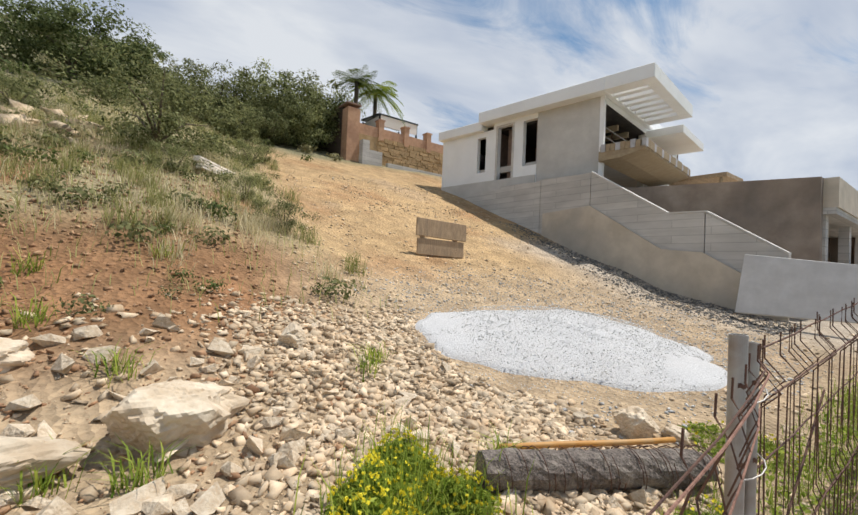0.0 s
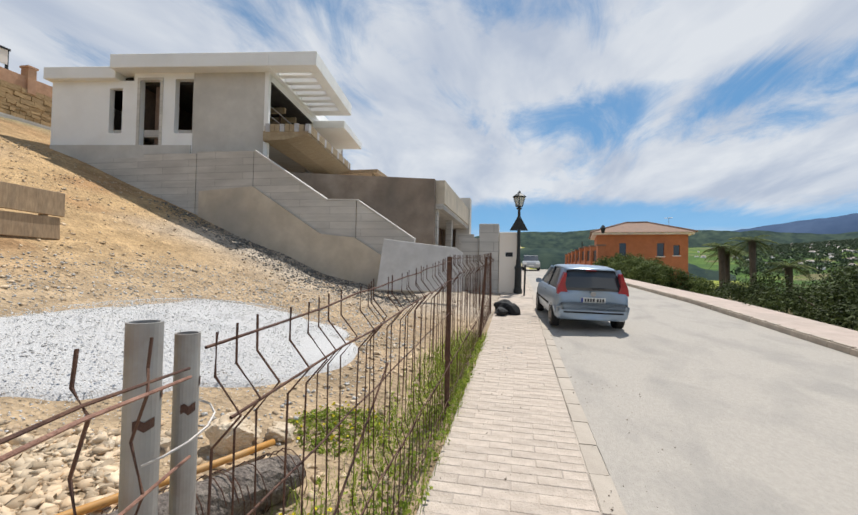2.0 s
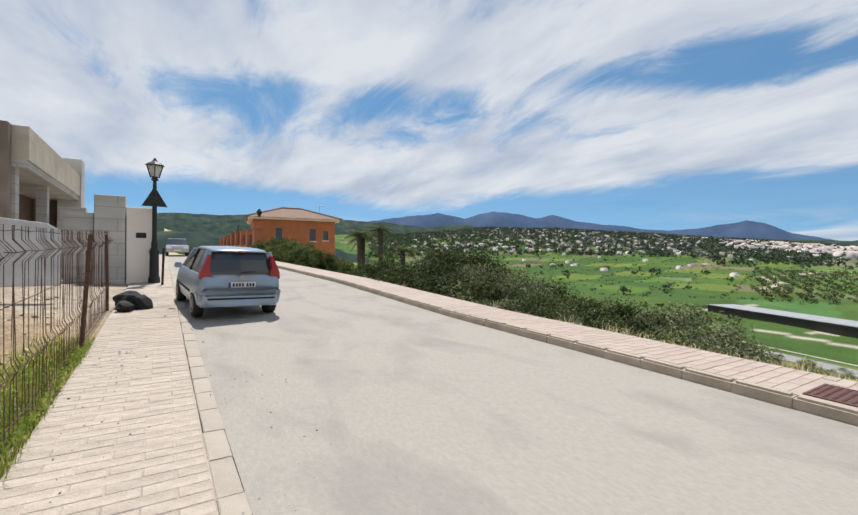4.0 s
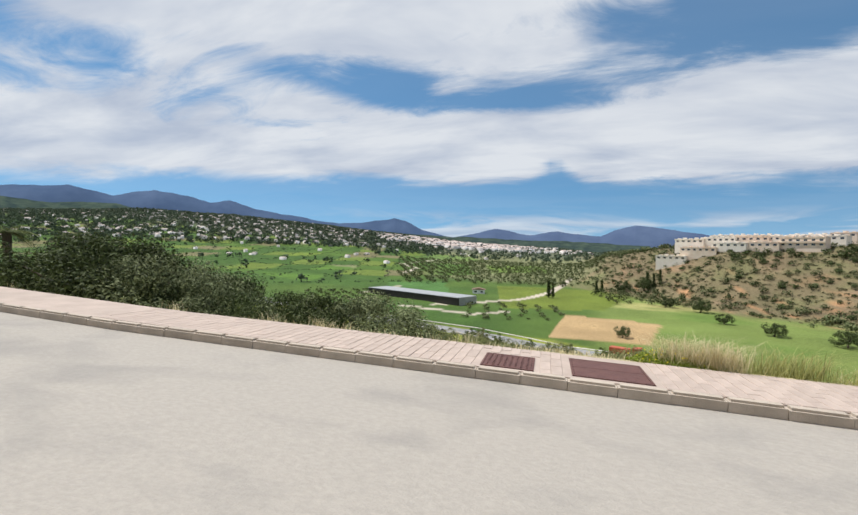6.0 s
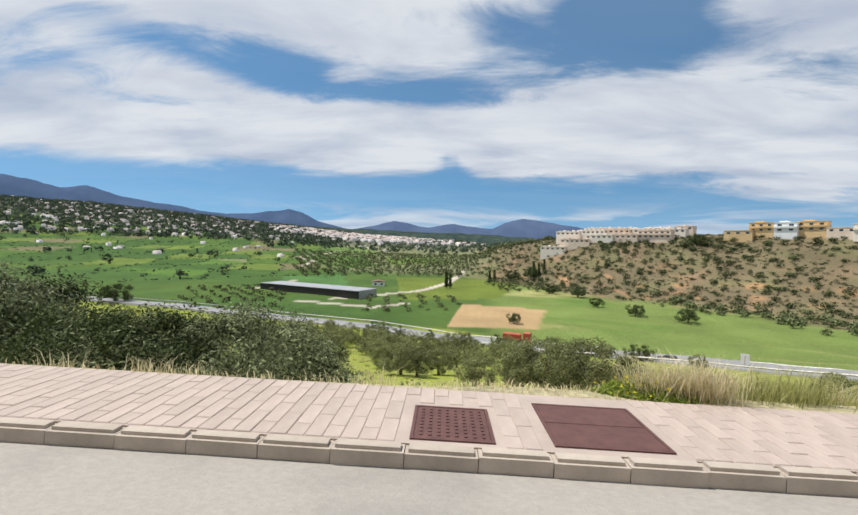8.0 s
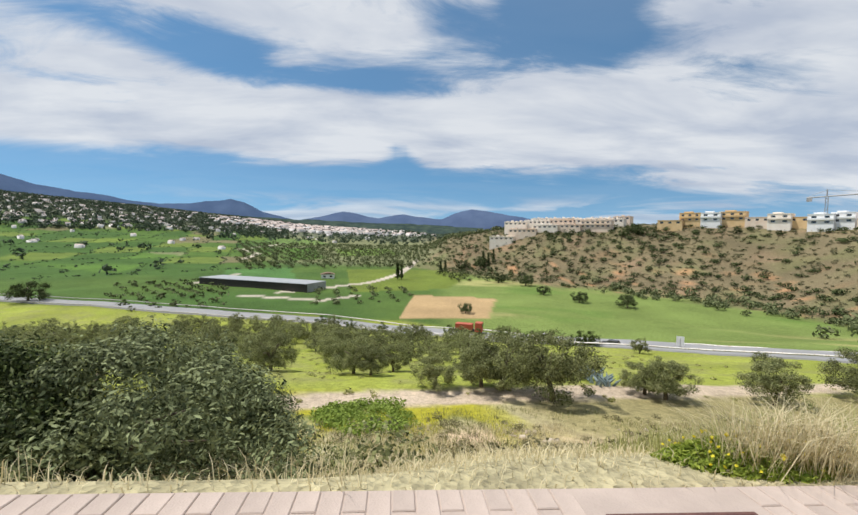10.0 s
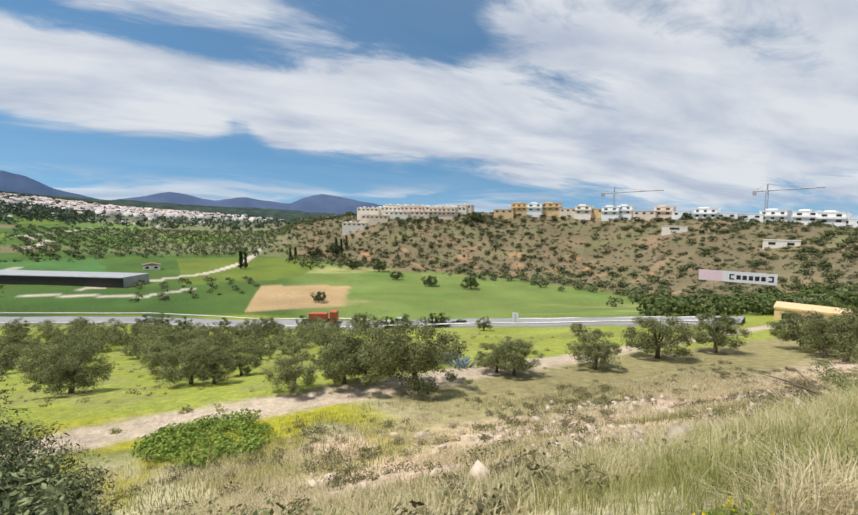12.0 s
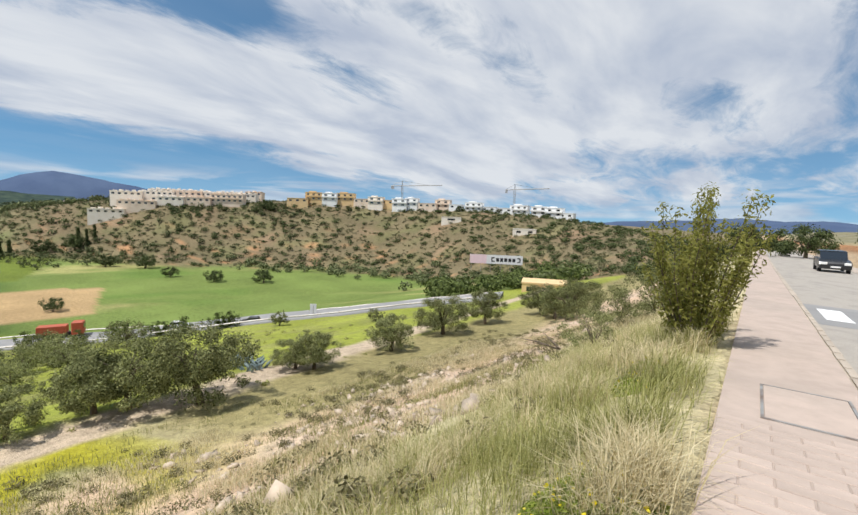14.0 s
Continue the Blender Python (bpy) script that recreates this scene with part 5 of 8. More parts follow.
M_CARBLACK = surface("black_car_paint", (0.02, 0.021, 0.024), (0.016, 0.017, 0.02), 3, 0.22, spec=0.6)
M_CARWHITE = surface("white_car_paint", (0.72, 0.72, 0.72), (0.68, 0.68, 0.68), 3, 0.25, spec=0.6)
simple_car(highway_x(-46) - 2, -46, z_at(highway_x(-46), -46) + 0.5, 318, M_CARBLACK, "black car on the highway")
simple_car(highway_x(-36) + 1.5, -36, z_at(highway_x(-36), -36) + 0.5, 140, M_CARWHITE, "white car on the highway")
simple_car(1.6, -40.0, float(road_z(1.6, -40)), 0, M_CARBLACK, "black car coming up the street")


def road_sign_board(x, y):
    t = thing("road_panel", pose(x, y, z_at(x, y), 0, 0, facing(x, y)), "white road panel on a post by the highway", "road sign")
    part("post", tube([(0, 0, -1), (0, 0, 2.6)], 0.09, 6), M_TUBE, t)
    part("panel", block(-0.7, 0.7, -0.06, 0.0, 0.9, 3.0), M_PRINT, t)


road_sign_board(highway_x(-52) - 6, -56)

# ---------------------------------------------------------------- the building plot
def wall_panel(x0, x1, z0, z1, y0, y1, holes=()):
    """An upright wall with openings cut through it."""
    xs = sorted({x0, x1, *(h[0] for h in holes), *(h[1] for h in holes)})
    zs = sorted({z0, z1, *(h[2] for h in holes), *(h[3] for h in holes)})
    bm = bmesh.new()
    vs = {}

    def v(i, j, y):
        key = (i, j, y)
        if key not in vs:
            vs[key] = bm.verts.new((xs[i], y, zs[j]))
        return vs[key]

    def solid(i, j):
        if not (0 <= i < len(xs) - 1 and 0 <= j < len(zs) - 1):
            return False
        cx, cz = (xs[i] + xs[i + 1]) / 2, (zs[j] + zs[j + 1]) / 2
        return not any(h[0] < cx < h[1] and h[2] < cz < h[3] for h in holes)

    for i in range(len(xs) - 1):
        for j in range(len(zs) - 1):
            if not solid(i, j):
                continue
            bm.faces.new((v(i, j, y0), v(i + 1, j, y0), v(i + 1, j + 1, y0), v(i, j + 1, y0)))
            bm.faces.new((v(i, j, y1), v(i, j + 1, y1), v(i + 1, j + 1, y1), v(i + 1, j, y1)))
            for di, dj, a, b in ((-1, 0, (i, j), (i, j + 1)), (1, 0, (i + 1, j + 1), (i + 1, j)), (0, -1, (i + 1, j), (i, j)), (0, 1, (i, j + 1), (i + 1, j + 1))):
                if not solid(i + di, j + dj):
                    bm.faces.new((v(*a, y0), v(*b, y0), v(*b, y1), v(*a, y1)))
    bmesh.ops.recalc_face_normals(bm, faces=bm.faces)
    return bm


M_PALEBOARD = surface("pale_board_edge", (0.52, 0.50, 0.50), (0.40, 0.385, 0.38), 6, 0.85)


def villa():
    t = thing("villa", pose(-10.7, 16.6, 0, 0, 0, 8), "modern white villa shell under construction with bare grey walls", "house")
    # side front with the tall openings
    door, win, slit = (-5.52, -4.6, 6.3, 9.3), (-3.98, -3.18, 7.02, 9.3), (-6.9, -6.32, 7.04, 8.95)
    part("side_wall", wall_panel(-5.8, -3.18, 5.0, 9.55, 0, 0.28, (door, (-3.98, -3.181, 7.02, 9.3))), M_WHITE, t, "white rendered wall with tall door and window openings")
    part("bare_wall", block(-3.177, -0.12, 0.012, 0.28, 4.2, 9.55), M_GREYPL, t, "bare grey cement plaster wall")
    part("low_wing_wall", wall_panel(-9.5, -5.803, 5.0, 9.26, 0.04, 0.3, (slit,)), M_WHITE, t, "white rendered wing with a slit window")
    part("plinth", block(-9.4, -3.2, -0.08, -0.003, 4.6, 6.5), M_GREYPL, t, "bare grey plinth")
    part("door_reveal", wall_panel(-5.62, -4.5, 6.3, 9.36, -0.03, 0.003, ((-5.5, -4.62, 6.2, 9.26),)), M_CONC, t, "raw concrete door surround")
    part("door_leaf", block(-5.2, -4.6, 0.5, 0.56, 6.3, 9.2), M_ROOM, t, "brown inner wall behind the doorway")
    part("corner_post", block(-0.12, 0.06, -0.02, 0.16, 3.6, 9.55), M_WHITE, t, "pale corner column")
    part("end_wall", block(-9.5, -9.24, 0.3, 11, 5, 9.26), M_WHITE, t)
    part("back_wall", block(-9.5, 0, 11, 11.25, 3.0, 9.55), M_ROOM, t)
    part("partition", block(-3.4, -3.2, 0.3, 11, 3.0, 9.5), M_ROOM, t, "bare brick partition")
    part("partition", block(-5.9, -5.8, 0.3, 6, 3.0, 9.5), M_ROOM, t)
    part("ground_floor", block(-3.2, 0.0, 0.3, 11, 3.2, 3.5), M_CONC, t)
    part("upper_floor", block(-9.2, 0.0, 0.3, 10.9, 6.95, 7.25), M_CONC, t)
    # bare ceiling coloured near-black in place of the shade in the rooms
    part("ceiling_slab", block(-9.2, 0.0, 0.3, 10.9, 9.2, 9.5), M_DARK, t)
    # street front: columns between the openings
    for y0, y1, z1, mat in ((5.2, 5.75, 9.5, M_GREYPL), (9.2, 10.9, 9.3, M_WHITE), (7.4, 7.6, 6.9, M_CONC)):
        part("column", block(-0.3, 0.02, y0, y1, 3.2, z1), mat, t)
    part("lintel", block(-0.28, 0.03, 0.3, 10.9, 9.28, 9.54), M_WHITE, t, "white lintel over the openings")
    for k in range(5):
        part("prop", tube([(-0.7 - 0.35 * (k % 2), 0.9 + 0.9 * k, 7.25), (-0.7 - 0.35 * (k % 2), 1.0 + 0.9 * k, 9.2)], 0.035, 6), M_RUST, t, "steel prop")
    # roof: fascia slab with a slatted overhang
    part("roof", block(-6.44, 0.25, -0.55, 11.3, 9.55, 10.12, 0.02), M_WHITE, t, "thick white flat roof")
    part("low_roof", block(-9.65, -6.444, -0.25, 11.2, 9.262, 9.76, 0.02), M_WHITE, t, "white flat roof of the wing")
    bm = block(0.254, 2.2, -0.55, 0.1, 9.55, 10.12, 0.015)
    block(0.254, 2.2, 4.35, 5.0, 9.55, 10.12, 0.015, bm)
    block(1.75, 2.2, 0.104, 4.346, 9.55, 10.12, 0.015, bm)
    part("overhang", bm, M_WHITE, t, "white cantilevered roof edge")
    for k in range(6):
        part("slat", block(0.26, 1.746, 0.42 + 0.66 * k, 0.72 + 0.66 * k, 9.6, 9.92), M_WHITE, t, "white pergola slat")
    part("second_roof", block(0.034, 1.75, 5.3, 9.4, 9.0, 9.4, 0.015), M_WHITE, t, "lower white canopy")
    # balcony still in its formwork
    part("balcony_slab", block(0.0, 1.75, -0.2, 6.1, 7.02, 7.26), M_CONC_TAN, t, "raw balcony slab")
    part("formwork", prism([(0.0, 6.62), (0.9, 6.66), (1.85, 6.88), (1.85, 7.02), (0.0, 7.02)], -0.3, 6.2), M_FORM, t, "timber formwork under the balcony")
    rng = random.Random(5)
    for k in range(26):
        yy = -0.3 + 0.25 * k
        part("edge_board", block(1.74, 1.9, yy, yy + 0.23, 6.95 + rng.random() * 0.03, 7.27 + rng.random() * 0.05), M_FORM if k % 4 else M_PALEBOARD, t)
    for k in range(8):
        part("debris", block(0.1 + 0.2 * k, 0.28 + 0.2 * k, -0.33, -0.16, 6.98, 7.265 + rng.random() * 0.05), M_FORM if k % 3 else M_PALEBOARD, t)
    for k in range(3):
        part("guard_bar", tube([(-0.12, 0.35, 7.5 + 0.42 * k), (-0.12, 5.15, 7.5 + 0.42 * k)], 0.022, 5), M_TUBE, t, "steel guard bar")
    part("joist", block(-2.9, -0.3, 2.4, 2.55, 8.75, 9.0), M_FORM, t, "formwork joist")
    part("joist", block(-2.9, -0.3, 3.7, 3.85, 8.75, 9.0), M_FORM, t, "formwork joist")
    part("low_canopy", block(0.0, 1.6, 4.6, 8.4, 5.85, 6.1), M_WHITE, t, "lower pale canopy slab")
    return t


villa()


def boundary_wall():
    t = thing("boundary_wall", pose(0, 15.3, 0), "stepped grey concrete boundary wall climbing the plot", "wall", kind="structure")
    part("wall_panel", prism([(-18.6, 4.2), (-15.32, 3.2), (-15.32, 5.84), (-18.6, 5.86)], 0.02, 0.26), M_CONC, t, "smooth grey concrete panel")
    for x0, x1 in ((-15.30, -12.86), (-12.83, -10.36)):
        part("wall_panel", prism([(x0, 2.2), (x1, 2.2), (x1, 5.9), (x0, 5.98)], 0, 0.26), M_CONC, t, "board-marked concrete panel")
    part("wall_panel", prism([(-10.33, 4.45), (-7.5, 2.7), (-6.2, 2.6), (-6.2, 3.97), (-7.36, 4.0), (-10.33, 5.9)], 0, 0.26), M_CONC, t, "sloping board-marked concrete panel")
    part("wall_panel", prism([(-6.17, 2.6), (-4.05, 1.3), (-4.05, 2.6), (-6.17, 3.96)], 0, 0.26), M_CONC, t, "sloping board-marked concrete panel")
    part("footing", prism([(-12.6, 1.6), (-4.0, 0.2), (-4.0, 1.34), (-6.2, 2.66), (-7.5, 2.78), (-10.3, 4.55), (-12.6, 4.4)], -0.12, -0.003), M_CONC_TAN, t, "earth-stained lower wall")
    part("coping", prism([(-10.33, 5.905), (-7.36, 4.005), (-6.17, 3.975), (-4.05, 2.605), (-4.05, 2.66), (-6.16, 4.03), (-7.34, 4.06), (-10.33, 5.97)], -0.02, 0.28), M_GREYPL, t, "pale smoothed coping")
    part("drain", lathe([(0.13, 0), (0.13, 0.5)], 12), M_BLACK, t, "black drain pipe mouth", at=pose(-15.1, -0.1, 4.15, 90, 0, 0))
    return t


boundary_wall()


def neighbour_shell():
    t = thing("neighbour_house", pose(0, 17, 0), "unfinished brown house shell with a terrace parapet", "house")
    part("side_wall", prism([(-10.2, 0.5), (-3.7, 0.5), (-3.7, 5.06), (-10.2, 5.5)], 0, 0.3), M_BROWN, t, "rough dark brown rendered wall")
    part("parapet", block(-4.4, -3.35, 0.304, 8.6, 4.15, 5.06), M_CONC_TAN, t, "tan board-marked terrace parapet")
    part("terrace_floor", block(-9.8, -3.4, 0.304, 9.4, 3.95, 4.146), M_CONC, t)
    part("back_room_wall", block(-5.2, -5.0, 0.304, 9.4, 0.6, 3.946), M_ROOM, t)
    part("end_wall", block(-9.8, -4.2, 9.2, 9.4, 0.5, 4.0), M_BROWN, t)
    part("corner_pier", block(-4.1, -3.3, 8.61, 9.5, 0.6, 5.75), M_GREYPL, t, "grey concrete corner pier")
    for y0 in (0.5, 4.2):
        part("column", block(-3.95, -3.66, y0, y0 + 0.35, 0.6, 3.946), M_CONC, t)
    bm = bmesh.new()
    for x in (-10.6, -8.4):
        for y in (6.2, 8.0):
            tube([(x, y, 4.1), (x, y, 6.75)], 0.07, 4, bm)
    part("pergola_posts", bm, M_FORM, t, "timber pergola posts")
    part("pergola_roof", block(-10.9, -8.1, 6.0, 8.2, 6.75, 6.95), M_PLANK, t, "timber pergola roof")
    return t


neighbour_shell()


def gate_walls():
    t = thing("gate_wall", pose(0.214, 18.62, -0.728) @ Matrix.Scale(1.428, 4), "grey block garden wall with a tall gate pier", "wall", kind="structure")
    part("block_wall", block(-2.15, -1.64, 0.1, 0.3, 0.4, 2.55), M_CONC, t, "grey concrete block wall")
    part("block_wall", block(-2.42, -1.9, 1.2, 1.4, 0.4, 2.75), M_CONC, t, "grey concrete block wall")
    part("gate_pier", block(-1.62, -1.06, -0.02, 0.5, 0.3, 2.96, 0.015), M_CONC, t, "tall concrete gate pier")
    part("meter_cabinet", block(-1.04, -0.5, 0.02, 0.45, 0.4, 2.72, 0.01), M_CREAM, t, "cream rendered meter cabinet wall")
    part("cabinet_label", block(-0.86, -0.66, 0.004, 0.016, 2.02, 2.14), M_INK, t, "small dark label plate")
    part("street_wall", block(-2.1, -1.9, 1.404, 3.5, 0.4, 2.4), M_CONC, t)
    return t


gate_walls()


def leaning_slab():
    bm = prism([(-1.35, 0), (1.3, 0), (1.3, 1.25), (1.05, 1.42), (-1.25, 1.68)], 0, 0.09)
    bmesh.ops.bevel(bm, geom=list(bm.edges), offset=0.012, segments=1, affect="EDGES")
    ob = part("precast_slab", bm, surface("pale_precast", (0.62, 0.6, 0.57), (0.52, 0.5, 0.47), 2.5, 0.9, bump=0.15, bump_scale=40, stain=(0.42, 0.4, 0.37), stain_scale=0.8, stain_amount=0.6))
    ob.matrix_world = pose(-3.45, 13.75, 0.93, -16, 0, 6)
    return tagged(ob, "pale precast concrete slab leaning against the wall", "slab")


leaning_slab()


def plank_board():
    t = thing("plank_board", pose(-10.1, 7.55, z_at(-10.1, 7.55) - 0.12, 0, 0, 82) @ Matrix.Scale(1.16, 4), "two weathered planks on short stakes in the dirt", "board")
    part("plank", block(-0.74, 0.7, -0.03, 0.02, 0.58, 1.02, 0.006), M_PLANK, t, at=pose(0, 0, 0.02, -6, 3, 0))
    part("plank", block(-0.68, 0.66, -0.02, 0.03, 0.16, 0.56, 0.006), M_PLANK, t, "paler weathered plank", at=pose(0, 0.02, 0, -6, 1.5, 0))
    for x in (-0.5, 0.45):
        part("stake", block(x - 0.05, x + 0.05, 0.032, 0.12, -0.3, 0.9, 0.004), M_PLANK, t, at=pose(0, 0, 0, -6, 0, 0))
    return t


plank_board()


def rock_mesh(rng, sx, sy, sz, detail=2, rough=0.32, mat=None, name="rock"):
    bm = bmesh.new()
    bmesh.ops.create_icosphere(bm, subdivisions=detail, radius=1)
    off = Vector((rng.random() * 50, rng.random() * 50, rng.random() * 50))
    cuts = [(Vector((rng.uniform(-1, 1), rng.uniform(-1, 1), rng.uniform(-0.3, 1))).normalized(), rng.uniform(0.55, 0.85)) for _ in range(9)]
    for v in bm.verts:
        p = v.co.copy()
        k = 1 + rough * noise.noise(p * 1.3 + off) + rough * 0.6 * noise.noise(p * 3.1 + off)
        # split faces, as broken stone has
        for n, c in cuts:
            d = p.dot(n) * k
            if d > c:
                k *= c / d
        k += 0.05 * noise.noise(p * 9 + off) + 0.025 * noise.noise(p * 21 + off) if detail > 3 else 0
        v.co = Vector((p.x * sx, p.y * sy, p.z * sz)) * k
    return mesh_of(bm, name, mat or M_LIME)


def boulders():
    rng = random.Random(11)
    for x, y, s, turn, h in ((-4.45, 0.42, (0.36, 0.50, 0.34), 20, 0.14), (-4.3, -0.78, (0.42, 0.6, 0.22), -10, 0.10), (-5.6, -0.9, (0.3, 0.35, 0.2), 40, 0.1),
                             (-2.75, 4.25, (0.2, 0.24, 0.17), 0, 0.1), (-2.5, 4.55, (0.12, 0.13, 0.1), 50, 0.05), (-5.6, 1.75, (0.2, 0.22, 0.16), 10, 0.08), (-3.2, 4.0, (0.13, 0.1, 0.07), 10, 0.03)):
        ob = part("boulder", rock_mesh(rng, *s, 5, 0.36, M_LIME, "boulder"), M_LIME)
        ob.matrix_world = pose(x, y, z_at(x, y) + h, 0, 0, turn)
        tagged(ob, "cream limestone boulder with ochre stains lying in rubble" if s[0] > 0.4 else "small pale limestone rock lying in rubble", "boulder", "boulders")


boulders()


def gravel_heap():
    cx, cy, rx, ry = -5.1, 6.6, 2.0, 2.75
    bm = bmesh.new()
    rings, seg = 26, 90
    grid = []
    for i in range(rings + 1):
        q = i / rings
        ring = []
        for k in range(seg):
            a = 2 * math.pi * k / seg
            edge = 1 + 0.09 * math.sin(a * 3 + 1) + 0.05 * math.sin(a * 5 + 2) + 0.10 * noise.noise(Vector((math.cos(a) * 4, math.sin(a) * 4, 1)))
            x, y = cx + math.cos(a) * rx * q * edge + 0.35 * math.sin(a) * q, cy + math.sin(a) * ry * q * edge
            n = noise.noise(Vector((x * 1.6, y * 1.6, 3))) * 0.09 + noise.noise(Vector((x * 4, y * 4, 9))) * 0.06
            z = z_at(x, y) + 0.02 + (0.30 * (1 - q ** 2.0) + n * (1.15 - q)) - (0.08 if i == rings else 0)
            ring.append(bm.verts.new((x, y, z)))
        grid.append(ring)
    for a, b in zip(grid[1:], grid[2:]):
        for k in range(seg):
            bm.faces.new((a[k], a[(k + 1) % seg], b[(k + 1) % seg], b[k]))
    bm.faces.new(grid[1])
    for v in grid[0]:
        bm.verts.remove(v)
    bmesh.ops.recalc_face_normals(bm, faces=bm.faces)
    for f in bm.faces:
        if f.normal.z < 0:
            f.normal_flip()
    return tagged(part("gravel_heap", bm, M_GRAVEL, smooth=True), "low spread heap of white crushed gravel", "gravel heap")


gravel_heap()


def scatter_stones(name, label, seed, spot, n, s0, s1, mat, sink=0.25, category="stones", lift=None):
    """Broken stones joined into one mesh: squashed, chipped octahedra and cubes."""
    rng = np.random.default_rng(seed)
    x, y = spot(rng, n)
    z = land(x, y) + (lift(x, y) if lift else 0)
    n = len(x)
    base = np.array([[-1, -1, -1], [1, -1, -1], [1, 1, -1], [-1, 1, -1], [-1, -1, 1], [1, -1, 1], [1, 1, 1], [-1, 1, 1]], float) * 0.62
    quads = np.array([[0, 3, 2, 1], [4, 5, 6, 7], [0, 1, 5, 4], [1, 2, 6, 5], [2, 3, 7, 6], [3, 0, 4, 7]])
    s = (s0 + (s1 - s0) * rng.random(n) ** 3.6)
    v = base[None] * (0.1 + 1.3 * rng.random((n, 8, 3))) * (0.5 + 1.0 * rng.random((n, 1, 3)))
    q = rng.normal(size=(n, 4))
    q /= np.linalg.norm(q, axis=1)[:, None]
    w_, a_, b_, c_ = q.T
    R = np.stack([1 - 2 * (b_ * b_ + c_ * c_), 2 * (a_ * b_ - c_ * w_), 2 * (a_ * c_ + b_ * w_), 2 * (a_ * b_ + c_ * w_), 1 - 2 * (a_ * a_ + c_ * c_), 2 * (b_ * c_ - a_ * w_),
                  2 * (a_ * c_ - b_ * w_), 2 * (b_ * c_ + a_ * w_), 1 - 2 * (a_ * a_ + b_ * b_)], 1).reshape(n, 3, 3)
    v = np.einsum("nij,nkj->nki", R, v) * s[:, None, None] * 0.5 * np.array([1.15, 1.15, 0.8])
    v += np.stack([x, y, z + s * (0.5 - sink) * 0.6], 1)[:, None, :]
    f = (quads[None] + np.arange(n)[:, None, None] * 8).reshape(-1, 4)
    return stuff(name, v.reshape(-1, 3), f, [mat], label, category)


def box_spot(x0, x1, y0, y1, mask=None):
    def spot(rng, n):
        x, y = x0 + (x1 - x0) * rng.random(n * 3), y0 + (y1 - y0) * rng.random(n * 3)
        if mask is not None:
            k = rng.random(n * 3) < mask(x, y)
            x, y = x[k], y[k]
        return x[:n], y[:n]
    return spot


def off_heap(x, y):
    return smooth(0.92, 1.05, np.hypot((x + 5.15) / 2.3, (y - 6.5) / 3.0))


scree = lambda x, y: smooth(6.2, 4.2, -x - 1.2 + 0.6 * fbm2(x, y, 0.8, 3, 51)) * smooth(4.9, 3.6, y + 0.5 * (x + 4)) * off_heap(x, y) * (0.06 + 0.94 * smooth(0.5, 1.7, y + 0.5 * fbm2(x, y, 0.9, 3, 53)))
scatter_stones("rubble", "pale broken limestone rubble by the fence", 61, box_spot(-7.2, -1.5, -2.2, 5.5, scree), 26000, 0.012, 0.15, M_RUBBLE, 0.42)
scatter_stones("dirt_stones", "small stones over the dirt slope", 62, box_spot(-20, -1.4, 2.5, 15, lambda x, y: off_heap(x, y) * (0.25 + 0.75 * smooth(-0.1, 0.5, fbm2(x, y, 0.6, 3, 52)))), 7000, 0.02, 0.11, M_RUBBLE, 0.35)
scatter_stones("grey_chippings", "grey chippings spilled round the gravel heap", 63, box_spot(-9.5, -2.2, 3.5, 14.8, lambda x, y: off_heap(x, y) * smooth(1.75, 1.0, np.hypot((x + 5.6) / 2.6, (y - 7.6) / 3.4))), 5000, 0.02, 0.07, M_PEBBLE, 0.3)
# stones at the wall foot, their dark colour standing in for the wall's shadow
scatter_stones("wall_foot_stones", "chippings along the foot of the wall, coloured dark for its shadow", 64, box_spot(-14, -3.5, 12.4, 15.1, lambda x, y: smooth(12.2, 14.5, y + 0.25 * (x + 9))), 4500, 0.03, 0.11, surface("shadow_dark_chippings", (0.2, 0.185, 0.165), (0.14, 0.13, 0.115), 5, 0.95, island=0.3), 0.3)
scatter_stones("bank_stones", "reddish stones on the scrub bank", 65, box_spot(-14, -3.6, -4, 2.2), 6500, 0.015, 0.11, surface("red_stones", (0.42, 0.26, 0.145), (0.28, 0.15, 0.08), 4, 0.95, island=0.3), 0.35)


def on_heap(x, y):
    q2 = ((x + 5.1) / 2.0) ** 2 + ((y - 6.6) / 2.75) ** 2
    return 0.06 + 0.31 * np.maximum(0, 1 - q2)


scatter_stones("heap_stones", "white crushed stones over the gravel heap", 66, box_spot(-7.6, -2.7, 3.2, 9.8, lambda x, y: smooth(1.25, 0.8, np.hypot((x + 5.1) / 2.05, (y - 6.6) / 2.8))), 17000, 0.008, 0.03, surface("white_chippings", (0.66, 0.645, 0.62), (0.53, 0.515, 0.495), 9, 0.95, island=0.2), 0.55, "stones", on_heap)


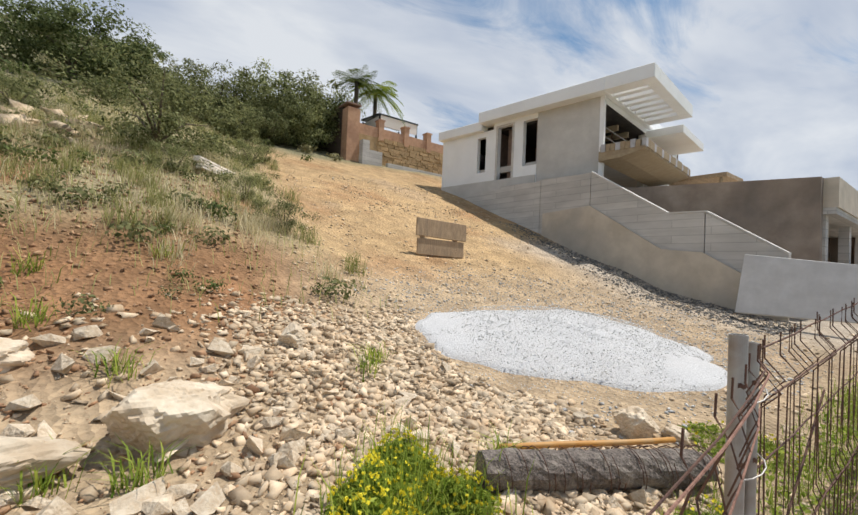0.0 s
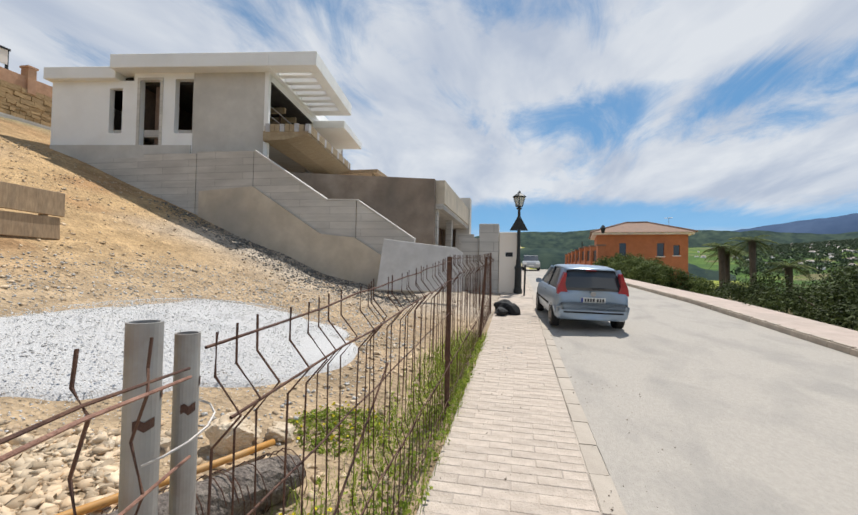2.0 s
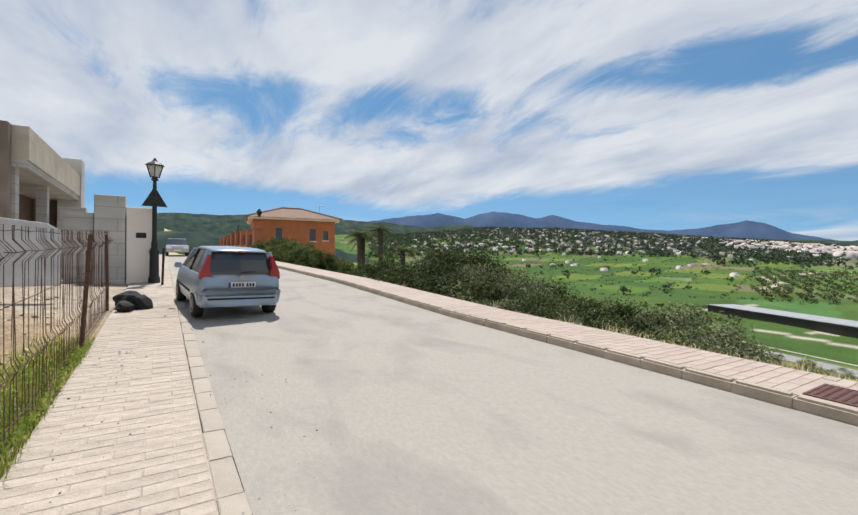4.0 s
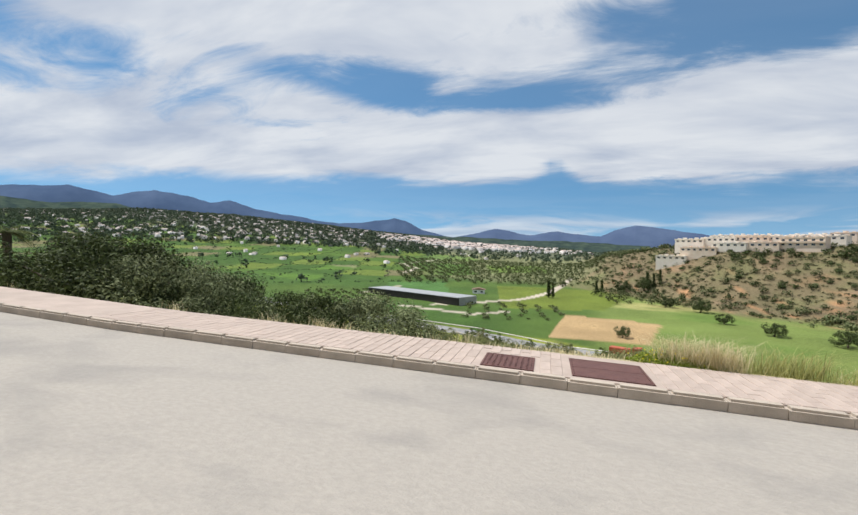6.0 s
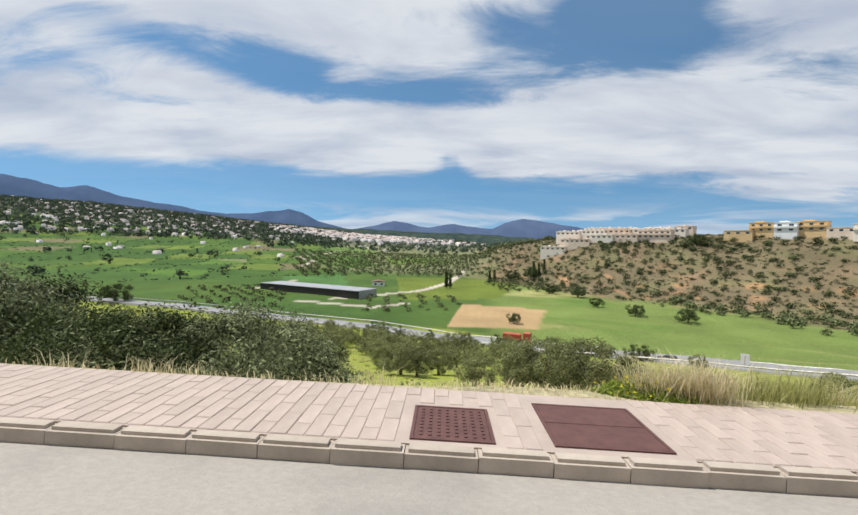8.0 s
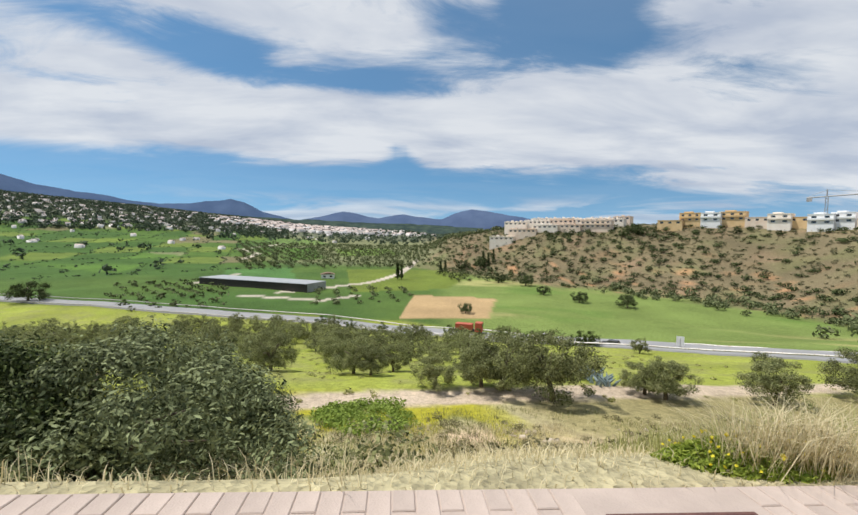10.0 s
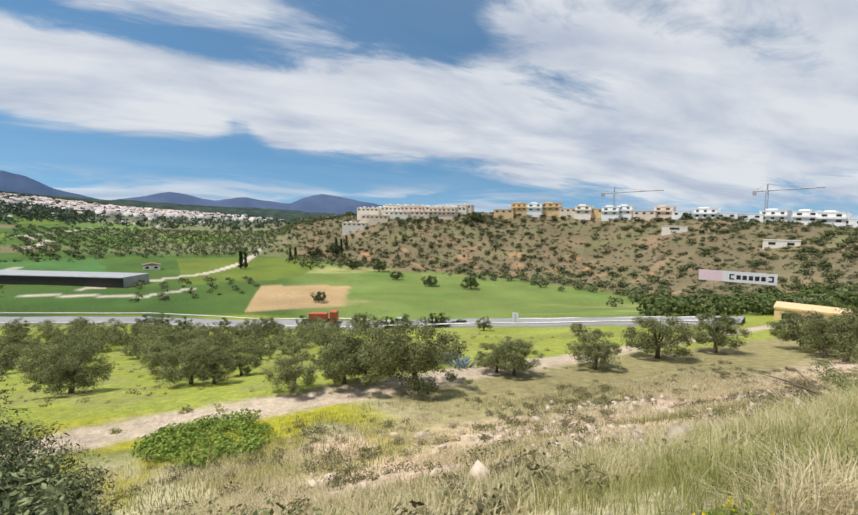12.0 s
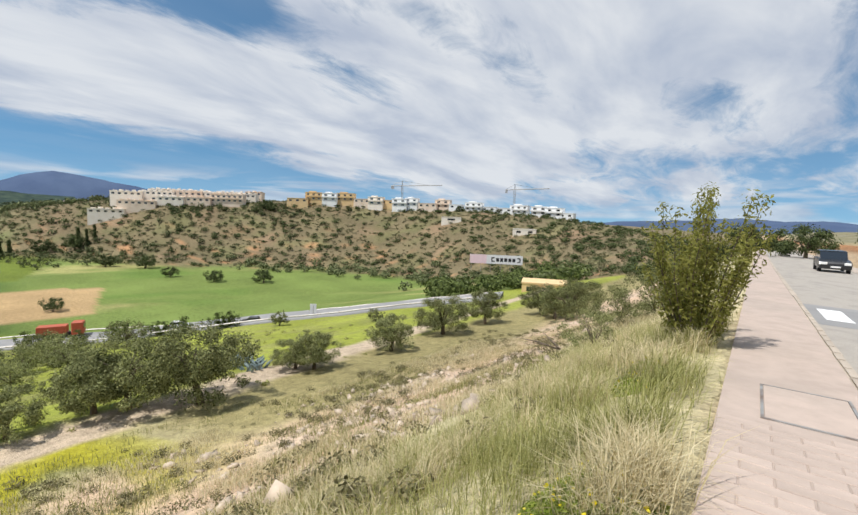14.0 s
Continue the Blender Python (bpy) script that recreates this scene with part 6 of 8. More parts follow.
def big_stones():
    """The larger stones of the rubble, each a piece of its own."""
    rng = random.Random(23)
    t = thing("rubble_stones", pose(-3.5, 2.0, z_at(-3.5, 2.0)), "loose pale limestone rubble stones by the fence", "stones")
    shapes = []
    for _ in range(12):
        bm = bmesh.new()
        for _v in range(11):
            bm.verts.new((rng.uniform(-0.55, 0.55), rng.uniform(-0.45, 0.45), rng.uniform(-0.3, 0.36)))
        hull = bmesh.ops.convex_hull(bm, input=bm.verts)
        bmesh.ops.delete(bm, geom=[v for v in bm.verts if not v.link_faces], context="VERTS")
        bmesh.ops.recalc_face_normals(bm, faces=bm.faces)
        shapes.append(mesh_of(bm, "stone", M_LIME))
    k = 0
    while k < 260:
        x, y = -1.7 - 4.6 * rng.random(), -1.6 + 6.0 * rng.random()
        if float(scree(np.array([x]), np.array([y]))[0]) < 0.4:
            continue
        s = 0.07 + 0.17 * rng.random() ** 2.8
        ob = part("stone", shapes[k % 12], M_LIME, t)
        ob.matrix_local = pose(x + 3.5, y - 2.0, z_at(x, y) - z_at(-3.5, 2.0) + s * 0.12, rng.random() * 40, rng.random() * 40, rng.random() * 360) @ Matrix.Scale(s, 4)
        k += 1
    for k in range(60):
        x, y, s = rng.uniform(-6.0, -3.3), rng.uniform(-1.7, 1.3), rng.uniform(0.11, 0.3)
        ob = part("stone", shapes[k % 12], M_LIME, t)
        ob.matrix_local = pose(x + 3.5, y - 2.0, z_at(x, y) - z_at(-3.5, 2.0) + s * 0.1, rng.random() * 40, rng.random() * 40, rng.random() * 360) @ Matrix.Scale(s, 4)


big_stones()

# ---------------------------------------------------------------- street: fence, lamp, cars
FX = -1.22                                                  # line of the fence


def wire_panel(y0, y1, name_parent, top=1.42, seed=1, near_drop=0.0):
    """A welded wire panel with a folded top; near_drop is what its near end has sunk by."""
    rng = random.Random(seed)
    n = int((y1 - y0) / 0.11)
    panel = part("mesh_panel", tube([(FX, y0, g(y0) + 0.06), (FX, y1, g(y1) + 0.06)], 0.0028, 5), M_RUST, name_parent, "rusty welded wire panel with folded bends")

    def height(y, h):
        return g(y) + 0.04 + h * (1 - near_drop * (y1 - y) / (y1 - y0))

    def fold(h):
        return 0.07 * max(0.0, 1 - abs(h - (top - 0.10)) / 0.09) + 0.03 * max(0.0, 1 - abs(h - 0.5) / 0.07)
    sway = [rng.uniform(-0.012, 0.012) for _ in range(9)]
    for i in range(n + 1):
        y = y0 + (y1 - y0) * i / n
        jit = rng.uniform(-0.012, 0.012)
        hs = [0.0, 0.25, 0.43, 0.5, 0.57, 0.8, 1.0, top - 0.19, top - 0.10, top - 0.01, top + 0.1]
        pts = [(FX + fold(h) + jit * h + sway[i % 9] * h, y + jit * h, height(y, h)) for h in hs]
        part("wire", tube([Vector(p) for p in pts], rng.uniform(0.0028, 0.0038), 5, cap=False), M_RUST, panel)
    for h in (0.1, 0.5, 1.0, top - 0.10, top + 0.06):
        pts = []
        for k in range(13):
            y = y0 + (y1 - y0) * k / 12
            pts.append((FX + fold(h) + rng.uniform(-0.006, 0.006), y, height(y, h) + rng.uniform(-0.008, 0.008)))
        part("cross_wire", tube(pts, 0.0042, 5, cap=False), M_RUST, panel)
    return panel


def fallen_panel(t):
    """What is left of the next panel: two bent rods with wire stubs, hanging towards the pavement."""
    rng = random.Random(6)
    up = [Vector(p) for p in ((-1.165, 1.95, 1.45), (-1.07, 1.66, 1.475), (-1.01, 1.3, 1.455), (-0.975, 1.0, 1.43), (-0.965, 0.6, 1.36))]
    lo = [Vector(p) for p in ((-1.17, 1.96, 1.29), (-1.10, 1.68, 1.29), (-1.05, 1.35, 1.22), (-1.02, 1.05, 1.12), (-1.0, 0.7, 0.95))]
    panel = part("bent_panel", tube(up, 0.0032, 6), M_PINKRUST, t, "bent remains of a rusty wire panel")
    part("cross_wire", tube([p + Vector((-0.012, 0.01, 0.014)) for p in up], 0.0028, 6), M_RUST, panel)
    part("cross_wire", tube(lo, 0.0032, 6), M_PINKRUST, panel)
    for q in (0.5, 0.95, 1.45, 1.9, 2.4, 2.9, 3.4):
        k = int(q)
        a, b = up[k].lerp(up[k + 1], q - k), lo[k].lerp(lo[k + 1], q - k)
        d = Vector((rng.uniform(-0.02, 0.0), rng.uniform(-0.02, 0.02), 0))
        part("wire", tube([b + Vector((-0.06, 0.02, -0.16)), b + Vector((-0.02, 0, -0.05)), b, b.lerp(a, 0.45) + Vector((-0.05, 0.02, 0)), a, a + Vector((-0.02, 0.01, 0.035)) + d, a + Vector((-0.02, 0.015, 0.085)) + d], 0.0029, 5), M_RUST, panel)


def fence():
    t = thing("wire_fence", pose(0, 0, 0), "rusty welded wire fence between the plot and pavement", "fence")
    wire_panel(2.06, 5.6, t, 1.475, 2, 0.1)
    wire_panel(5.66, 9.3, t, 1.5, 3)
    wire_panel(9.36, 12.9, t, 1.5, 4)
    fallen_panel(t)
    for y, h, lx in ((5.63, 1.62, 0.0), (9.33, 1.6, 0.12), (12.93, 1.55, -0.03)):
        part("post", tube([(FX - 0.02, y, g(y) - 0.4), (FX - 0.02 + lx, y, g(y) + h)], 0.028, 10), M_RUST, t, "rusty steel fence post")
    for dx, y, r, h in ((-0.005, 1.90, 0.031, 1.505), (0.015, 1.985, 0.024, 1.47)):
        prof = [(r, -0.5), (r, h), (r * 0.82, h), (r * 0.82, h - 0.12)]
        post = part("tube_post", lathe(prof, 24), M_TUBE, t, "grey galvanised tube post with rusty scars", smooth=False, at=pose(FX + dx, y, g(y)))
        for z, a in ((1.31, -70), (1.02, -50), (0.72, -30), (1.36, 20)):
            bm = bmesh.new()
            for k in range(5):
                c = radians(a + 16 * k)
                for dz in (0.0, 0.018):
                    bm.verts.new(((r + 0.0016) * math.cos(c), (r + 0.0016) * math.sin(c), z + dz + 0.004 * math.sin(k * 2.1)))
            bm.verts.ensure_lookup_table()
            for k in range(4):
                bm.faces.new([bm.verts[i] for i in (2 * k, 2 * k + 2, 2 * k + 3, 2 * k + 1)])
            part("weld_scar", bm, M_RUST, post, "rusty torn weld")
    for k in range(5):
        z = 0.2 + 0.27 * k
        part("tie_wire", tube([(FX + 0.02 + 0.05 * math.cos(a), 1.96 + 0.085 * math.sin(a), g(1.86) + z + 0.02 * a) for a in [i * 0.6 - 1.5 for i in range(8)]], 0.0026, 5), M_PALEWIRE, t, "pale tie wire")
    part("strut", tube([(FX - 0.03, 2.1, g(2) + 0.1), (FX - 0.05, 3.6, g(3.6) + 1.0)], 0.006, 6), M_RUST, t, "slanting rusty brace wire")
    return t


M_PINKRUST = surface("pinkish_rusty_rod", (0.34, 0.19, 0.135), (0.20, 0.10, 0.07), 25, 0.8, 0.1, bump=0.4, bump_scale=140)
M_PALEWIRE = surface("pale_wire", (0.55, 0.52, 0.48), (0.42, 0.39, 0.36), 9, 0.6, 0.3)
fence()


def yellow_pipe():
    a, b = Vector((-3.1, 2.65)), Vector((-2.42, 4.3))
    pts = [(a.x + (b.x - a.x) * q, a.y + (b.y - a.y) * q + 0.02 * math.sin(q * 6), z_at(a.x + (b.x - a.x) * q, a.y + (b.y - a.y) * q) + 0.08) for q in [i / 12 for i in range(13)]]
    return tagged(part("conduit_pipe", tube(pts, 0.026, 10), surface("orange_conduit", (0.52, 0.26, 0.06), (0.43, 0.2, 0.04), 8, 0.6, stain=(0.4, 0.28, 0.15), stain_scale=4), smooth=True), "orange plastic conduit lying on the rubble", "pipe")


yellow_pipe()


def netting_roll():
    rng = np.random.default_rng(8)
    a, b = np.array((-2.85, 2.2)), np.array((-2.0, 3.9))
    bm = bmesh.new()
    rows_ = []
    for i in range(30):
        q = i / 29
        c = a + (b - a) * q
        z = z_at(c[0], c[1]) + 0.13
        d = (b - a) / np.linalg.norm(b - a)
        ring = []
        for k in range(20):
            an = 2 * math.pi * k / 20
            r = 0.14 * (1 + 0.05 * rng.normal()) * (1 - 0.25 * max(0, q * 10 - 9))
            ring.append(bm.verts.new((c[0] - d[1] * math.cos(an) * r, c[1] + d[0] * math.cos(an) * r, z + math.sin(an) * r)))
        rows_.append(ring)
    for p, q in zip(rows_, rows_[1:]):
        for k in range(20):
            bm.faces.new((p[k], q[k], q[(k + 1) % 20], p[(k + 1) % 20]))
    bm.faces.new(rows_[0])
    bm.faces.new(rows_[-1][::-1])
    t = thing("netting_roll", Matrix(), "rolled-up dark wire netting behind the fence", "netting roll")
    part("roll", bm, surface("dark_netting", (0.22, 0.18, 0.15), (0.08, 0.065, 0.055), 45, 0.9, bump=0.9, bump_scale=60, stain=(0.36, 0.31, 0.25), stain_scale=7), t)
    for q in np.linspace(0.04, 0.96, 26):
        c = a + (b - a) * q
        z = z_at(c[0], c[1]) + 0.13
        w0 = rng.random() * 6
        pts = [(c[0] - d[1] * math.cos(w0 + k * 0.55) * 0.165 + d[0] * 0.01 * k, c[1] + d[0] * math.cos(w0 + k * 0.55) * 0.165 + d[1] * 0.01 * k, z + math.sin(w0 + k * 0.55) * 0.165) for k in range(9)]
        part("wire", tube(pts, 0.004, 4), M_RUST, t)
    return t


netting_roll()


def street_lamp():
    x, y = -0.5, 18.4
    t = thing("street_lamp", pose(x, y, g(y) - 0.02), "dark cast-iron street lamp with a glazed lantern", "street lamp")
    part("base", lathe([(0.17, 0), (0.17, 0.18), (0.14, 0.22), (0.13, 0.95), (0.15, 1.0), (0.15, 1.06), (0.10, 1.16)], 16), M_IRON, t)
    part("column", lathe([(0.085, 1.16), (0.095, 1.3), (0.07, 1.45), (0.065, 2.9), (0.09, 2.96), (0.06, 3.04), (0.05, 3.36), (0.11, 3.40), (0.10, 3.44), (0.04, 3.48)], 14), M_IRON, t, smooth=False)
    part("lantern", lantern_frame(), M_IRON, t, "four-sided glazed lantern")
    part("cap", lathe([(0.27, 3.87), (0.275, 3.89), (0.17, 3.97), (0.09, 4.01), (0.05, 4.07), (0.02, 4.13)], 8), M_IRON, t)
    part("glass", lathe([(0.11, 3.51), (0.215, 3.86)], 4), glass_material("lantern_glass", (0.55, 0.55, 0.52), 0.15), t, "pale frosted glass")
    bm = bmesh.new()
    v = [bm.verts.new(p) for p in ((-0.36, -0.10, 2.52), (0.36, -0.10, 2.52), (0.0, -0.10, 3.18))]
    w = [bm.verts.new((p.co.x, -0.075, p.co.z)) for p in v]
    bm.faces.new(v), bm.faces.new(w[::-1])
    for i in range(3):
        bm.faces.new((v[i], w[i], w[(i + 1) % 3], v[(i + 1) % 3]))
    bmesh.ops.recalc_face_normals(bm, faces=bm.faces)
    part("warning_sign", bm, M_IRON, t, "dark back of a triangular road sign")
    return t


def lantern_frame():
    bm = bmesh.new()
    for k in range(4):
        a = math.pi / 2 * k
        b_ = a + math.pi / 2
        tube([(0.12 * math.cos(a), 0.12 * math.sin(a), 3.48), (0.23 * math.cos(a), 0.23 * math.sin(a), 3.88)], 0.016, 5, bm)
        tube([(0.23 * math.cos(a), 0.23 * math.sin(a), 3.87), (0.23 * math.cos(b_), 0.23 * math.sin(b_), 3.87)], 0.016, 5, bm)
        tube([(0.12 * math.cos(a), 0.12 * math.sin(a), 3.49), (0.12 * math.cos(b_), 0.12 * math.sin(b_), 3.49)], 0.014, 5, bm)
    return bm


street_lamp()
tagged(part("post", tube([(-0.27, 17.6, g(17.6) - 0.1), (-0.24, 17.6, g(17.6) + 1.15)], 0.035, 8), M_IRON), "thin dark post at the pavement edge", "post")


def loft(stations, mirror=True):
    """A skin over rings: each station is (y, [(x, z), ...]) for the half on one side, from floor to crown."""
    bm = bmesh.new()
    rings = []
    for y, half in stations:
        pts = [(x, z) for x, z in half] + [(-x, z) for x, z in half[::-1]]
        rings.append([bm.verts.new((x, y, z)) for x, z in pts])
    n = len(rings[0])
    for a, b in zip(rings, rings[1:]):
        for k in range(n):
            bm.faces.new((a[k], b[k], b[(k + 1) % n], a[(k + 1) % n]))
    bm.faces.new(rings[0])
    bm.faces.new(rings[-1][::-1])
    bmesh.ops.recalc_face_normals(bm, faces=bm.faces)
    return bm


M_CARBLUE = surface("pale_blue_metallic_paint", (0.30, 0.38, 0.47), (0.275, 0.35, 0.44), 2, 0.28, 0.35, spec=0.6, stain=(0.33, 0.37, 0.41), stain_scale=1.5, stain_amount=0.3)
M_LENS = surface("red_lamp_lens", (0.35, 0.012, 0.02), (0.28, 0.01, 0.016), 6, 0.15, spec=0.7)
M_PLATE = surface("white_plate", (0.7, 0.7, 0.66), (0.66, 0.66, 0.62), 9, 0.5)
M_EU = surface("blue_plate_band", (0.03, 0.06, 0.3), (0.025, 0.05, 0.26), 9, 0.5)


def hatchback():
    t = thing("hatchback_car", pose(1.04, 10.78, float(road_z(1.04, 10.78)) + 0.005, 2.6, 0.9, 4.5) @ Matrix.Diagonal((0.93, 0.97, 0.93, 1)), "pale blue five-door hatchback parked at the kerb", "car")

    def ring(w, zs, zb, crown):
        return [(0, zs), (w * 0.86, zs), (w * 0.95, zs + 0.07), (w, zs + 0.30), (w * 0.995, (zs + zb) * 0.5 + 0.12), (w * 0.965, zb - 0.03), (w * 0.9, zb), (0, zb + crown)]
    body = loft([(0.0, ring(0.74, 0.36, 0.84, 0.0)), (0.05, ring(0.79, 0.31, 0.92, 0.005)), (0.16, ring(0.825, 0.28, 0.96, 0.01)), (0.5, ring(0.84, 0.22, 0.97, 0.01)), (1.2, ring(0.845, 0.21, 0.965, 0.01)),
                 (2.2, ring(0.845, 0.21, 0.955, 0.01)), (2.75, ring(0.84, 0.21, 0.95, 0.03)), (3.3, ring(0.82, 0.22, 0.86, 0.06)), (3.7, ring(0.78, 0.25, 0.74, 0.05)), (3.88, ring(0.68, 0.3, 0.62, 0.03)), (3.93, ring(0.6, 0.36, 0.52, 0.0))])
    part("body", body, M_CARBLUE, t, smooth=True)

    def cab(w0, z0, w1, z1):
        return [(0, z0), (w0, z0), (w0 * 0.985 + w1 * 0.015, z0 + 0.05), (w1 * 1.06, z1 - 0.07), (w1, z1 - 0.02), (w1 * 0.85, z1), (0, z1 + 0.015)]
    glassy = loft([(0.10, cab(0.70, 0.93, 0.66, 1.0)), (0.20, cab(0.74, 0.95, 0.60, 1.25)), (0.32, cab(0.765, 0.95, 0.575, 1.43)), (0.8, cab(0.775, 0.95, 0.585, 1.462)), (1.5, cab(0.775, 0.945, 0.585, 1.465)), (2.1, cab(0.77, 0.94, 0.575, 1.43)), (2.5, cab(0.755, 0.94, 0.56, 1.22)), (2.9, cab(0.73, 0.93, 0.6, 0.985))])
    part("glasshouse", glassy, M_PANE, t, "dark tinted windows", smooth=False)
    roof = loft([(0.24, [(0, 1.425), (0.5, 1.415), (0.585, 1.395), (0.5, 1.43), (0, 1.45)]), (0.34, [(0, 1.43), (0.5, 1.43), (0.6, 1.41), (0.52, 1.465), (0, 1.485)]), (0.9, [(0, 1.44), (0.5, 1.44), (0.615, 1.43), (0.53, 1.49), (0, 1.512)]), (1.6, [(0, 1.44), (0.5, 1.44), (0.61, 1.43), (0.53, 1.49), (0, 1.51)]), (2.12, [(0, 1.40), (0.5, 1.40), (0.59, 1.39), (0.52, 1.445), (0, 1.465)])])
    part("roof", roof, M_CARBLUE, t, smooth=True)
    for sx in (-1, 1):
        for pts, r in (([(0.72 * sx, 0.2, 0.96), (0.605 * sx, 0.33, 1.42)], 0.075), ([(0.785 * sx, 1.35, 0.95), (0.615 * sx, 1.4, 1.43)], 0.022), ([(0.75 * sx, 2.78, 0.96), (0.595 * sx, 2.1, 1.42)], 0.03)):
            part("pillar", tube(pts, r, 8), M_CARBLUE if r > 0.03 or r == 0.03 else M_BLACK, t)
        lens = prism([(0.50, 0.80), (0.80, 0.86), (0.785, 1.0), (0.70, 1.2), (0.635, 1.36), (0.585, 1.34), (0.62, 1.1), (0.59, 0.98)], 0.0, 0.2)
        part("tail_light", lens, M_LENS, t, "tall red tail light", at=Matrix.Translation((0, 0.04, 0.0)) @ Matrix.Diagonal((sx, 1, 1, 1)))
        part("wing_mirror", loft([(0, [(0, 0), (0.06, 0.0), (0.09, 0.06), (0.06, 0.12), (0, 0.13)]), (0.1, [(0, 0.02), (0.04, 0.02), (0.06, 0.06), (0.04, 0.1), (0, 0.11)])]), M_CARBLUE, t, "dark door mirror", at=pose(0.92 * sx, 2.3, 0.93))
        for yy in (0.62, 3.1):
            wheel(t, 0.745 * sx, yy, 0.295, 0.19)
        part("door_handle", block(min(0.835 * sx, 0.86 * sx), max(0.835 * sx, 0.86 * sx), 1.45, 1.65, 0.83, 0.86, 0.005), M_CARBLUE, t)
        part("side_strip", block(min(0.84 * sx, 0.856 * sx), max(0.84 * sx, 0.856 * sx), 0.95, 2.75, 0.5, 0.55, 0.004), M_BLACK, t, "dark side moulding")
    part("rear_bumper", loft([(-0.075, ring(0.70, 0.38, 0.54, 0.0)), (-0.05, ring(0.79, 0.31, 0.585, 0.0)), (0.06, ring(0.835, 0.27, 0.60, 0.0)), (0.25, ring(0.852, 0.25, 0.60, 0.0))]), M_CARBLUE, t, smooth=True)
    part("bumper_strip", block(-0.66, 0.66, -0.088, -0.06, 0.44, 0.475, 0.004), M_BLACK, t, "dark bumper insert")
    part("tailgate_line", block(-0.56, 0.56, -0.012, 0.02, 0.615, 0.63), M_BLACK, t, "shut line of the tailgate")
    plate = part("number_plate", block(-0.27, 0.27, -0.03, 0.004, 0.68, 0.80, 0.004), M_PLATE, t, "white number plate")
    part("plate_band", block(-0.268, -0.225, -0.036, -0.031, 0.685, 0.795), M_EU, plate, "blue band")
    bm = bmesh.new()
    for k in range(7):
        x0 = -0.19 + 0.06 * k + (0.03 if k > 3 else 0)
        block(x0, x0 + 0.038, -0.036, -0.031, 0.705, 0.775, 0, bm)
    part("plate_marks", bm, M_INK, plate, "dark bars of plate marks")
    part("badge", lathe([(0.06, 0), (0.06, 0.012), (0.02, 0.016)], 14), M_TUBE, t, "oval chrome badge", at=pose(0, -0.012, 0.88, 90, 0, 0))
    part("rear_wiper", tube([(0.0, 0.06, 0.985), (0.28, 0.08, 1.01)], 0.01, 5), M_BLACK, t)
    part("high_brake_light", block(-0.12, 0.12, 0.235, 0.26, 1.40, 1.42), M_LENS, t, "red high brake light")
    part("aerial", tube([(0, 1.9, 1.48), (0, 1.6, 1.72)], 0.006, 5), M_BLACK, t)
    part("headrest", block(-0.15, 0.15, 1.0, 1.1, 1.05, 1.25, 0.03), M_DARK, t)
    return t


hatchback()
simple_car(0.85, 47.0, float(road_z(0.85, 47)), 180, surface("silver_car_paint", (0.45, 0.46, 0.47), (0.42, 0.43, 0.44), 2, 0.3, 0.4, spec=0.6), "silver car coming over the rise of the street")


def rubbish():
    rng = random.Random(3)
    for x, y, s in ((-0.86, 13.05, 0.32), (-0.6, 12.8, 0.24), (-0.95, 12.55, 0.2)):
        ob = part("rubbish_bag", rock_mesh(rng, s, s, s * 0.7, 3, 0.35, M_BLACK, "rubbish_bag"), M_BLACK)
        ob.matrix_world = pose(x, y, g(y) + s * 0.5)
        tagged(ob, "crumpled black plastic rubbish bag on the pavement", "rubbish bag", "rubbish bags")


rubbish()


def hatch(name, x0, x1, y0, y1, mat, label, ribs):
    """An iron service cover in its frame, with a pattern of studs."""
    zt = WALK_RZ((x0 + x1) / 2, (y0 + y1) / 2)
    t = thing(name, pose((x0 + x1) / 2, (y0 + y1) / 2, float(zt) + 0.001, 1.72, 0.57, 0), label, "manhole cover", "service covers")
    w, d = (x1 - x0) / 2, (y1 - y0) / 2
    part("frame", wall_frame_flat(w, d), mat if ribs else M_TUBE, t)
    if ribs == 2:
        for sx in (-1, 1):
            part("leaf", block(min(sx * 0.006, sx * (w - 0.03)), max(sx * 0.006, sx * (w - 0.03)), -d + 0.03, d - 0.03, -0.02, 0.011, 0.003), mat, t)
    else:
        lid = part("lid", block(-w + 0.03, w - 0.03, -d + 0.03, d - 0.03, -0.02, 0.01, 0.003), mat, t)
        if ribs == 1:
            bm = bmesh.new()
            n, m = 9, 8
            for i in range(n):
                for j in range(m):
                    cx, cy = -w + 0.08 + (2 * w - 0.16) * i / (n - 1), -d + 0.08 + (2 * d - 0.16) * j / (m - 1)
                    block(cx - 0.02, cx + 0.02, cy - 0.012, cy + 0.012, 0.0105, 0.017, 0, bm)
            tagged(part("studs", bm, mat, lid), "raised studs", kind="stuff")
    return t


def wall_frame_flat(w, d):
    bm = bmesh.new()
    for x0, x1, y0, y1 in ((-w, w, -d, -d + 0.026), (-w, w, d - 0.026, d), (-w, -w + 0.026, -d + 0.027, d - 0.027), (w - 0.026, w, -d + 0.027, d - 0.027)):
        block(x0, x1, y0, y1, -0.02, 0.012, 0, bm)
    return bm


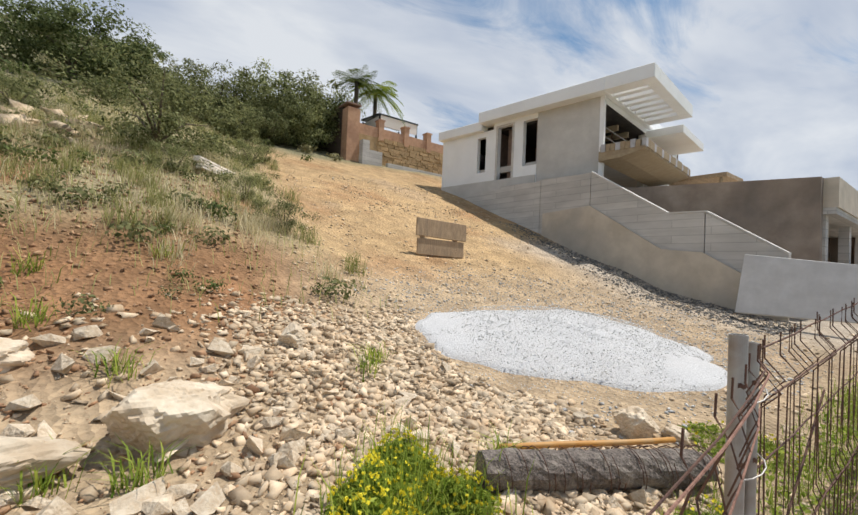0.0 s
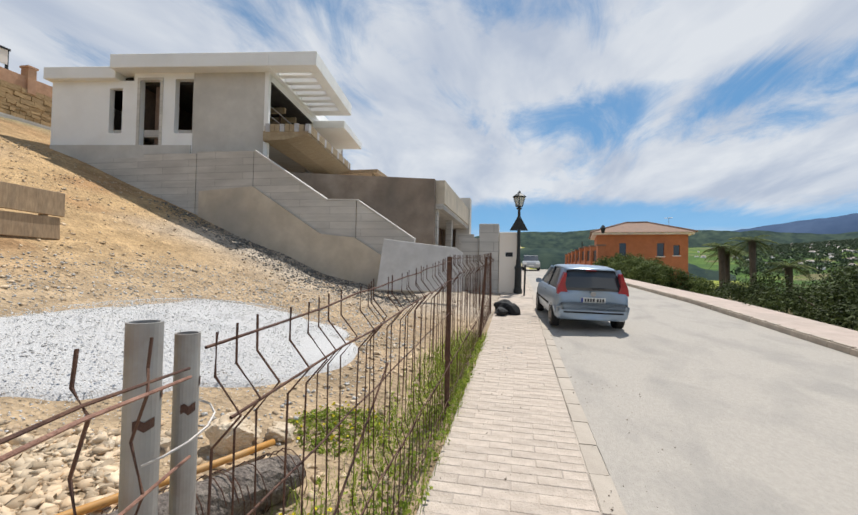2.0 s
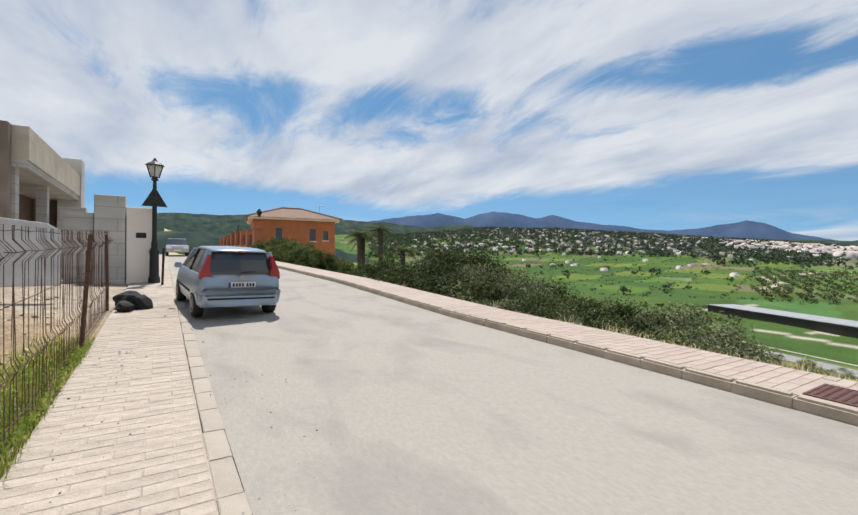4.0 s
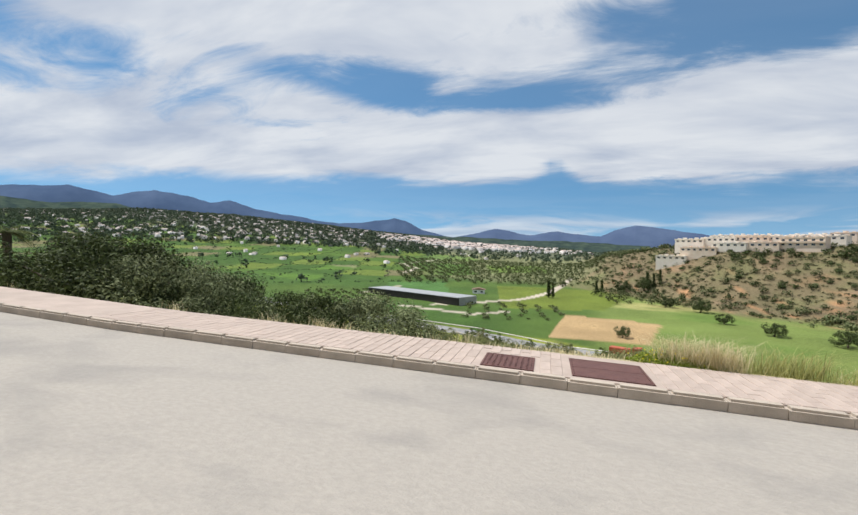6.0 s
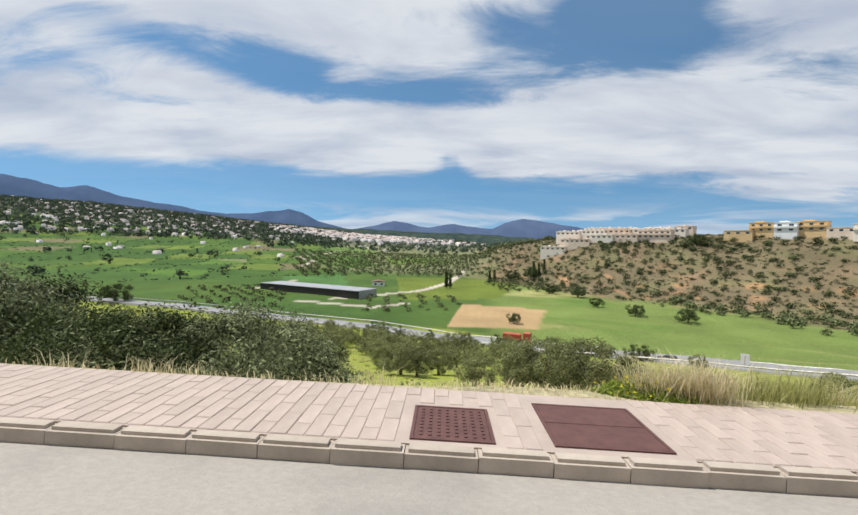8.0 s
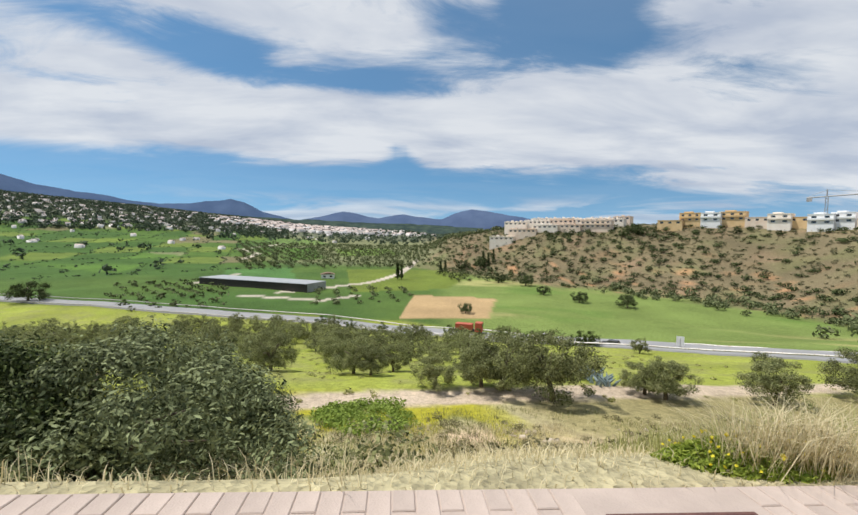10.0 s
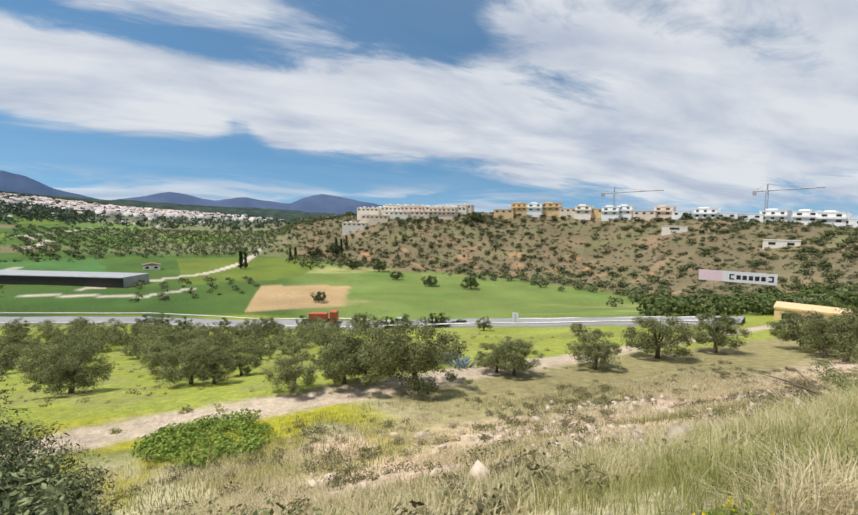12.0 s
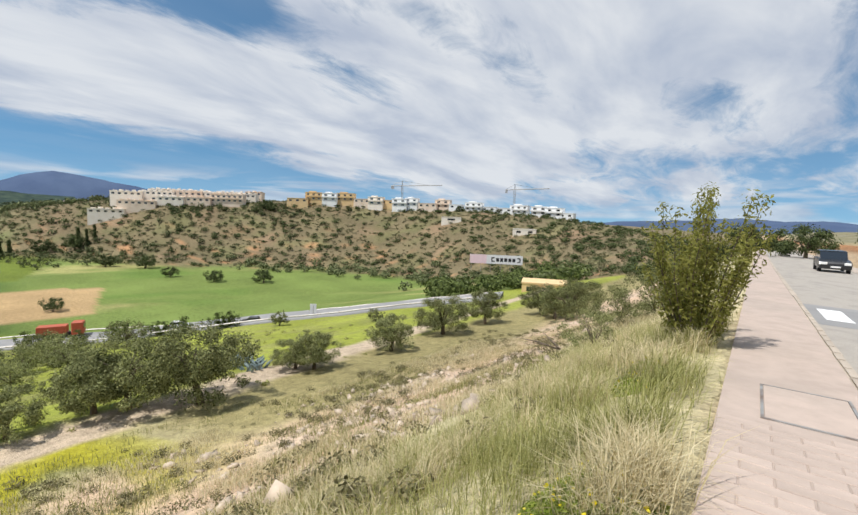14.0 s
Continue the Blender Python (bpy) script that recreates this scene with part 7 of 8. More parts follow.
hatch("service_cover", 5.14, 5.80, 2.72, 3.36, M_COVER, "oxide-red iron cover with raised studs in the pavement", 1)
hatch("service_cover", 5.16, 6.02, 1.40, 2.28, M_COVER, "oxide-red two-leaf iron cover in the pavement", 2)
hatch("service_cover", 5.20, 5.95, -2.75, -1.55, M_WALK, "pale concrete-filled cover with an iron frame", 0)


def crossing():
    t = thing("zebra_crossing", pose(0, 0, 0), "worn dark asphalt crossing with white painted bars", "crossing", kind="structure")
    bm = bmesh.new()
    ys = np.linspace(-13.6, -9.4, 8)
    rows_ = [[bm.verts.new((x, y, float(road_z(x, y)) + dz)) for x, dz in ((0.02, 0.004), (KERB_R - 0.02, 0.004), (KERB_R - 0.02, -0.02), (0.02, -0.02))] for y in ys]
    for a, b in zip(rows_, rows_[1:]):
        for k in range(4):
            bm.faces.new((a[k], a[(k + 1) % 4], b[(k + 1) % 4], b[k]))
    bmesh.ops.recalc_face_normals(bm, faces=bm.faces)
    part("asphalt_patch", bm, M_ASPH, t, "grey asphalt patch")
    for k in range(5):
        x0 = 0.35 + 0.95 * k
        bm = bmesh.new()
        v = [bm.verts.new((x, y, float(road_z(x, y)) + 0.008)) for x, y in ((x0, -12.6), (x0 + 0.5, -12.6), (x0 + 0.5, -10.4), (x0, -10.4))]
        bm.faces.new(v)
        r = bmesh.ops.extrude_face_region(bm, geom=list(bm.faces))
        bmesh.ops.translate(bm, verts=[e for e in r["geom"] if isinstance(e, bmesh.types.BMVert)], vec=(0, 0, -0.006))
        bmesh.ops.recalc_face_normals(bm, faces=bm.faces)
        part("painted_bar", bm, M_WHITE, t, "white painted bar")
    return t


crossing()

# ---------------------------------------------------------------- houses above and ahead
def upper_house():
    bx = -26.0
    t = thing("terrace_house", pose(bx, 0, 0), "garden terrace with brick parapet above a stone wall", "terrace wall")
    stone = part("stone_wall", block(-0.5, 0, 12.2, 22.5, 6.5, 10.55), M_STONE_W, t, "tan rubble-stone retaining wall")
    part("parapet", block(-0.3, -0.02, 12.7, 22.5, 10.555, 11.25), M_BRICK, t, "terracotta brick parapet")
    for y in (14.4, 16.5, 18.5, 20.6):
        pier = part("pier", block(-0.42, 0.08, y - 0.2, y + 0.2, 10.4, 11.75), M_BRICK, t)
        part("pier_cap", block(-0.47, 0.13, y - 0.25, y + 0.25, 11.752, 11.85), M_BRICK, pier)
    part("corner_pier", block(-0.7, 0.15, 11.8, 12.68, 6.5, 12.1), M_BRICK, t, "tall terracotta corner pier")
    # the side turned from the sun has its shade put into the colour
    part("side_wall", block(-10, -0.7, 11.8, 12.1, 7.5, 12.3), surface("shaded_dark_wall", (0.12, 0.085, 0.065), (0.09, 0.065, 0.05), 2, 0.95), t, "side wall coloured dark brown for its shaded face")
    part("side_coping", block(-10, 0.2, 11.7, 12.75, 12.302, 12.4), M_TILE, t)
    part("terrace_floor", block(-12, -0.55, 12.2, 24, 10.2, 10.5), M_CONC, t)
    part("step_block", block(0.2, 0.7, 12.7, 13.2, 6.5, 10.0), M_CONC, t, "stepped concrete block")
    part("step_block", block(0.2, 0.7, 13.204, 14.2, 6.5, 9.4), M_CONC, t, "stepped concrete block")
    part("ramp_wall", prism([(0.5, 6.0), (0.8, 6.0), (0.8, 8.75), (0.5, 8.75)], 14.6, 21.5), M_CONC, t, "pale concrete ramp wall")
    shelter = part("shelter", prism([(-3.5, 12.75), (-0.7, 12.5), (-0.7, 12.6), (-3.5, 12.85)], 14.6, 18.0), M_IRON, t, "thin dark roof of a garden pavilion")
    part("awning", block(-0.8, -0.74, 14.75, 17.9, 11.75, 12.5), M_CREAM, shelter, "cream canvas side")
    part("awning", block(-3.3, -0.85, 14.7, 14.76, 11.5, 12.48), M_CREAM, shelter, "cream canvas side")
    for x in (-3.3, -0.8):
        for y in (14.7, 17.9):
            part("shelter_post", block(x - 0.05, x + 0.05, y - 0.05, y + 0.05, 10.45, 12.6), M_IRON, shelter)
    part("far_house_wall", block(-11.5, -7.5, 14, 22, 10.4, 13.1), M_WHITE, t, "white house wall behind the terrace")
    rng = random.Random(2)
    bm0 = block(-0.02, 0.05, -0.5, 0.5, -0.5, 0.5)
    bmesh.ops.bevel(bm0, geom=list(bm0.edges), offset=0.02, segments=1, affect="EDGES")
    me = mesh_of(bm0, "stone", M_STONE_W)
    z = 8.0
    while z < 10.4:
        h = rng.uniform(0.16, 0.34)
        y = 14.25 - rng.uniform(0, 0.2)
        while y < 22.2:
            w = rng.uniform(0.2, 0.66)
            ob = part("stone", me, M_STONE_W, stone)
            ob.matrix_local = pose(0, y + w / 2, z + h / 2 + rng.uniform(-0.03, 0.03), rng.uniform(-7, 7), 0, 0) @ Matrix.Diagonal((rng.uniform(0.7, 2.2), w * rng.uniform(0.92, 1.05), h * rng.uniform(0.85, 1.02), 1))
            y += w
        z += h
    return t


upper_house()


def fronds(rng, n, length, sag, mat_scale=1.0):
    """Palm fronds: ribs with leaflets on both sides."""
    V, F = [], []
    for i in range(n):
        a = 2 * math.pi * (i + rng.random() * 0.6) / n * 2.4
        up = 0.9 - 1.5 * (i / n)
        L = length * (0.8 + 0.3 * rng.random())
        d = Vector((math.cos(a), math.sin(a), 0))
        for k in range(22):
            q0 = (k + 1) / 23
            p = d * L * q0 * math.cos(up * 0.6) + Vector((0, 0, L * (q0 * math.sin(up) - sag * q0 * q0)))
            side = Vector((-d.y, d.x, 0))
            ll = L * 0.34 * math.sin(math.pi * min(1, q0 * 0.85 + 0.15)) + 0.05
            for s in (-1, 1):
                tip = p + side * s * ll * 0.75 + d * ll * 0.65 - Vector((0, 0, ll * 0.35))
                b = len(V)
                w = d * 0.028 * L / 2
                V += [tuple(p - w), tuple(p + w), tuple(tip + w * 0.3), tuple(tip - w * 0.3)]
                F.append((b, b + 1, b + 2, b + 3))
    return np.array(V), np.array(F)


def palm(x, y, z, h, length, seed, sag, label):
    rng = np.random.default_rng(seed)
    t = thing("palm_tree", pose(x, y, z), label, "palm tree", "palms")
    part("trunk", tube([(0, 0, -0.4), (0.05, 0, h * 0.5), (0, 0.04, h)], [0.2, 0.15, 0.17], 10), M_BARK, t, smooth=True)
    v, f = fronds(rng, 26, length, sag)
    part("crown", raw_mesh("crown", v, f, [M_SHRUB if sag < 0.6 else M_GREEN]), M_SHRUB, t, at=Matrix.Translation((0, 0, h)))
    return t


palm(-27.5, 13.1, 10.5, 4.3, 1.7, 3, 0.35, "dark fan palm on the garden terrace")
palm(-28.0, 14.9, 10.5, 4.2, 2.3, 4, 0.75, "arching feather palm on the garden terrace")
for k_, (x_, y_, h_) in enumerate(((10.3, 26.8, 2.9), (11.2, 25.6, 3.2), (10.9, 27.6, 2.7), (12.6, 25.2, 2.0))):
    palm(x_, y_, z_at(x_, y_), h_ + 0.35 - z_at(x_, y_) * 0.9, 1.1, 20 + k_, 0.55, "slender palm beside the orange villa")


def orange_villa():
    t = thing("orange_villa", pose(12.1, 50.5, 0.6, 0, 0, -8) @ Matrix.Diagonal((0.9, 1, 1, 1)), "orange rendered villa with a hipped tile roof", "house")
    part("wall", wall_panel(-4.6, 4.6, -3, 4.75, -3.6, -3.3, ((1.6, 2.3, 2.6, 3.9), (-2.2, -1.5, 2.6, 3.9), (3.2, 3.8, 2.7, 3.7))), M_ORANGE, t)
    part("wall", block(-4.6, -4.3, -3.29, 4, -3, 4.75), M_ORANGE, t)
    part("wall", block(4.3, 4.6, -3.29, 4, -3, 4.75), M_ORANGE, t)
    part("wall", block(-4.29, 4.29, 3.7, 4, -3, 4.75), M_ORANGE, t)
    for x0, x1, z0, z1 in ((1.6, 2.3, 2.6, 3.9), (-2.2, -1.5, 2.6, 3.9), (3.2, 3.8, 2.7, 3.7)):
        w = part("window", block(x0, x1, -3.42, -3.38, z0, z1), M_PANE, t, "dark window")
        part("window_sill", block(x0 - 0.1, x1 + 0.1, -3.68, -3.3, z0 - 0.1, z0 - 0.004), M_CREAM, w)
    part("eaves_band", block(-5.1, 5.1, -4.1, 4.5, 4.755, 4.95), M_CREAM, t, "cream eaves band")
    bm = bmesh.new()
    b = [bm.verts.new(p) for p in ((-5.3, -4.3, 4.954), (5.3, -4.3, 4.954), (5.3, 4.7, 4.954), (-5.3, 4.7, 4.954), (-1.2, 0.2, 6.35), (1.2, 0.2, 6.35))]
    for q in ((0, 1, 5, 4), (1, 2, 5), (2, 3, 4, 5), (3, 0, 4), (3, 2, 1, 0)):
        bm.faces.new([b[i] for i in q])
    bmesh.ops.recalc_face_normals(bm, faces=bm.faces)
    roof = part("roof", bm, M_TILE, t, "brown clay tile roof")
    part("aerial", tube([(3.8, 2, 5.2), (3.8, 2, 7.0), (3.3, 2, 7.0), (4.2, 2, 7.05)], 0.03, 4), M_TUBE, t)
    bm = bmesh.new()
    tube([(-1.2, 0.2, 6.38), (1.2, 0.2, 6.38)], 0.12, 6, bm)
    for s in ((-5.3, -4.3), (-5.3, 4.7)):
        tube([(-1.2, 0.2, 6.38), (s[0], s[1], 5.0)], 0.1, 6, bm)
    for s in ((5.3, -4.3), (5.3, 4.7)):
        tube([(1.2, 0.2, 6.38), (s[0], s[1], 5.0)], 0.1, 6, bm)
    part("ridge_tiles", bm, M_TILE, roof)
    part("garden_pier", block(-0.6, 0.6, -21, -20.3, -3, 1.1), M_ORANGE, t)
    return t


orange_villa()


def villa_gate():
    t = thing("garden_wall", pose(6.7, 40, 0, 0, 0, 0), "orange garden wall with piers and dark railings", "wall", kind="structure")
    for k in range(8):
        y = 1.0 + 3.6 * k
        z = float(g(40 + y)) + RISE
        pier = part("pier", block(-0.3, 0.3, y - 0.3, y + 0.3, z - 1.5, z + 2.3), M_ORANGE, t)
        part("pier_cap", block(-0.38, 0.38, y - 0.38, y + 0.38, z + 2.304, z + 2.42), M_TILE, pier)
        if k < 7:
            part("low_wall", block(-0.15, 0.15, y + 0.304, y + 3.296, z - 1.5, z + 0.95), M_ORANGE, t)
            part("railing", block(-0.04, 0.04, y + 0.304, y + 3.296, z + 0.954, z + 2.0), M_IRON, t, "dark sheet railing")
    part("lantern_post", tube([(0, 12, 1), (0, 12, 4.9)], 0.05, 6), M_IRON, t)
    part("lantern", lathe([(0.1, 4.9), (0.22, 5.3), (0.24, 5.34), (0.06, 5.6)], 6), M_IRON, t)
    return t


villa_gate()
far_house(13.5, 30.5, -60, 4, 4, 1, M_ORANGE, "orange garden building below the street", "garden buildings", "flat", 2)

# ---------------------------------------------------------------- trees, shrubs and grass close by
GROVE = "olive trees of the grove"
NEAR_OL = [tree("olive_tree", 111 + k, "grey-green olive tree with a rounded open crown", 1.7 + 0.2 * k, 1.5 + 0.1 * k, 1.0, 0.16, 80, 210, 0.115, M_OLIVE, 0.32, "olive tree", GROVE) for k in range(2)]
OL = [tree("olive_tree", 101 + k, "grey-green olive tree with a rounded open crown", 1.75 + 0.2 * k, 1.45 + 0.1 * k, 1.0, 0.15, 68, 56, 0.2, M_OLIVE, 0.34, "olive tree", GROVE) for k in range(3)]
rng_ = random.Random(77)
# the trees along the farm track, then the rows of the grove behind it
LINE = [(33.2, 0.5, 0.95), (32.9, -4.2, 1.45), (33.6, -2.9, 1.1), (30.7, -7.2, 1.5), (31.1, -15.4, 1.0), (32.3, -14.6, 0.85), (30.3, -22.8, 1.2), (30.9, -31.2, 1.45), (30.2, -38.5, 1.3), (21.6, -41.0, 1.35), (24, -44, 1.2), (27, -47, 1.3), (22.5, -50, 1.4),
        (43.9, 15.1, 1.25), (58.1, 10.3, 1.3), (51.7, 10.0, 1.1), (40.5, 5.5, 0.9), (42.5, 7.2, 1.1), (46.0, 3.5, 1.0)]
SPOTS = [[], [], []]
for n_, o_ in enumerate(NEAR_OL):
    plant(o_, [(x_, y_, rng_.uniform(0, 360), s_ * 0.88) for x_, y_, s_ in LINE[n_::2]])
for i_ in range(15):
    for j_ in range(20):
        x_, y_ = 38 + 7.2 * i_ + rng_.uniform(-1.6, 1.6), -44 + 7.6 * j_ + rng_.uniform(-1.8, 1.8) + 3.5 * (i_ % 2)
        if x_ > highway_x(y_) - 11 or rng_.random() < (0.16 if x_ > 70 else 0.58) or any(math.hypot(x_ - a, y_ - b) < 4.2 for a, b, c in LINE):
            continue
        if y_ < -14 and (rng_.random() < 0.8 or x_ < 44):
            continue
        SPOTS[(i_ + j_) % 3].append((x_, y_, rng_.uniform(0, 360), rng_.uniform(0.6, 0.9) * (1 + 0.8 * min(1, max(0, (x_ - 60) / 35)))))
for o_, sp_ in zip(OL, SPOTS):
    plant(o_, sp_)
# young trees beside the highway
YT = tree("roadside_tree", 120, "young bright green tree beside the highway", 1.5, 1.6, 0.6, 0.1, 34, 60, 0.22, M_SHRUB, 0.4, "tree", "highway trees")
plant(YT, [(highway_x(y_) - 8 + rng_.uniform(-1, 1), y_ - 3, rng_.uniform(0, 360), rng_.uniform(0.9, 1.4)) for y_ in (-27, -29, -31, -37, -39, -16, -12, -9, 10, 20, 30, -22)])
FT = tree("field_tree", 121, "dark solitary tree standing in the green fields", 5.0, 3.4, 2.2, 0.4, 50, 80, 0.55, M_FARTREE, 0.35, "tree", "field trees")
plant(FT, [(190, 155, 0, 1.25), (160.8, -23.5, 40, 0.5), (205, -70, 80, 0.6), (182, -78, 20, 0.7), (168, -92, 150, 0.7), (240, -72, 33, 0.9), (255, -60, 60, 0.8), (310, -60, 5, 1.0), (318, -48, 90, 1.0)])


def cypress(spots):
    rng = np.random.default_rng(9)
    t = thing("cypress", Matrix(), "dark narrow cypress by the farm track", "cypress", "cypresses")
    cs = np.stack([rng.normal(size=70) * 0.45, rng.normal(size=70) * 0.45, 0.5 + 8.5 * rng.random(70)], 1)
    cs[:, :2] *= (1.15 - cs[:, 2:3] / 10)
    v, f = leaf_cloud(rng, cs, np.full((70, 3), 0.65), 40, 0.5, 0.5)
    part("trunk", tube([(0, 0, -0.5), (0, 0, 3)], [0.25, 0.15], 8), M_BARK, t)
    part("crown", raw_mesh("crown", v, f, [M_FARTREE]), M_FARTREE, t)
    plant(t, spots)


cypress([(272, 1.5, 0, 1.3), (271, -1.0, 80, 1.0), (308, -30, 9, 1.0), (312, -34, 9, 1.1), (310, -62, 9, 1.2), (311, -66, 40, 1.0), (312, -70, 70, 1.1)])
plant(FT, [(5 + r_ * math.cos(radians(-a_)), 3 + r_ * math.sin(radians(-a_)), 40 * k_, s_) for k_, (a_, r_, s_) in enumerate(((29.6, 312, 0.7), (30.6, 316, 0.9), (31.4, 312, 0.75), (34.6, 306, 0.4), (41, 302, 0.45), (44.6, 298, 0.4), (50.6, 292, 0.45), (55.8, 288, 0.5), (61, 284, 0.4), (67.2, 280, 0.4), (23, 322, 0.4), (26, 318, 0.45)))], first=False)

plant(FT, [(-6, -64, 0, 0.55), (1, -70, 60, 0.6), (7, -66, 120, 0.55), (12, -72, 10, 0.6), (-14, -62, 10, 0.6), (-22, -58, 200, 0.6), (17, -68, 100, 0.55), (-9, -50, 100, 0.4)], first=False)

# dark mastic and wild olive bushes on the valley side of the far pavement
BUSH = [tree("wild_olive_bush", 131, "large grey-green wild olive bush below the pavement", 1.65, 0.9, 0.35, 0.07, 150, 330, 0.058, leaf_material("wild_olive_leaves", (0.018, 0.026, 0.009), (0.28, 0.315, 0.155), 0.5, 0.26), 0.26, "bush", "bushes by the pavement", 0.36),
        tree("mastic_bush", 132, "dense dark green mastic bush below the pavement", 1.6, 1.0, 0.35, 0.08, 140, 300, 0.062, leaf_material("mastic_leaves", (0.016, 0.025, 0.008), (0.10, 0.13, 0.042), 0.5, 0.2), 0.28, "bush", "bushes by the pavement", 0.5)]
plant(BUSH[0], [(8.75, 6.8, 0, 1.22), (9.6, 13.4, 120, 1.55), (10.4, 16.8, 200, 1.75), (9.9, 19.5, 30, 1.5), (9.2, 9.3, 75, 0.85), (12.0, 7.4, 250, 1.1), (13.5, 9.4, 100, 0.95), (12.0, 11.5, 20, 0.9)])
plant(BUSH[1], [(9.2, 15.4, 0, 1.65), (10.0, 18.4, 100, 1.6), (9.4, 21.2, 200, 1.25), (9.6, 11.9, 250, 1.1), (12.2, 15.0, 40, 1.5), (8.3, 8.3, 10, 0.8), (11.8, 10.4, 300, 0.8), (13, 20, 0, 1.4), (9.6, 24.2, 60, 1.05)])
HEDGE = tree("laurel_bush", 133, "glossy dark green laurel bush of the hedge", 1.9, 1.6, 0.4, 0.1, 100, 130, 0.15, M_SHRUB, 0.32, "bush", "hedge by the orange villa", 0.5)
plant(HEDGE, [(7.6 + 0.1 * k, 39.5 - 1.7 * k, 40 * k, 0.9 - 0.02 * k) for k in range(7)] + [(9.3 + 0.15 * k, 38.5 - 1.8 * k, 70 * k, 0.85) for k in range(6)])


def pistachio_shrub():
    """The upright leafy shrub beside the pavement: many thin stems."""
    rng = np.random.default_rng(14)
    x, y = 6.85, -4.9
    t = thing("oleander_shrub", pose(x, y, z_at(x, y) - 0.03), "upright yellow-green shrub with thin stems beside the pavement", "shrub")
    cs = []
    for k in range(34):
        a, r = rng.random() * 6.28, 0.95 * rng.random() ** 0.7
        h = 1.3 + 1.35 * rng.random()
        top = Vector((math.cos(a) * r * 1.05 - 0.15, math.sin(a) * r * 1.1, h))
        foot = Vector((math.cos(a) * 0.28 * rng.random(), math.sin(a) * 0.28 * rng.random(), -0.2))
        mid = foot.lerp(top, 0.55) + Vector((rng.normal() * 0.06, rng.normal() * 0.06, 0.06))
        part("stem", tube([foot, mid, top], [0.014, 0.009, 0.003], 5), M_BARK, t)
        for q in np.linspace(0.12, 1.0, 13):
            p = foot.lerp(mid, q / 0.55) if q < 0.55 else mid.lerp(top, (q - 0.55) / 0.45)
            cs.append(tuple(p))
    v, f = leaf_cloud(rng, np.array(cs), np.full((len(cs), 3), 0.14), 22, 0.082, 0.34)
    part("leaves", raw_mesh("leaves", v, f, [leaf_material("yellow_green_leaves", (0.22, 0.24, 0.05), (0.46, 0.44, 0.12), 0.5, 0.5)]), M_GREEN, t)
    return t


pistachio_shrub()
SLOPE = [(10.5, -12, 0.7), (8.0, -13.5, 0.75), (9.5, -16.5, 0.9), (11.5, -20, 1.0), (8.2, -19, 0.9)]
SB = tree("slope_shrub", 141, "rounded olive-green shrub on the slope", 1.5, 1.3, 0.3, 0.06, 60, 110, 0.085, M_OLIVE, 0.32, "shrub", "slope shrubs")
plant(SB, [(x_, y_, 50 * i_, s_) for i_, (x_, y_, s_) in enumerate(SLOPE)])

# hillside above the plot
BT = tree("carob_tree", 151, "broad dark green carob tree on the hillside", 4.6, 2.9, 1.3, 0.3, 100, 170, 0.26, leaf_material("carob_leaves", (0.05, 0.07, 0.022), (0.26, 0.30, 0.12), 0.5, 0.3), 0.3, "tree", "hillside trees", 0.5)
plant(BT, [(-30.5, -2.2, 0, 0.72), (-40, 0.5, 200, 0.5)])
HT = tree("hillside_bush", 152, "dark rounded wild olive on the hillside", 2.4, 2.0, 0.7, 0.15, 70, 120, 0.17, M_OLIVE, 0.34, "bush", "hillside bushes", 0.45)
plant(HT, [(-30.5, 3.2, 0, 0.85), (-29, 4.8, 60, 0.95), (-30.5, 6.5, 120, 1.0), (-29, 7.6, 30, 1.0), (-30.5, 9.0, 220, 1.2), (-29.5, 10.2, 300, 1.15), (-30, 11.4, 20, 1.2), (-27.9, 9.4, 20, 0.8), (-27.2, 7.2, 200, 0.6), (-32, 12.3, 90, 1.1), (-25.8, 5.0, 10, 0.55), (-26.5, 2.6, 10, 0.6)])
GB = tree("grey_bush", 153, "grey-green leafy bush on the scrub bank", 1.35, 1.05, 0.25, 0.05, 60, 130, 0.075, M_OLIVE, 0.34, "bush", "bank bushes")
plant(GB, [(-15.2, 0.75, 0, 1.5), (-13.2, 1.1, 60, 0.42), (-18.5, 4.1, 90, 0.6), (-20.2, 5.1, 20, 0.55), (-12.2, 2.6, 20, 0.4), (-10.3, 3.0, 20, 0.45), (-17.6, -2.6, 80, 0.7), (-20, -4.5, 80, 0.8)])


def scatter_scrub(name, label, seed, spot, n, s0, s1, leaves, mat, tall=0.7):
    rng = np.random.default_rng(seed)
    x, y = spot(rng, n)
    s = s0 + (s1 - s0) * rng.random(len(x)) ** 1.8
    v, f = clump_scrub(rng, x, y, s, leaves, tall)
    return stuff(name, v, f, [mat], label, "scrub")


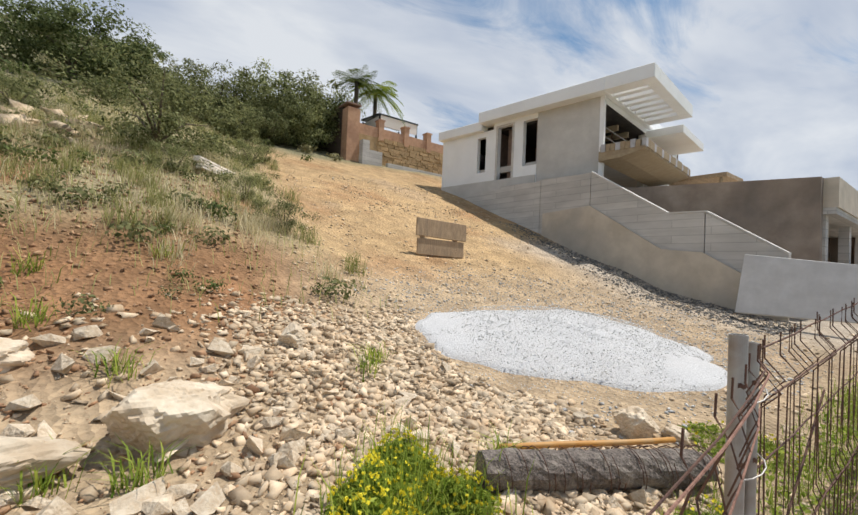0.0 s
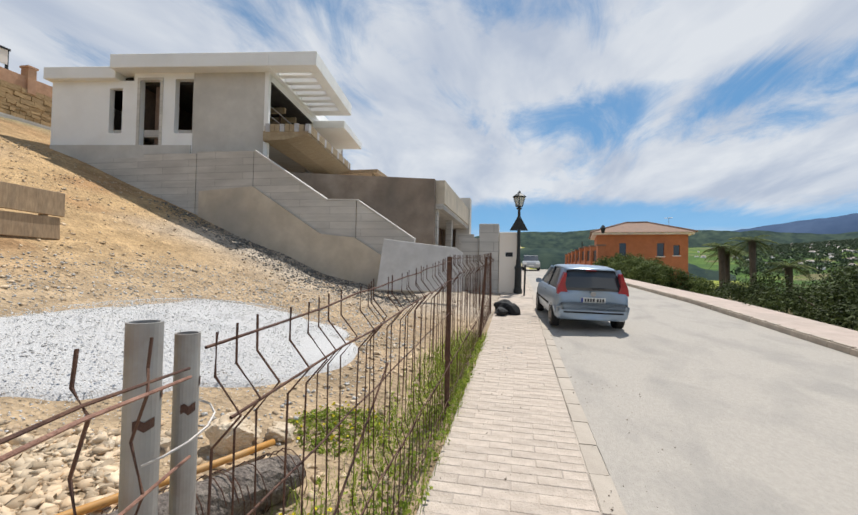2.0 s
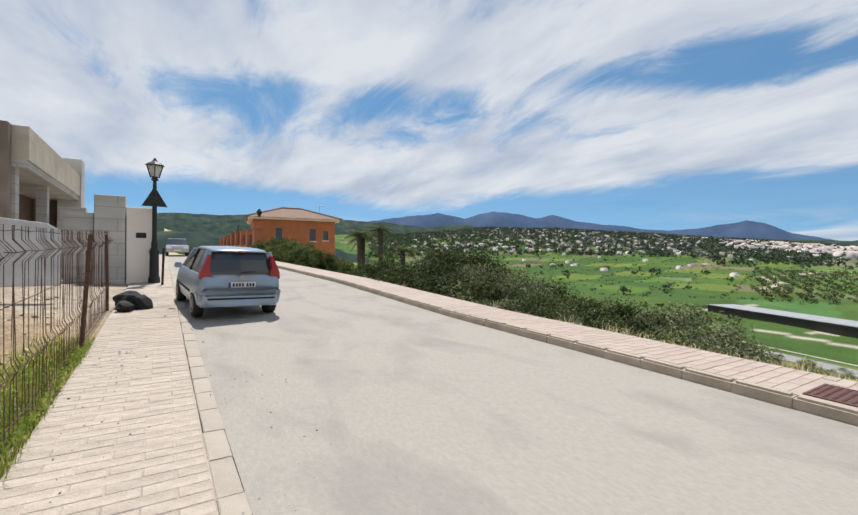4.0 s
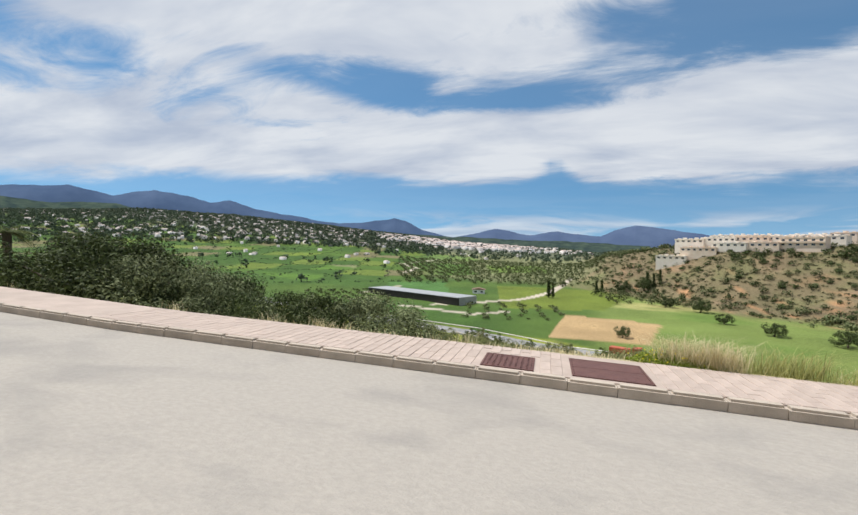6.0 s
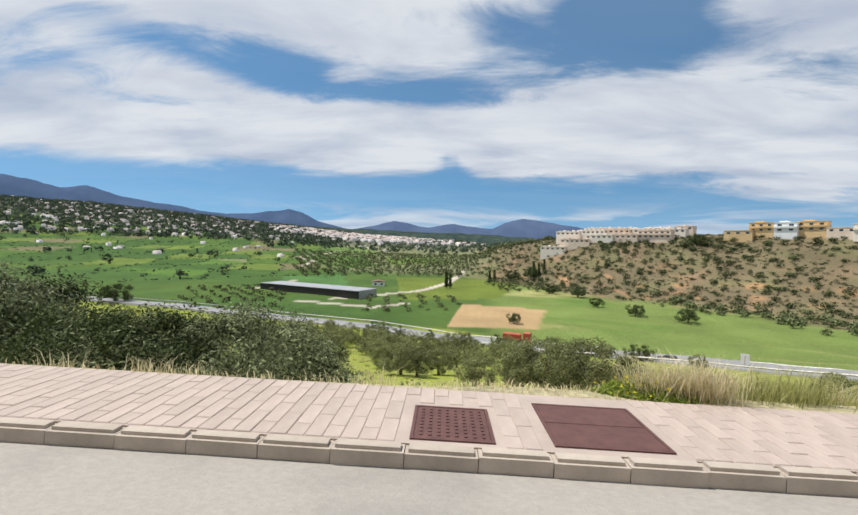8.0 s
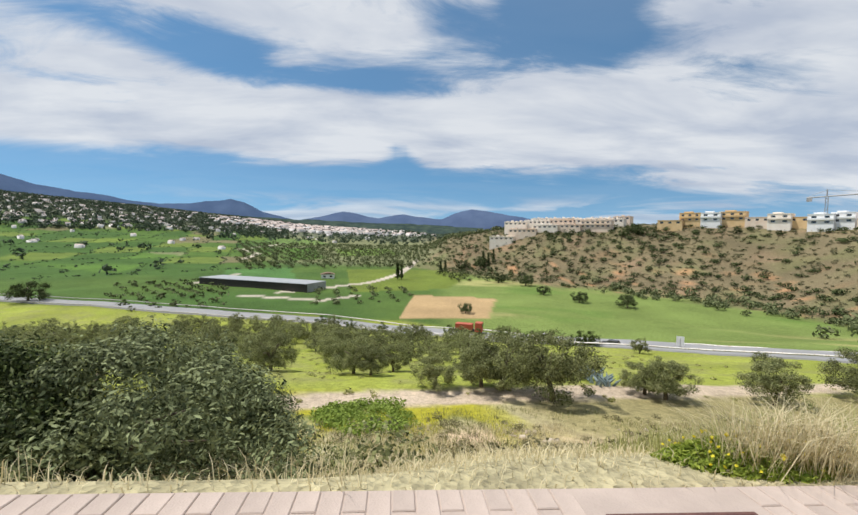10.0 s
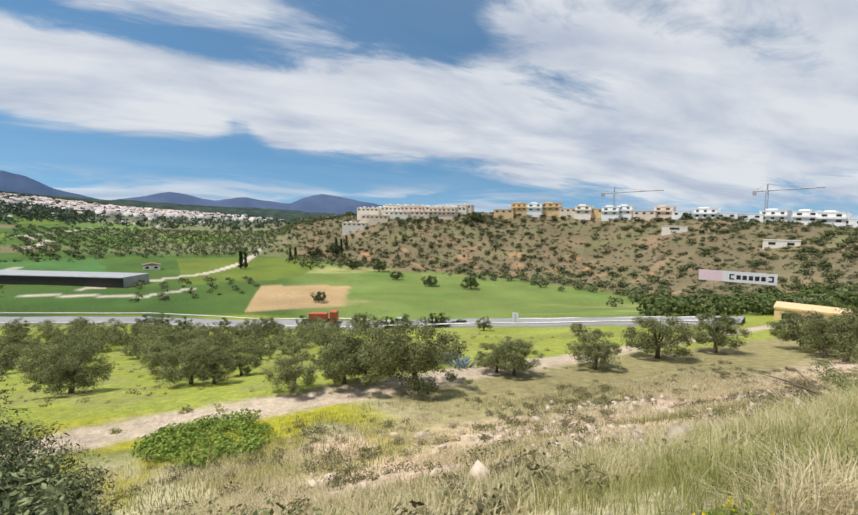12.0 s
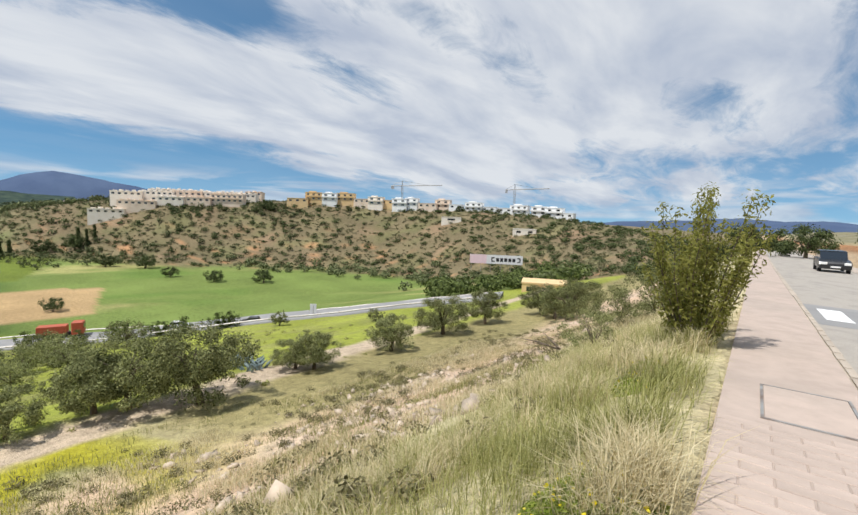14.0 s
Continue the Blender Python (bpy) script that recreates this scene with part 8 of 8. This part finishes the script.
bank = lambda x, y: smooth(3.6, 1.6, y - 0.13 * (-x - 1.2) + 0.8 * fbm2(x, y, 0.5, 3, 71)) * smooth(4.2, 7.5, -x - 1.2 + fbm2(x, y, 0.7, 3, 72)) * smooth(-0.55, 0.25, fbm2(x, y, 0.33, 3, 73))
up_ = lambda x, y: smooth(21, 25, -x - 1.2 + 1.5 * fbm2(x, y, 0.3, 3, 74))
scatter_scrub("bank_scrub", "grey-green thyme and broom scrub on the bank", 81, box_spot(-27, -5, -12, 8, bank), 230, 0.2, 0.75, 110, leaf_material("bank_scrub_leaves", (0.07, 0.08, 0.03), (0.25, 0.25, 0.115), 0.8, 0.3))
scatter_scrub("bank_green", "fresh green weeds on the bank", 82, box_spot(-24, -5, -12, 7, bank), 150, 0.2, 0.65, 120, M_SHRUB)
scatter_scrub("hill_scrub", "scrub covering the hillside above the plot", 83, box_spot(-75, -20, -26, 11, up_), 420, 0.5, 1.5, 70, M_SHRUB)
scatter_scrub("hill_broom", "tan and grey broom covering the hillside", 88, box_spot(-75, -20, -26, 11, up_), 900, 0.4, 1.1, 50, M_SCRUB)
scatter_scrub("slope_scrub", "low grey scrub tufts on the dry slope", 84, box_spot(8.5, 27, -34, 9, lambda x, y: 0.25 + 0.75 * smooth(-0.2, 0.4, fbm2(x, y, 0.3, 3, 75))), 900, 0.16, 0.6, 90, M_SCRUB, 0.6)
scatter_scrub("bramble", "bright green bramble patch below the slope", 85, box_spot(23, 31, 1.5, 8.5, lambda x, y: smooth(1.1, 0.6, np.hypot((x - 27) / 3.3, (y - 5) / 3.0))), 130, 0.5, 1.1, 90, leaf_material("bramble_leaves", (0.13, 0.19, 0.03), (0.27, 0.34, 0.07)), 0.6)
scatter_scrub("grove_weeds", "weeds and seedlings between the olive trees", 86, box_spot(30, 100, -40, 50), 500, 0.25, 0.7, 30, M_GRASS, 0.5)
scatter_scrub("verge_bushes", "low green bushes under the pavement edge", 87, box_spot(8.6, 15.5, 3.6, 26), 85, 0.4, 1.2, 420, M_OLIVE, 0.9)


def grass(name, label, seed, spot, n, height, width, lean, mat, wind=(0, 0)):
    rng = np.random.default_rng(seed)
    x, y = spot(rng, n)
    v, f = blades(rng, x, y, height, width, lean, None, wind)
    return stuff(name, v, f, [mat], label, "grass")


def tufts(centres, spread, per):
    def spot(rng, n):
        c = np.repeat(np.array(centres), per, 0)
        return c[:, 0] + rng.normal(size=len(c)) * spread, c[:, 1] + rng.normal(size=len(c)) * spread
    return spot


crng = np.random.default_rng(5)
near_bank = lambda x, y: smooth(6.28, 6.55, x) * (0.25 + 0.75 * smooth(-0.3, 0.3, fbm2(x, y, 0.8, 3, 91)))
cs1 = [(x_, y_) for x_, y_ in zip(6.75 + 3.2 * crng.random(150) ** 1.3, -9 + 9.2 * crng.random(150))]
grass("bank_grass", "long dry grass tufts leaning along the bank", 91, tufts(cs1[:90], 0.13, 150), 0, 0.46, 0.0034, 0.8, M_DRY, (-0.1, -0.25))
grass("bank_grass_pale", "pale green grass tufts leaning along the bank", 191, tufts(cs1[90:], 0.15, 170), 0, 0.48, 0.0036, 0.8, M_GRASS, (-0.1, -0.25))
grass("verge_grass", "dry grass over the bank below the pavement", 192, box_spot(6.3, 9.5, 0.5, 8.0, lambda x, y: 0.3 + 0.7 * smooth(-0.3, 0.3, fbm2(x, y, 0.9, 3, 95)) * smooth(6.2, 6.9, x)), 6000, 0.12, 0.0045, 0.7, M_DRY)
grass("bank_grass_green", "green grass among the dry tufts", 92, box_spot(6.45, 10.5, -9, 1.2, near_bank), 14000, 0.3, 0.003, 0.5, M_GRASS)
grass("slope_grass", "dry grass over the slope", 93, box_spot(8.5, 26, -30, 12, lambda x, y: smooth(-0.3, 0.3, fbm2(x, y, 0.3, 3, 92))), 75000, 0.30, 0.009, 0.6, M_DRY)
grass("slope_grass_green", "green grass over the slope", 94, box_spot(9, 29, -34, 14, lambda x, y: smooth(-0.1, 0.4, fbm2(x, y, 0.25, 3, 93))), 30000, 0.28, 0.009, 0.5, M_GRASS)
grass("edge_grass", "dry grass tufts along the pavement edge", 95, tufts([(6.5 + 0.25 * crng.random(), y_) for y_ in np.concatenate([crng.uniform(3.2, 20, 9), [0.6, 0.75, 0.5, 0.9, 0.3]])], 0.12, 45), 0, 0.24, 0.003, 0.6, M_DRY)
grass("edge_tuft", "tall pale grass tuft at the pavement edge", 96, tufts([(6.62, 0.55), (6.7, 0.85), (6.6, 0.3)], 0.12, 320), 0, 0.5, 0.003, 0.8, M_DRY)
bx_, by_ = box_spot(-26, -5.2, -11, 7, bank)(crng, 260)
grass("plot_tussocks", "green grass tussocks on the scrub bank", 107, tufts(list(zip(bx_[:130], by_[:130])), 0.14, 90), 0, 0.5, 0.006, 0.6, M_GRASS)
grass("plot_dry_tussocks", "dry grass tussocks on the scrub bank", 108, tufts(list(zip(bx_[130:], by_[130:])), 0.16, 80), 0, 0.42, 0.006, 0.7, M_DRY)
grass("plot_grass", "dry and green grass on the scrub bank", 97, box_spot(-26, -5.5, -11, 7, bank), 8000, 0.34, 0.006, 0.55, M_GRASS)
grass("plot_dry_grass", "dry grass on the scrub bank", 98, box_spot(-28, -8.5, -11, 8, bank), 8000, 0.32, 0.006, 0.6, M_DRY)
grass("fence_grass", "green weeds along the foot of the fence", 99, box_spot(-2.3, -1.08, 1.9, 10, lambda x, y: smooth(0.75, 0.1, np.abs(x + 1.35)) * (0.4 + 0.6 * smooth(-0.2, 0.3, fbm2(x, y, 1.1, 3, 94)))), 4200, 0.22, 0.0035, 0.5, M_GREEN)
grass("rubble_weeds", "strappy green weeds among the rubble", 100, tufts([(-5.2, 0.1), (-4.1, -0.3), (-3.9, 0.2), (-6.2, -0.6), (-4.9, 2.4), (-5.1, 2.6), (-3.0, 2.6), (-7.5, -0.8), (-8, 0.6), (-9, -1.5)], 0.07, 45), 0, 0.32, 0.006, 0.8, M_GREEN)


def weed_leaves(name, label, seed, x0, x1, y0, y1, n, size, mat, lift=0.12, mask=None):
    rng = np.random.default_rng(seed)
    x, y = box_spot(x0, x1, y0, y1, mask)(rng, n)
    z = land(x, y) + lift * rng.random(len(x))
    v, f = leaf_cloud(rng, np.stack([x, y, z], 1), np.full((len(x), 3), 0.05), 4, size, 0.6)
    return stuff(name, v, f, [mat], label, "weeds")


weed_leaves("fence_weeds", "leafy green weeds along the fence", 101, -1.95, -1.1, 2.4, 9, 800, 0.04, M_GREEN, 0.18, lambda x, y: smooth(0.6, 0.1, np.abs(x + 1.3)))


def flower_mound(name, label, cx, cy, rx, ry, h, nl, nf, seed):
    rng = np.random.default_rng(seed)
    a, q = rng.random(nl) * 6.283, np.sqrt(rng.random(nl))
    x, y = cx + rx * q * np.cos(a), cy + ry * q * np.sin(a)
    lump = lambda x, y: np.maximum(0.15, 0.85 + 0.9 * fbm2(x, y, 3.2, 3, 5))
    z = land(x, y) + h * (1 - q ** 2) * (0.2 + 0.8 * rng.random(nl)) * lump(x, y)
    v, f = leaf_cloud(rng, np.stack([x, y, z], 1), np.full((nl, 3), 0.03), 5, 0.05, 0.3)
    a, q = rng.random(nf) * 6.283, np.sqrt(rng.random(nf))
    x, y = cx + rx * q * np.cos(a), cy + ry * q * np.sin(a)
    z = land(x, y) + h * (1 - q ** 2) * lump(x, y) + 0.04 + 0.05 * rng.random(nf)
    v2, f2 = leaf_cloud(rng, np.stack([x, y, z], 1), np.full((nf, 3), 0.004), 3, 0.026, 0.9)
    t = thing(name, Matrix(), label, "flowers", "flowering weeds")
    part("leaves", raw_mesh("leaves", v, f, [M_GREEN]), M_GREEN, t)
    tagged(part("flowers", raw_mesh("flowers", v2, f2, [M_FLOWER]), M_FLOWER, t), "small yellow flowers", kind="stuff")


for k_, (x_, y_, a_, b_, h_) in enumerate(((-3.0, 1.45, 0.32, 0.34, 0.30), (-2.75, 1.85, 0.3, 0.36, 0.22), (-3.25, 1.8, 0.3, 0.3, 0.26), (-2.8, 1.3, 0.26, 0.28, 0.17))):
    flower_mound("flowering_weed", "loose mound of green weeds with yellow flowers by the fence", x_, y_, a_, b_, h_, 1000, 150, 70 + k_)
grass("flower_stems", "thin green stems among the flowering weeds", 193, tufts([(-3.0, 1.45), (-2.75, 1.85), (-3.25, 1.8), (-2.8, 1.3)], 0.16, 120), 0, 0.42, 0.004, 0.4, M_GREEN)
flower_mound("flowering_weed", "small green weed patch with yellow flowers", -2.1, 4.9, 0.5, 0.5, 0.10, 420, 50, 8)
flower_mound("flowering_weed", "small green weed patch with yellow flowers", -1.7, 3.2, 0.25, 0.5, 0.10, 320, 40, 9)
flower_mound("flowering_weed", "green weeds with yellow flowers on the bank", 6.8, 0.75, 0.42, 0.7, 0.15, 2200, 70, 10)
flower_mound("flowering_weed", "green weeds with yellow flowers on the bank", 7.2, -2.6, 0.35, 0.6, 0.2, 900, 50, 12)


def agave(x, y):
    rng = random.Random(4)
    t = thing("agave_clump", pose(x, y, z_at(x, y)), "clump of blue-grey agaves by the farm track", "agave")
    mat = surface("agave_leaf", (0.2, 0.26, 0.26), (0.15, 0.2, 0.2), 4, 0.6)
    for k in range(40):
        a, cx, cy = rng.random() * 6.28, rng.uniform(-1.6, 1.6), rng.uniform(-0.6, 0.6)
        part("leaf", tube([(cx, cy, 0), (cx + 0.35 * math.cos(a), cy + 0.35 * math.sin(a), 0.55), (cx + 0.75 * math.cos(a), cy + 0.75 * math.sin(a), 0.9)], [0.09, 0.1, 0.01], 4), mat, t)


agave(35.3, -12.6)


def dead_branch():
    t = thing("dead_branch", pose(13.0, -16.0, z_at(13.0, -16.0) - 0.1) @ Matrix.Diagonal((1, 1, 0.55, 1)), "dark dead branch lying on the slope", "branch")
    bm = bmesh.new()
    for k, (a, l) in enumerate(((0.3, 2.2), (0.8, 1.5), (2.6, 1.6), (1.6, 1.1), (-0.4, 1.3))):
        tube([(0, 0, 0), (math.cos(a) * l * 0.5, math.sin(a) * l * 0.5, 0.5), (math.cos(a) * l, math.sin(a) * l, 0.65 + 0.1 * k)], [0.09, 0.06, 0.01], 6, bm)
    part("limb", bm, M_BARK, t, smooth=True)


dead_branch()
scatter_stones("slope_rocks", "pale rocks on the eroded slope", 111, box_spot(11, 25, -26, 2, lambda x, y: smooth(-0.1, 0.35, fbm2(x, y, 0.35, 5, 31))), 1100, 0.05, 0.5, surface("pale_slope_rock", (0.58, 0.48, 0.37), (0.45, 0.36, 0.27), 3, 0.95, bump=0.5, bump_scale=8, island=0.2), 0.3)
scatter_stones("hill_rocks", "pale rock outcrop on the hillside", 112, tufts([(-16.7, -2.0), (-16.1, -1.3), (-17.5, -2.9)], 0.7, 26), 0, 0.2, 0.9, M_RUBBLE, 0.3)


def board_stack(p, q):
    """Pale boards lying one on another in the scrub."""
    d = (Vector(q) - Vector(p))
    t = thing("board_stack", pose(p[0], p[1], z_at(p[0], p[1]) + 0.16, 0, 0, math.degrees(math.atan2(d.y, d.x))), "pale weathered boards stacked in the scrub", "boards")
    for k in range(4):
        part("board", block(-0.1 + 0.12 * (k % 2), d.length + 0.1 * (k % 3), -0.12 + 0.05 * k, 0.06 + 0.05 * k, 0.1 * k, 0.1 * k + 0.05), M_CREAM, t)


board_stack((-13.67, 1.79), (-15.46, 3.12))

# ---------------------------------------------------------------- kerbstones and paving, piece by piece
def kerb_mesh(x0, x1, h, length, mat, bevel):
    bm = block(-(x1 - x0) / 2, (x1 - x0) / 2, 0.0025, length - 0.0025, -h, 0.0)
    es = [e for e in bm.edges if all(abs(v.co.z) < 1e-6 for v in e.verts)]
    bmesh.ops.bevel(bm, geom=es, offset=bevel, segments=2, affect="EDGES")
    return mesh_of(bm, "kerbstone", mat)


def kerb_run(name, label, x0, x1, h, zoff, lo, hi, mat, bevel):
    t = thing(name, pose(0, 0, 0), label, "kerb", kind="structure")
    me = kerb_mesh(x0, x1, h, 0.52, mat, bevel)
    rng = random.Random(int(abs(x0) * 10))
    y = lo
    while y < hi:
        s = float(g(y + 0.52) - g(y)) / 0.52
        ob = part("kerbstone", me, mat, t)
        ob.matrix_local = pose((x0 + x1) / 2 + rng.uniform(-0.006, 0.006), y, float(g(y)) + zoff + rng.uniform(-0.005, 0.004), math.degrees(math.atan(s)), rng.uniform(-1.2, 1.2), rng.uniform(-0.4, 0.4))
        y += 0.52
    bm = bmesh.new()
    for a, b in ((-120, lo - 0.01), (y + 0.01, 120)):
        ys = np.linspace(a, b, 40)
        for p, q in zip(ys, ys[1:]):
            vs = [bm.verts.new((x, yy, float(g(yy)) + zoff + dz)) for yy in (p, q) for x, dz in ((x0, 0), (x1, 0), (x1, -h), (x0, -h))]
            bm.faces.new((vs[0], vs[1], vs[5], vs[4])), bm.faces.new((vs[1], vs[2], vs[6], vs[5])), bm.faces.new((vs[3], vs[0], vs[4], vs[7]))
    bmesh.ops.recalc_face_normals(bm, faces=bm.faces)
    tagged(part("kerb_rest", bm, mat, t), "kerb running on along the street", kind="stuff")
    return t


kerb_run("kerb_far", "buff concrete kerbstones along the far pavement", KERB_R, KERB_R + 0.135, 0.3, RISE, -14.3, 26, M_KERB, 0.026)
kerb_run("kerb_near", "worn flush kerbstones along the near pavement", 0.022, 0.18, 0.25, -0.014, -2.1, 20, M_KERB_L, 0.006)


def brick_mesh(w, d, name, mat, h=0.03):
    bm = block(-w / 2, w / 2, -d / 2, d / 2, -h, 0.0)
    es = [e for e in bm.edges if all(abs(v.co.z) < 1e-6 for v in e.verts)]
    bmesh.ops.bevel(bm, geom=es, offset=0.006, segments=1, affect="EDGES")
    return mesh_of(bm, name, mat)


COVERS = ((5.14, 5.80, 2.72, 3.36), (5.16, 6.02, 1.40, 2.28), (5.20, 5.95, -2.75, -1.55))


def pave(parent, x0, x1, y0, y1, cols, row, zf, mat, lift, slope_x, stray, gap=0.009):
    rng = random.Random(int(y0 * 10) + 7)
    w = (x1 - x0) / cols
    me = brick_mesh(w - gap, row - gap, "paver", mat)
    half = brick_mesh(w / 2 - gap, row - gap, "paver", mat)
    k = 0
    y = y0
    while y < y1:
        xs = [(x0 + (c + 0.5) * w, me) for c in range(cols)] if k % 2 == 0 else [(x0 + w * 0.25, half)] + [(x0 + (c + 1) * w, me) for c in range(cols - 1)] + [(x1 - w * 0.25, half)]
        for x, m_ in xs:
            yc = y + row / 2
            if any(a - w * 0.4 < x < b + w * 0.4 and c - row * 0.45 < yc < d + row * 0.45 for a, b, c, d in COVERS):
                continue
            ob = part("paver", m_, mat, parent)
            ob.matrix_local = pose(x, yc, float(zf(x, yc)) + lift + rng.uniform(-stray, stray), 1.72 + rng.uniform(-0.3, 0.3), slope_x + rng.uniform(-0.3, 0.3), rng.uniform(-0.5, 0.5))
        y += row
        k += 1


pave(PAVE_R, KERB_R + 0.142, EDGE_R - 0.005, -1.4, 9.6, 3, 0.135, WALK_RZ, M_WALK, 0.009, 0.57, 0.002, 0.007)
pave(PAVE_L, EDGE_L + 0.005, 0.012, 1.4, 12.0, 3, 0.125, WALK_LZ, M_WALK_L, 0.004, 0.0, 0.0026, 0.005)
street_lift = lambda x, y: np.where(x < 0.18, g(y) - 0.004, road_z(x, y)) - land(x, y)
M_GRIT = surface("dark_grit", (0.26, 0.215, 0.165), (0.16, 0.13, 0.10), 9, 0.95, island=0.5)
scatter_stones("kerb_grit", "grit and dry crumbs lying along the near kerb", 201, box_spot(0.05, 1.1, 2.2, 13, lambda x, y: smooth(1.1, 0.2, x + 0.3 * fbm2(x, y, 1.3, 3, 97)) * (0.15 + 0.85 * smooth(-0.1, 0.4, fbm2(x, y, 0.9, 3, 96)))), 560, 0.004, 0.022, M_GRIT, 0.3, "grit", street_lift)
scatter_stones("pavement_grit", "crumbs of soil and stone on the near pavement", 202, box_spot(-1.1, 0.0, 2.0, 14, lambda x, y: smooth(-0.3, -1.0, x) + 0.25 * smooth(0.0, 0.4, fbm2(x, y, 1.1, 3, 98))), 480, 0.004, 0.018, M_GRIT, 0.3, "grit", street_lift)
scatter_stones("plaster_spill", "white plaster crumbs spilled on the near pavement", 203, box_spot(-1.0, -0.05, 6.4, 13, lambda x, y: smooth(0.0, 0.5, fbm2(x, y, 0.8, 3, 99))), 420, 0.006, 0.035, M_PALEWIRE, 0.4, "crumbs", street_lift)
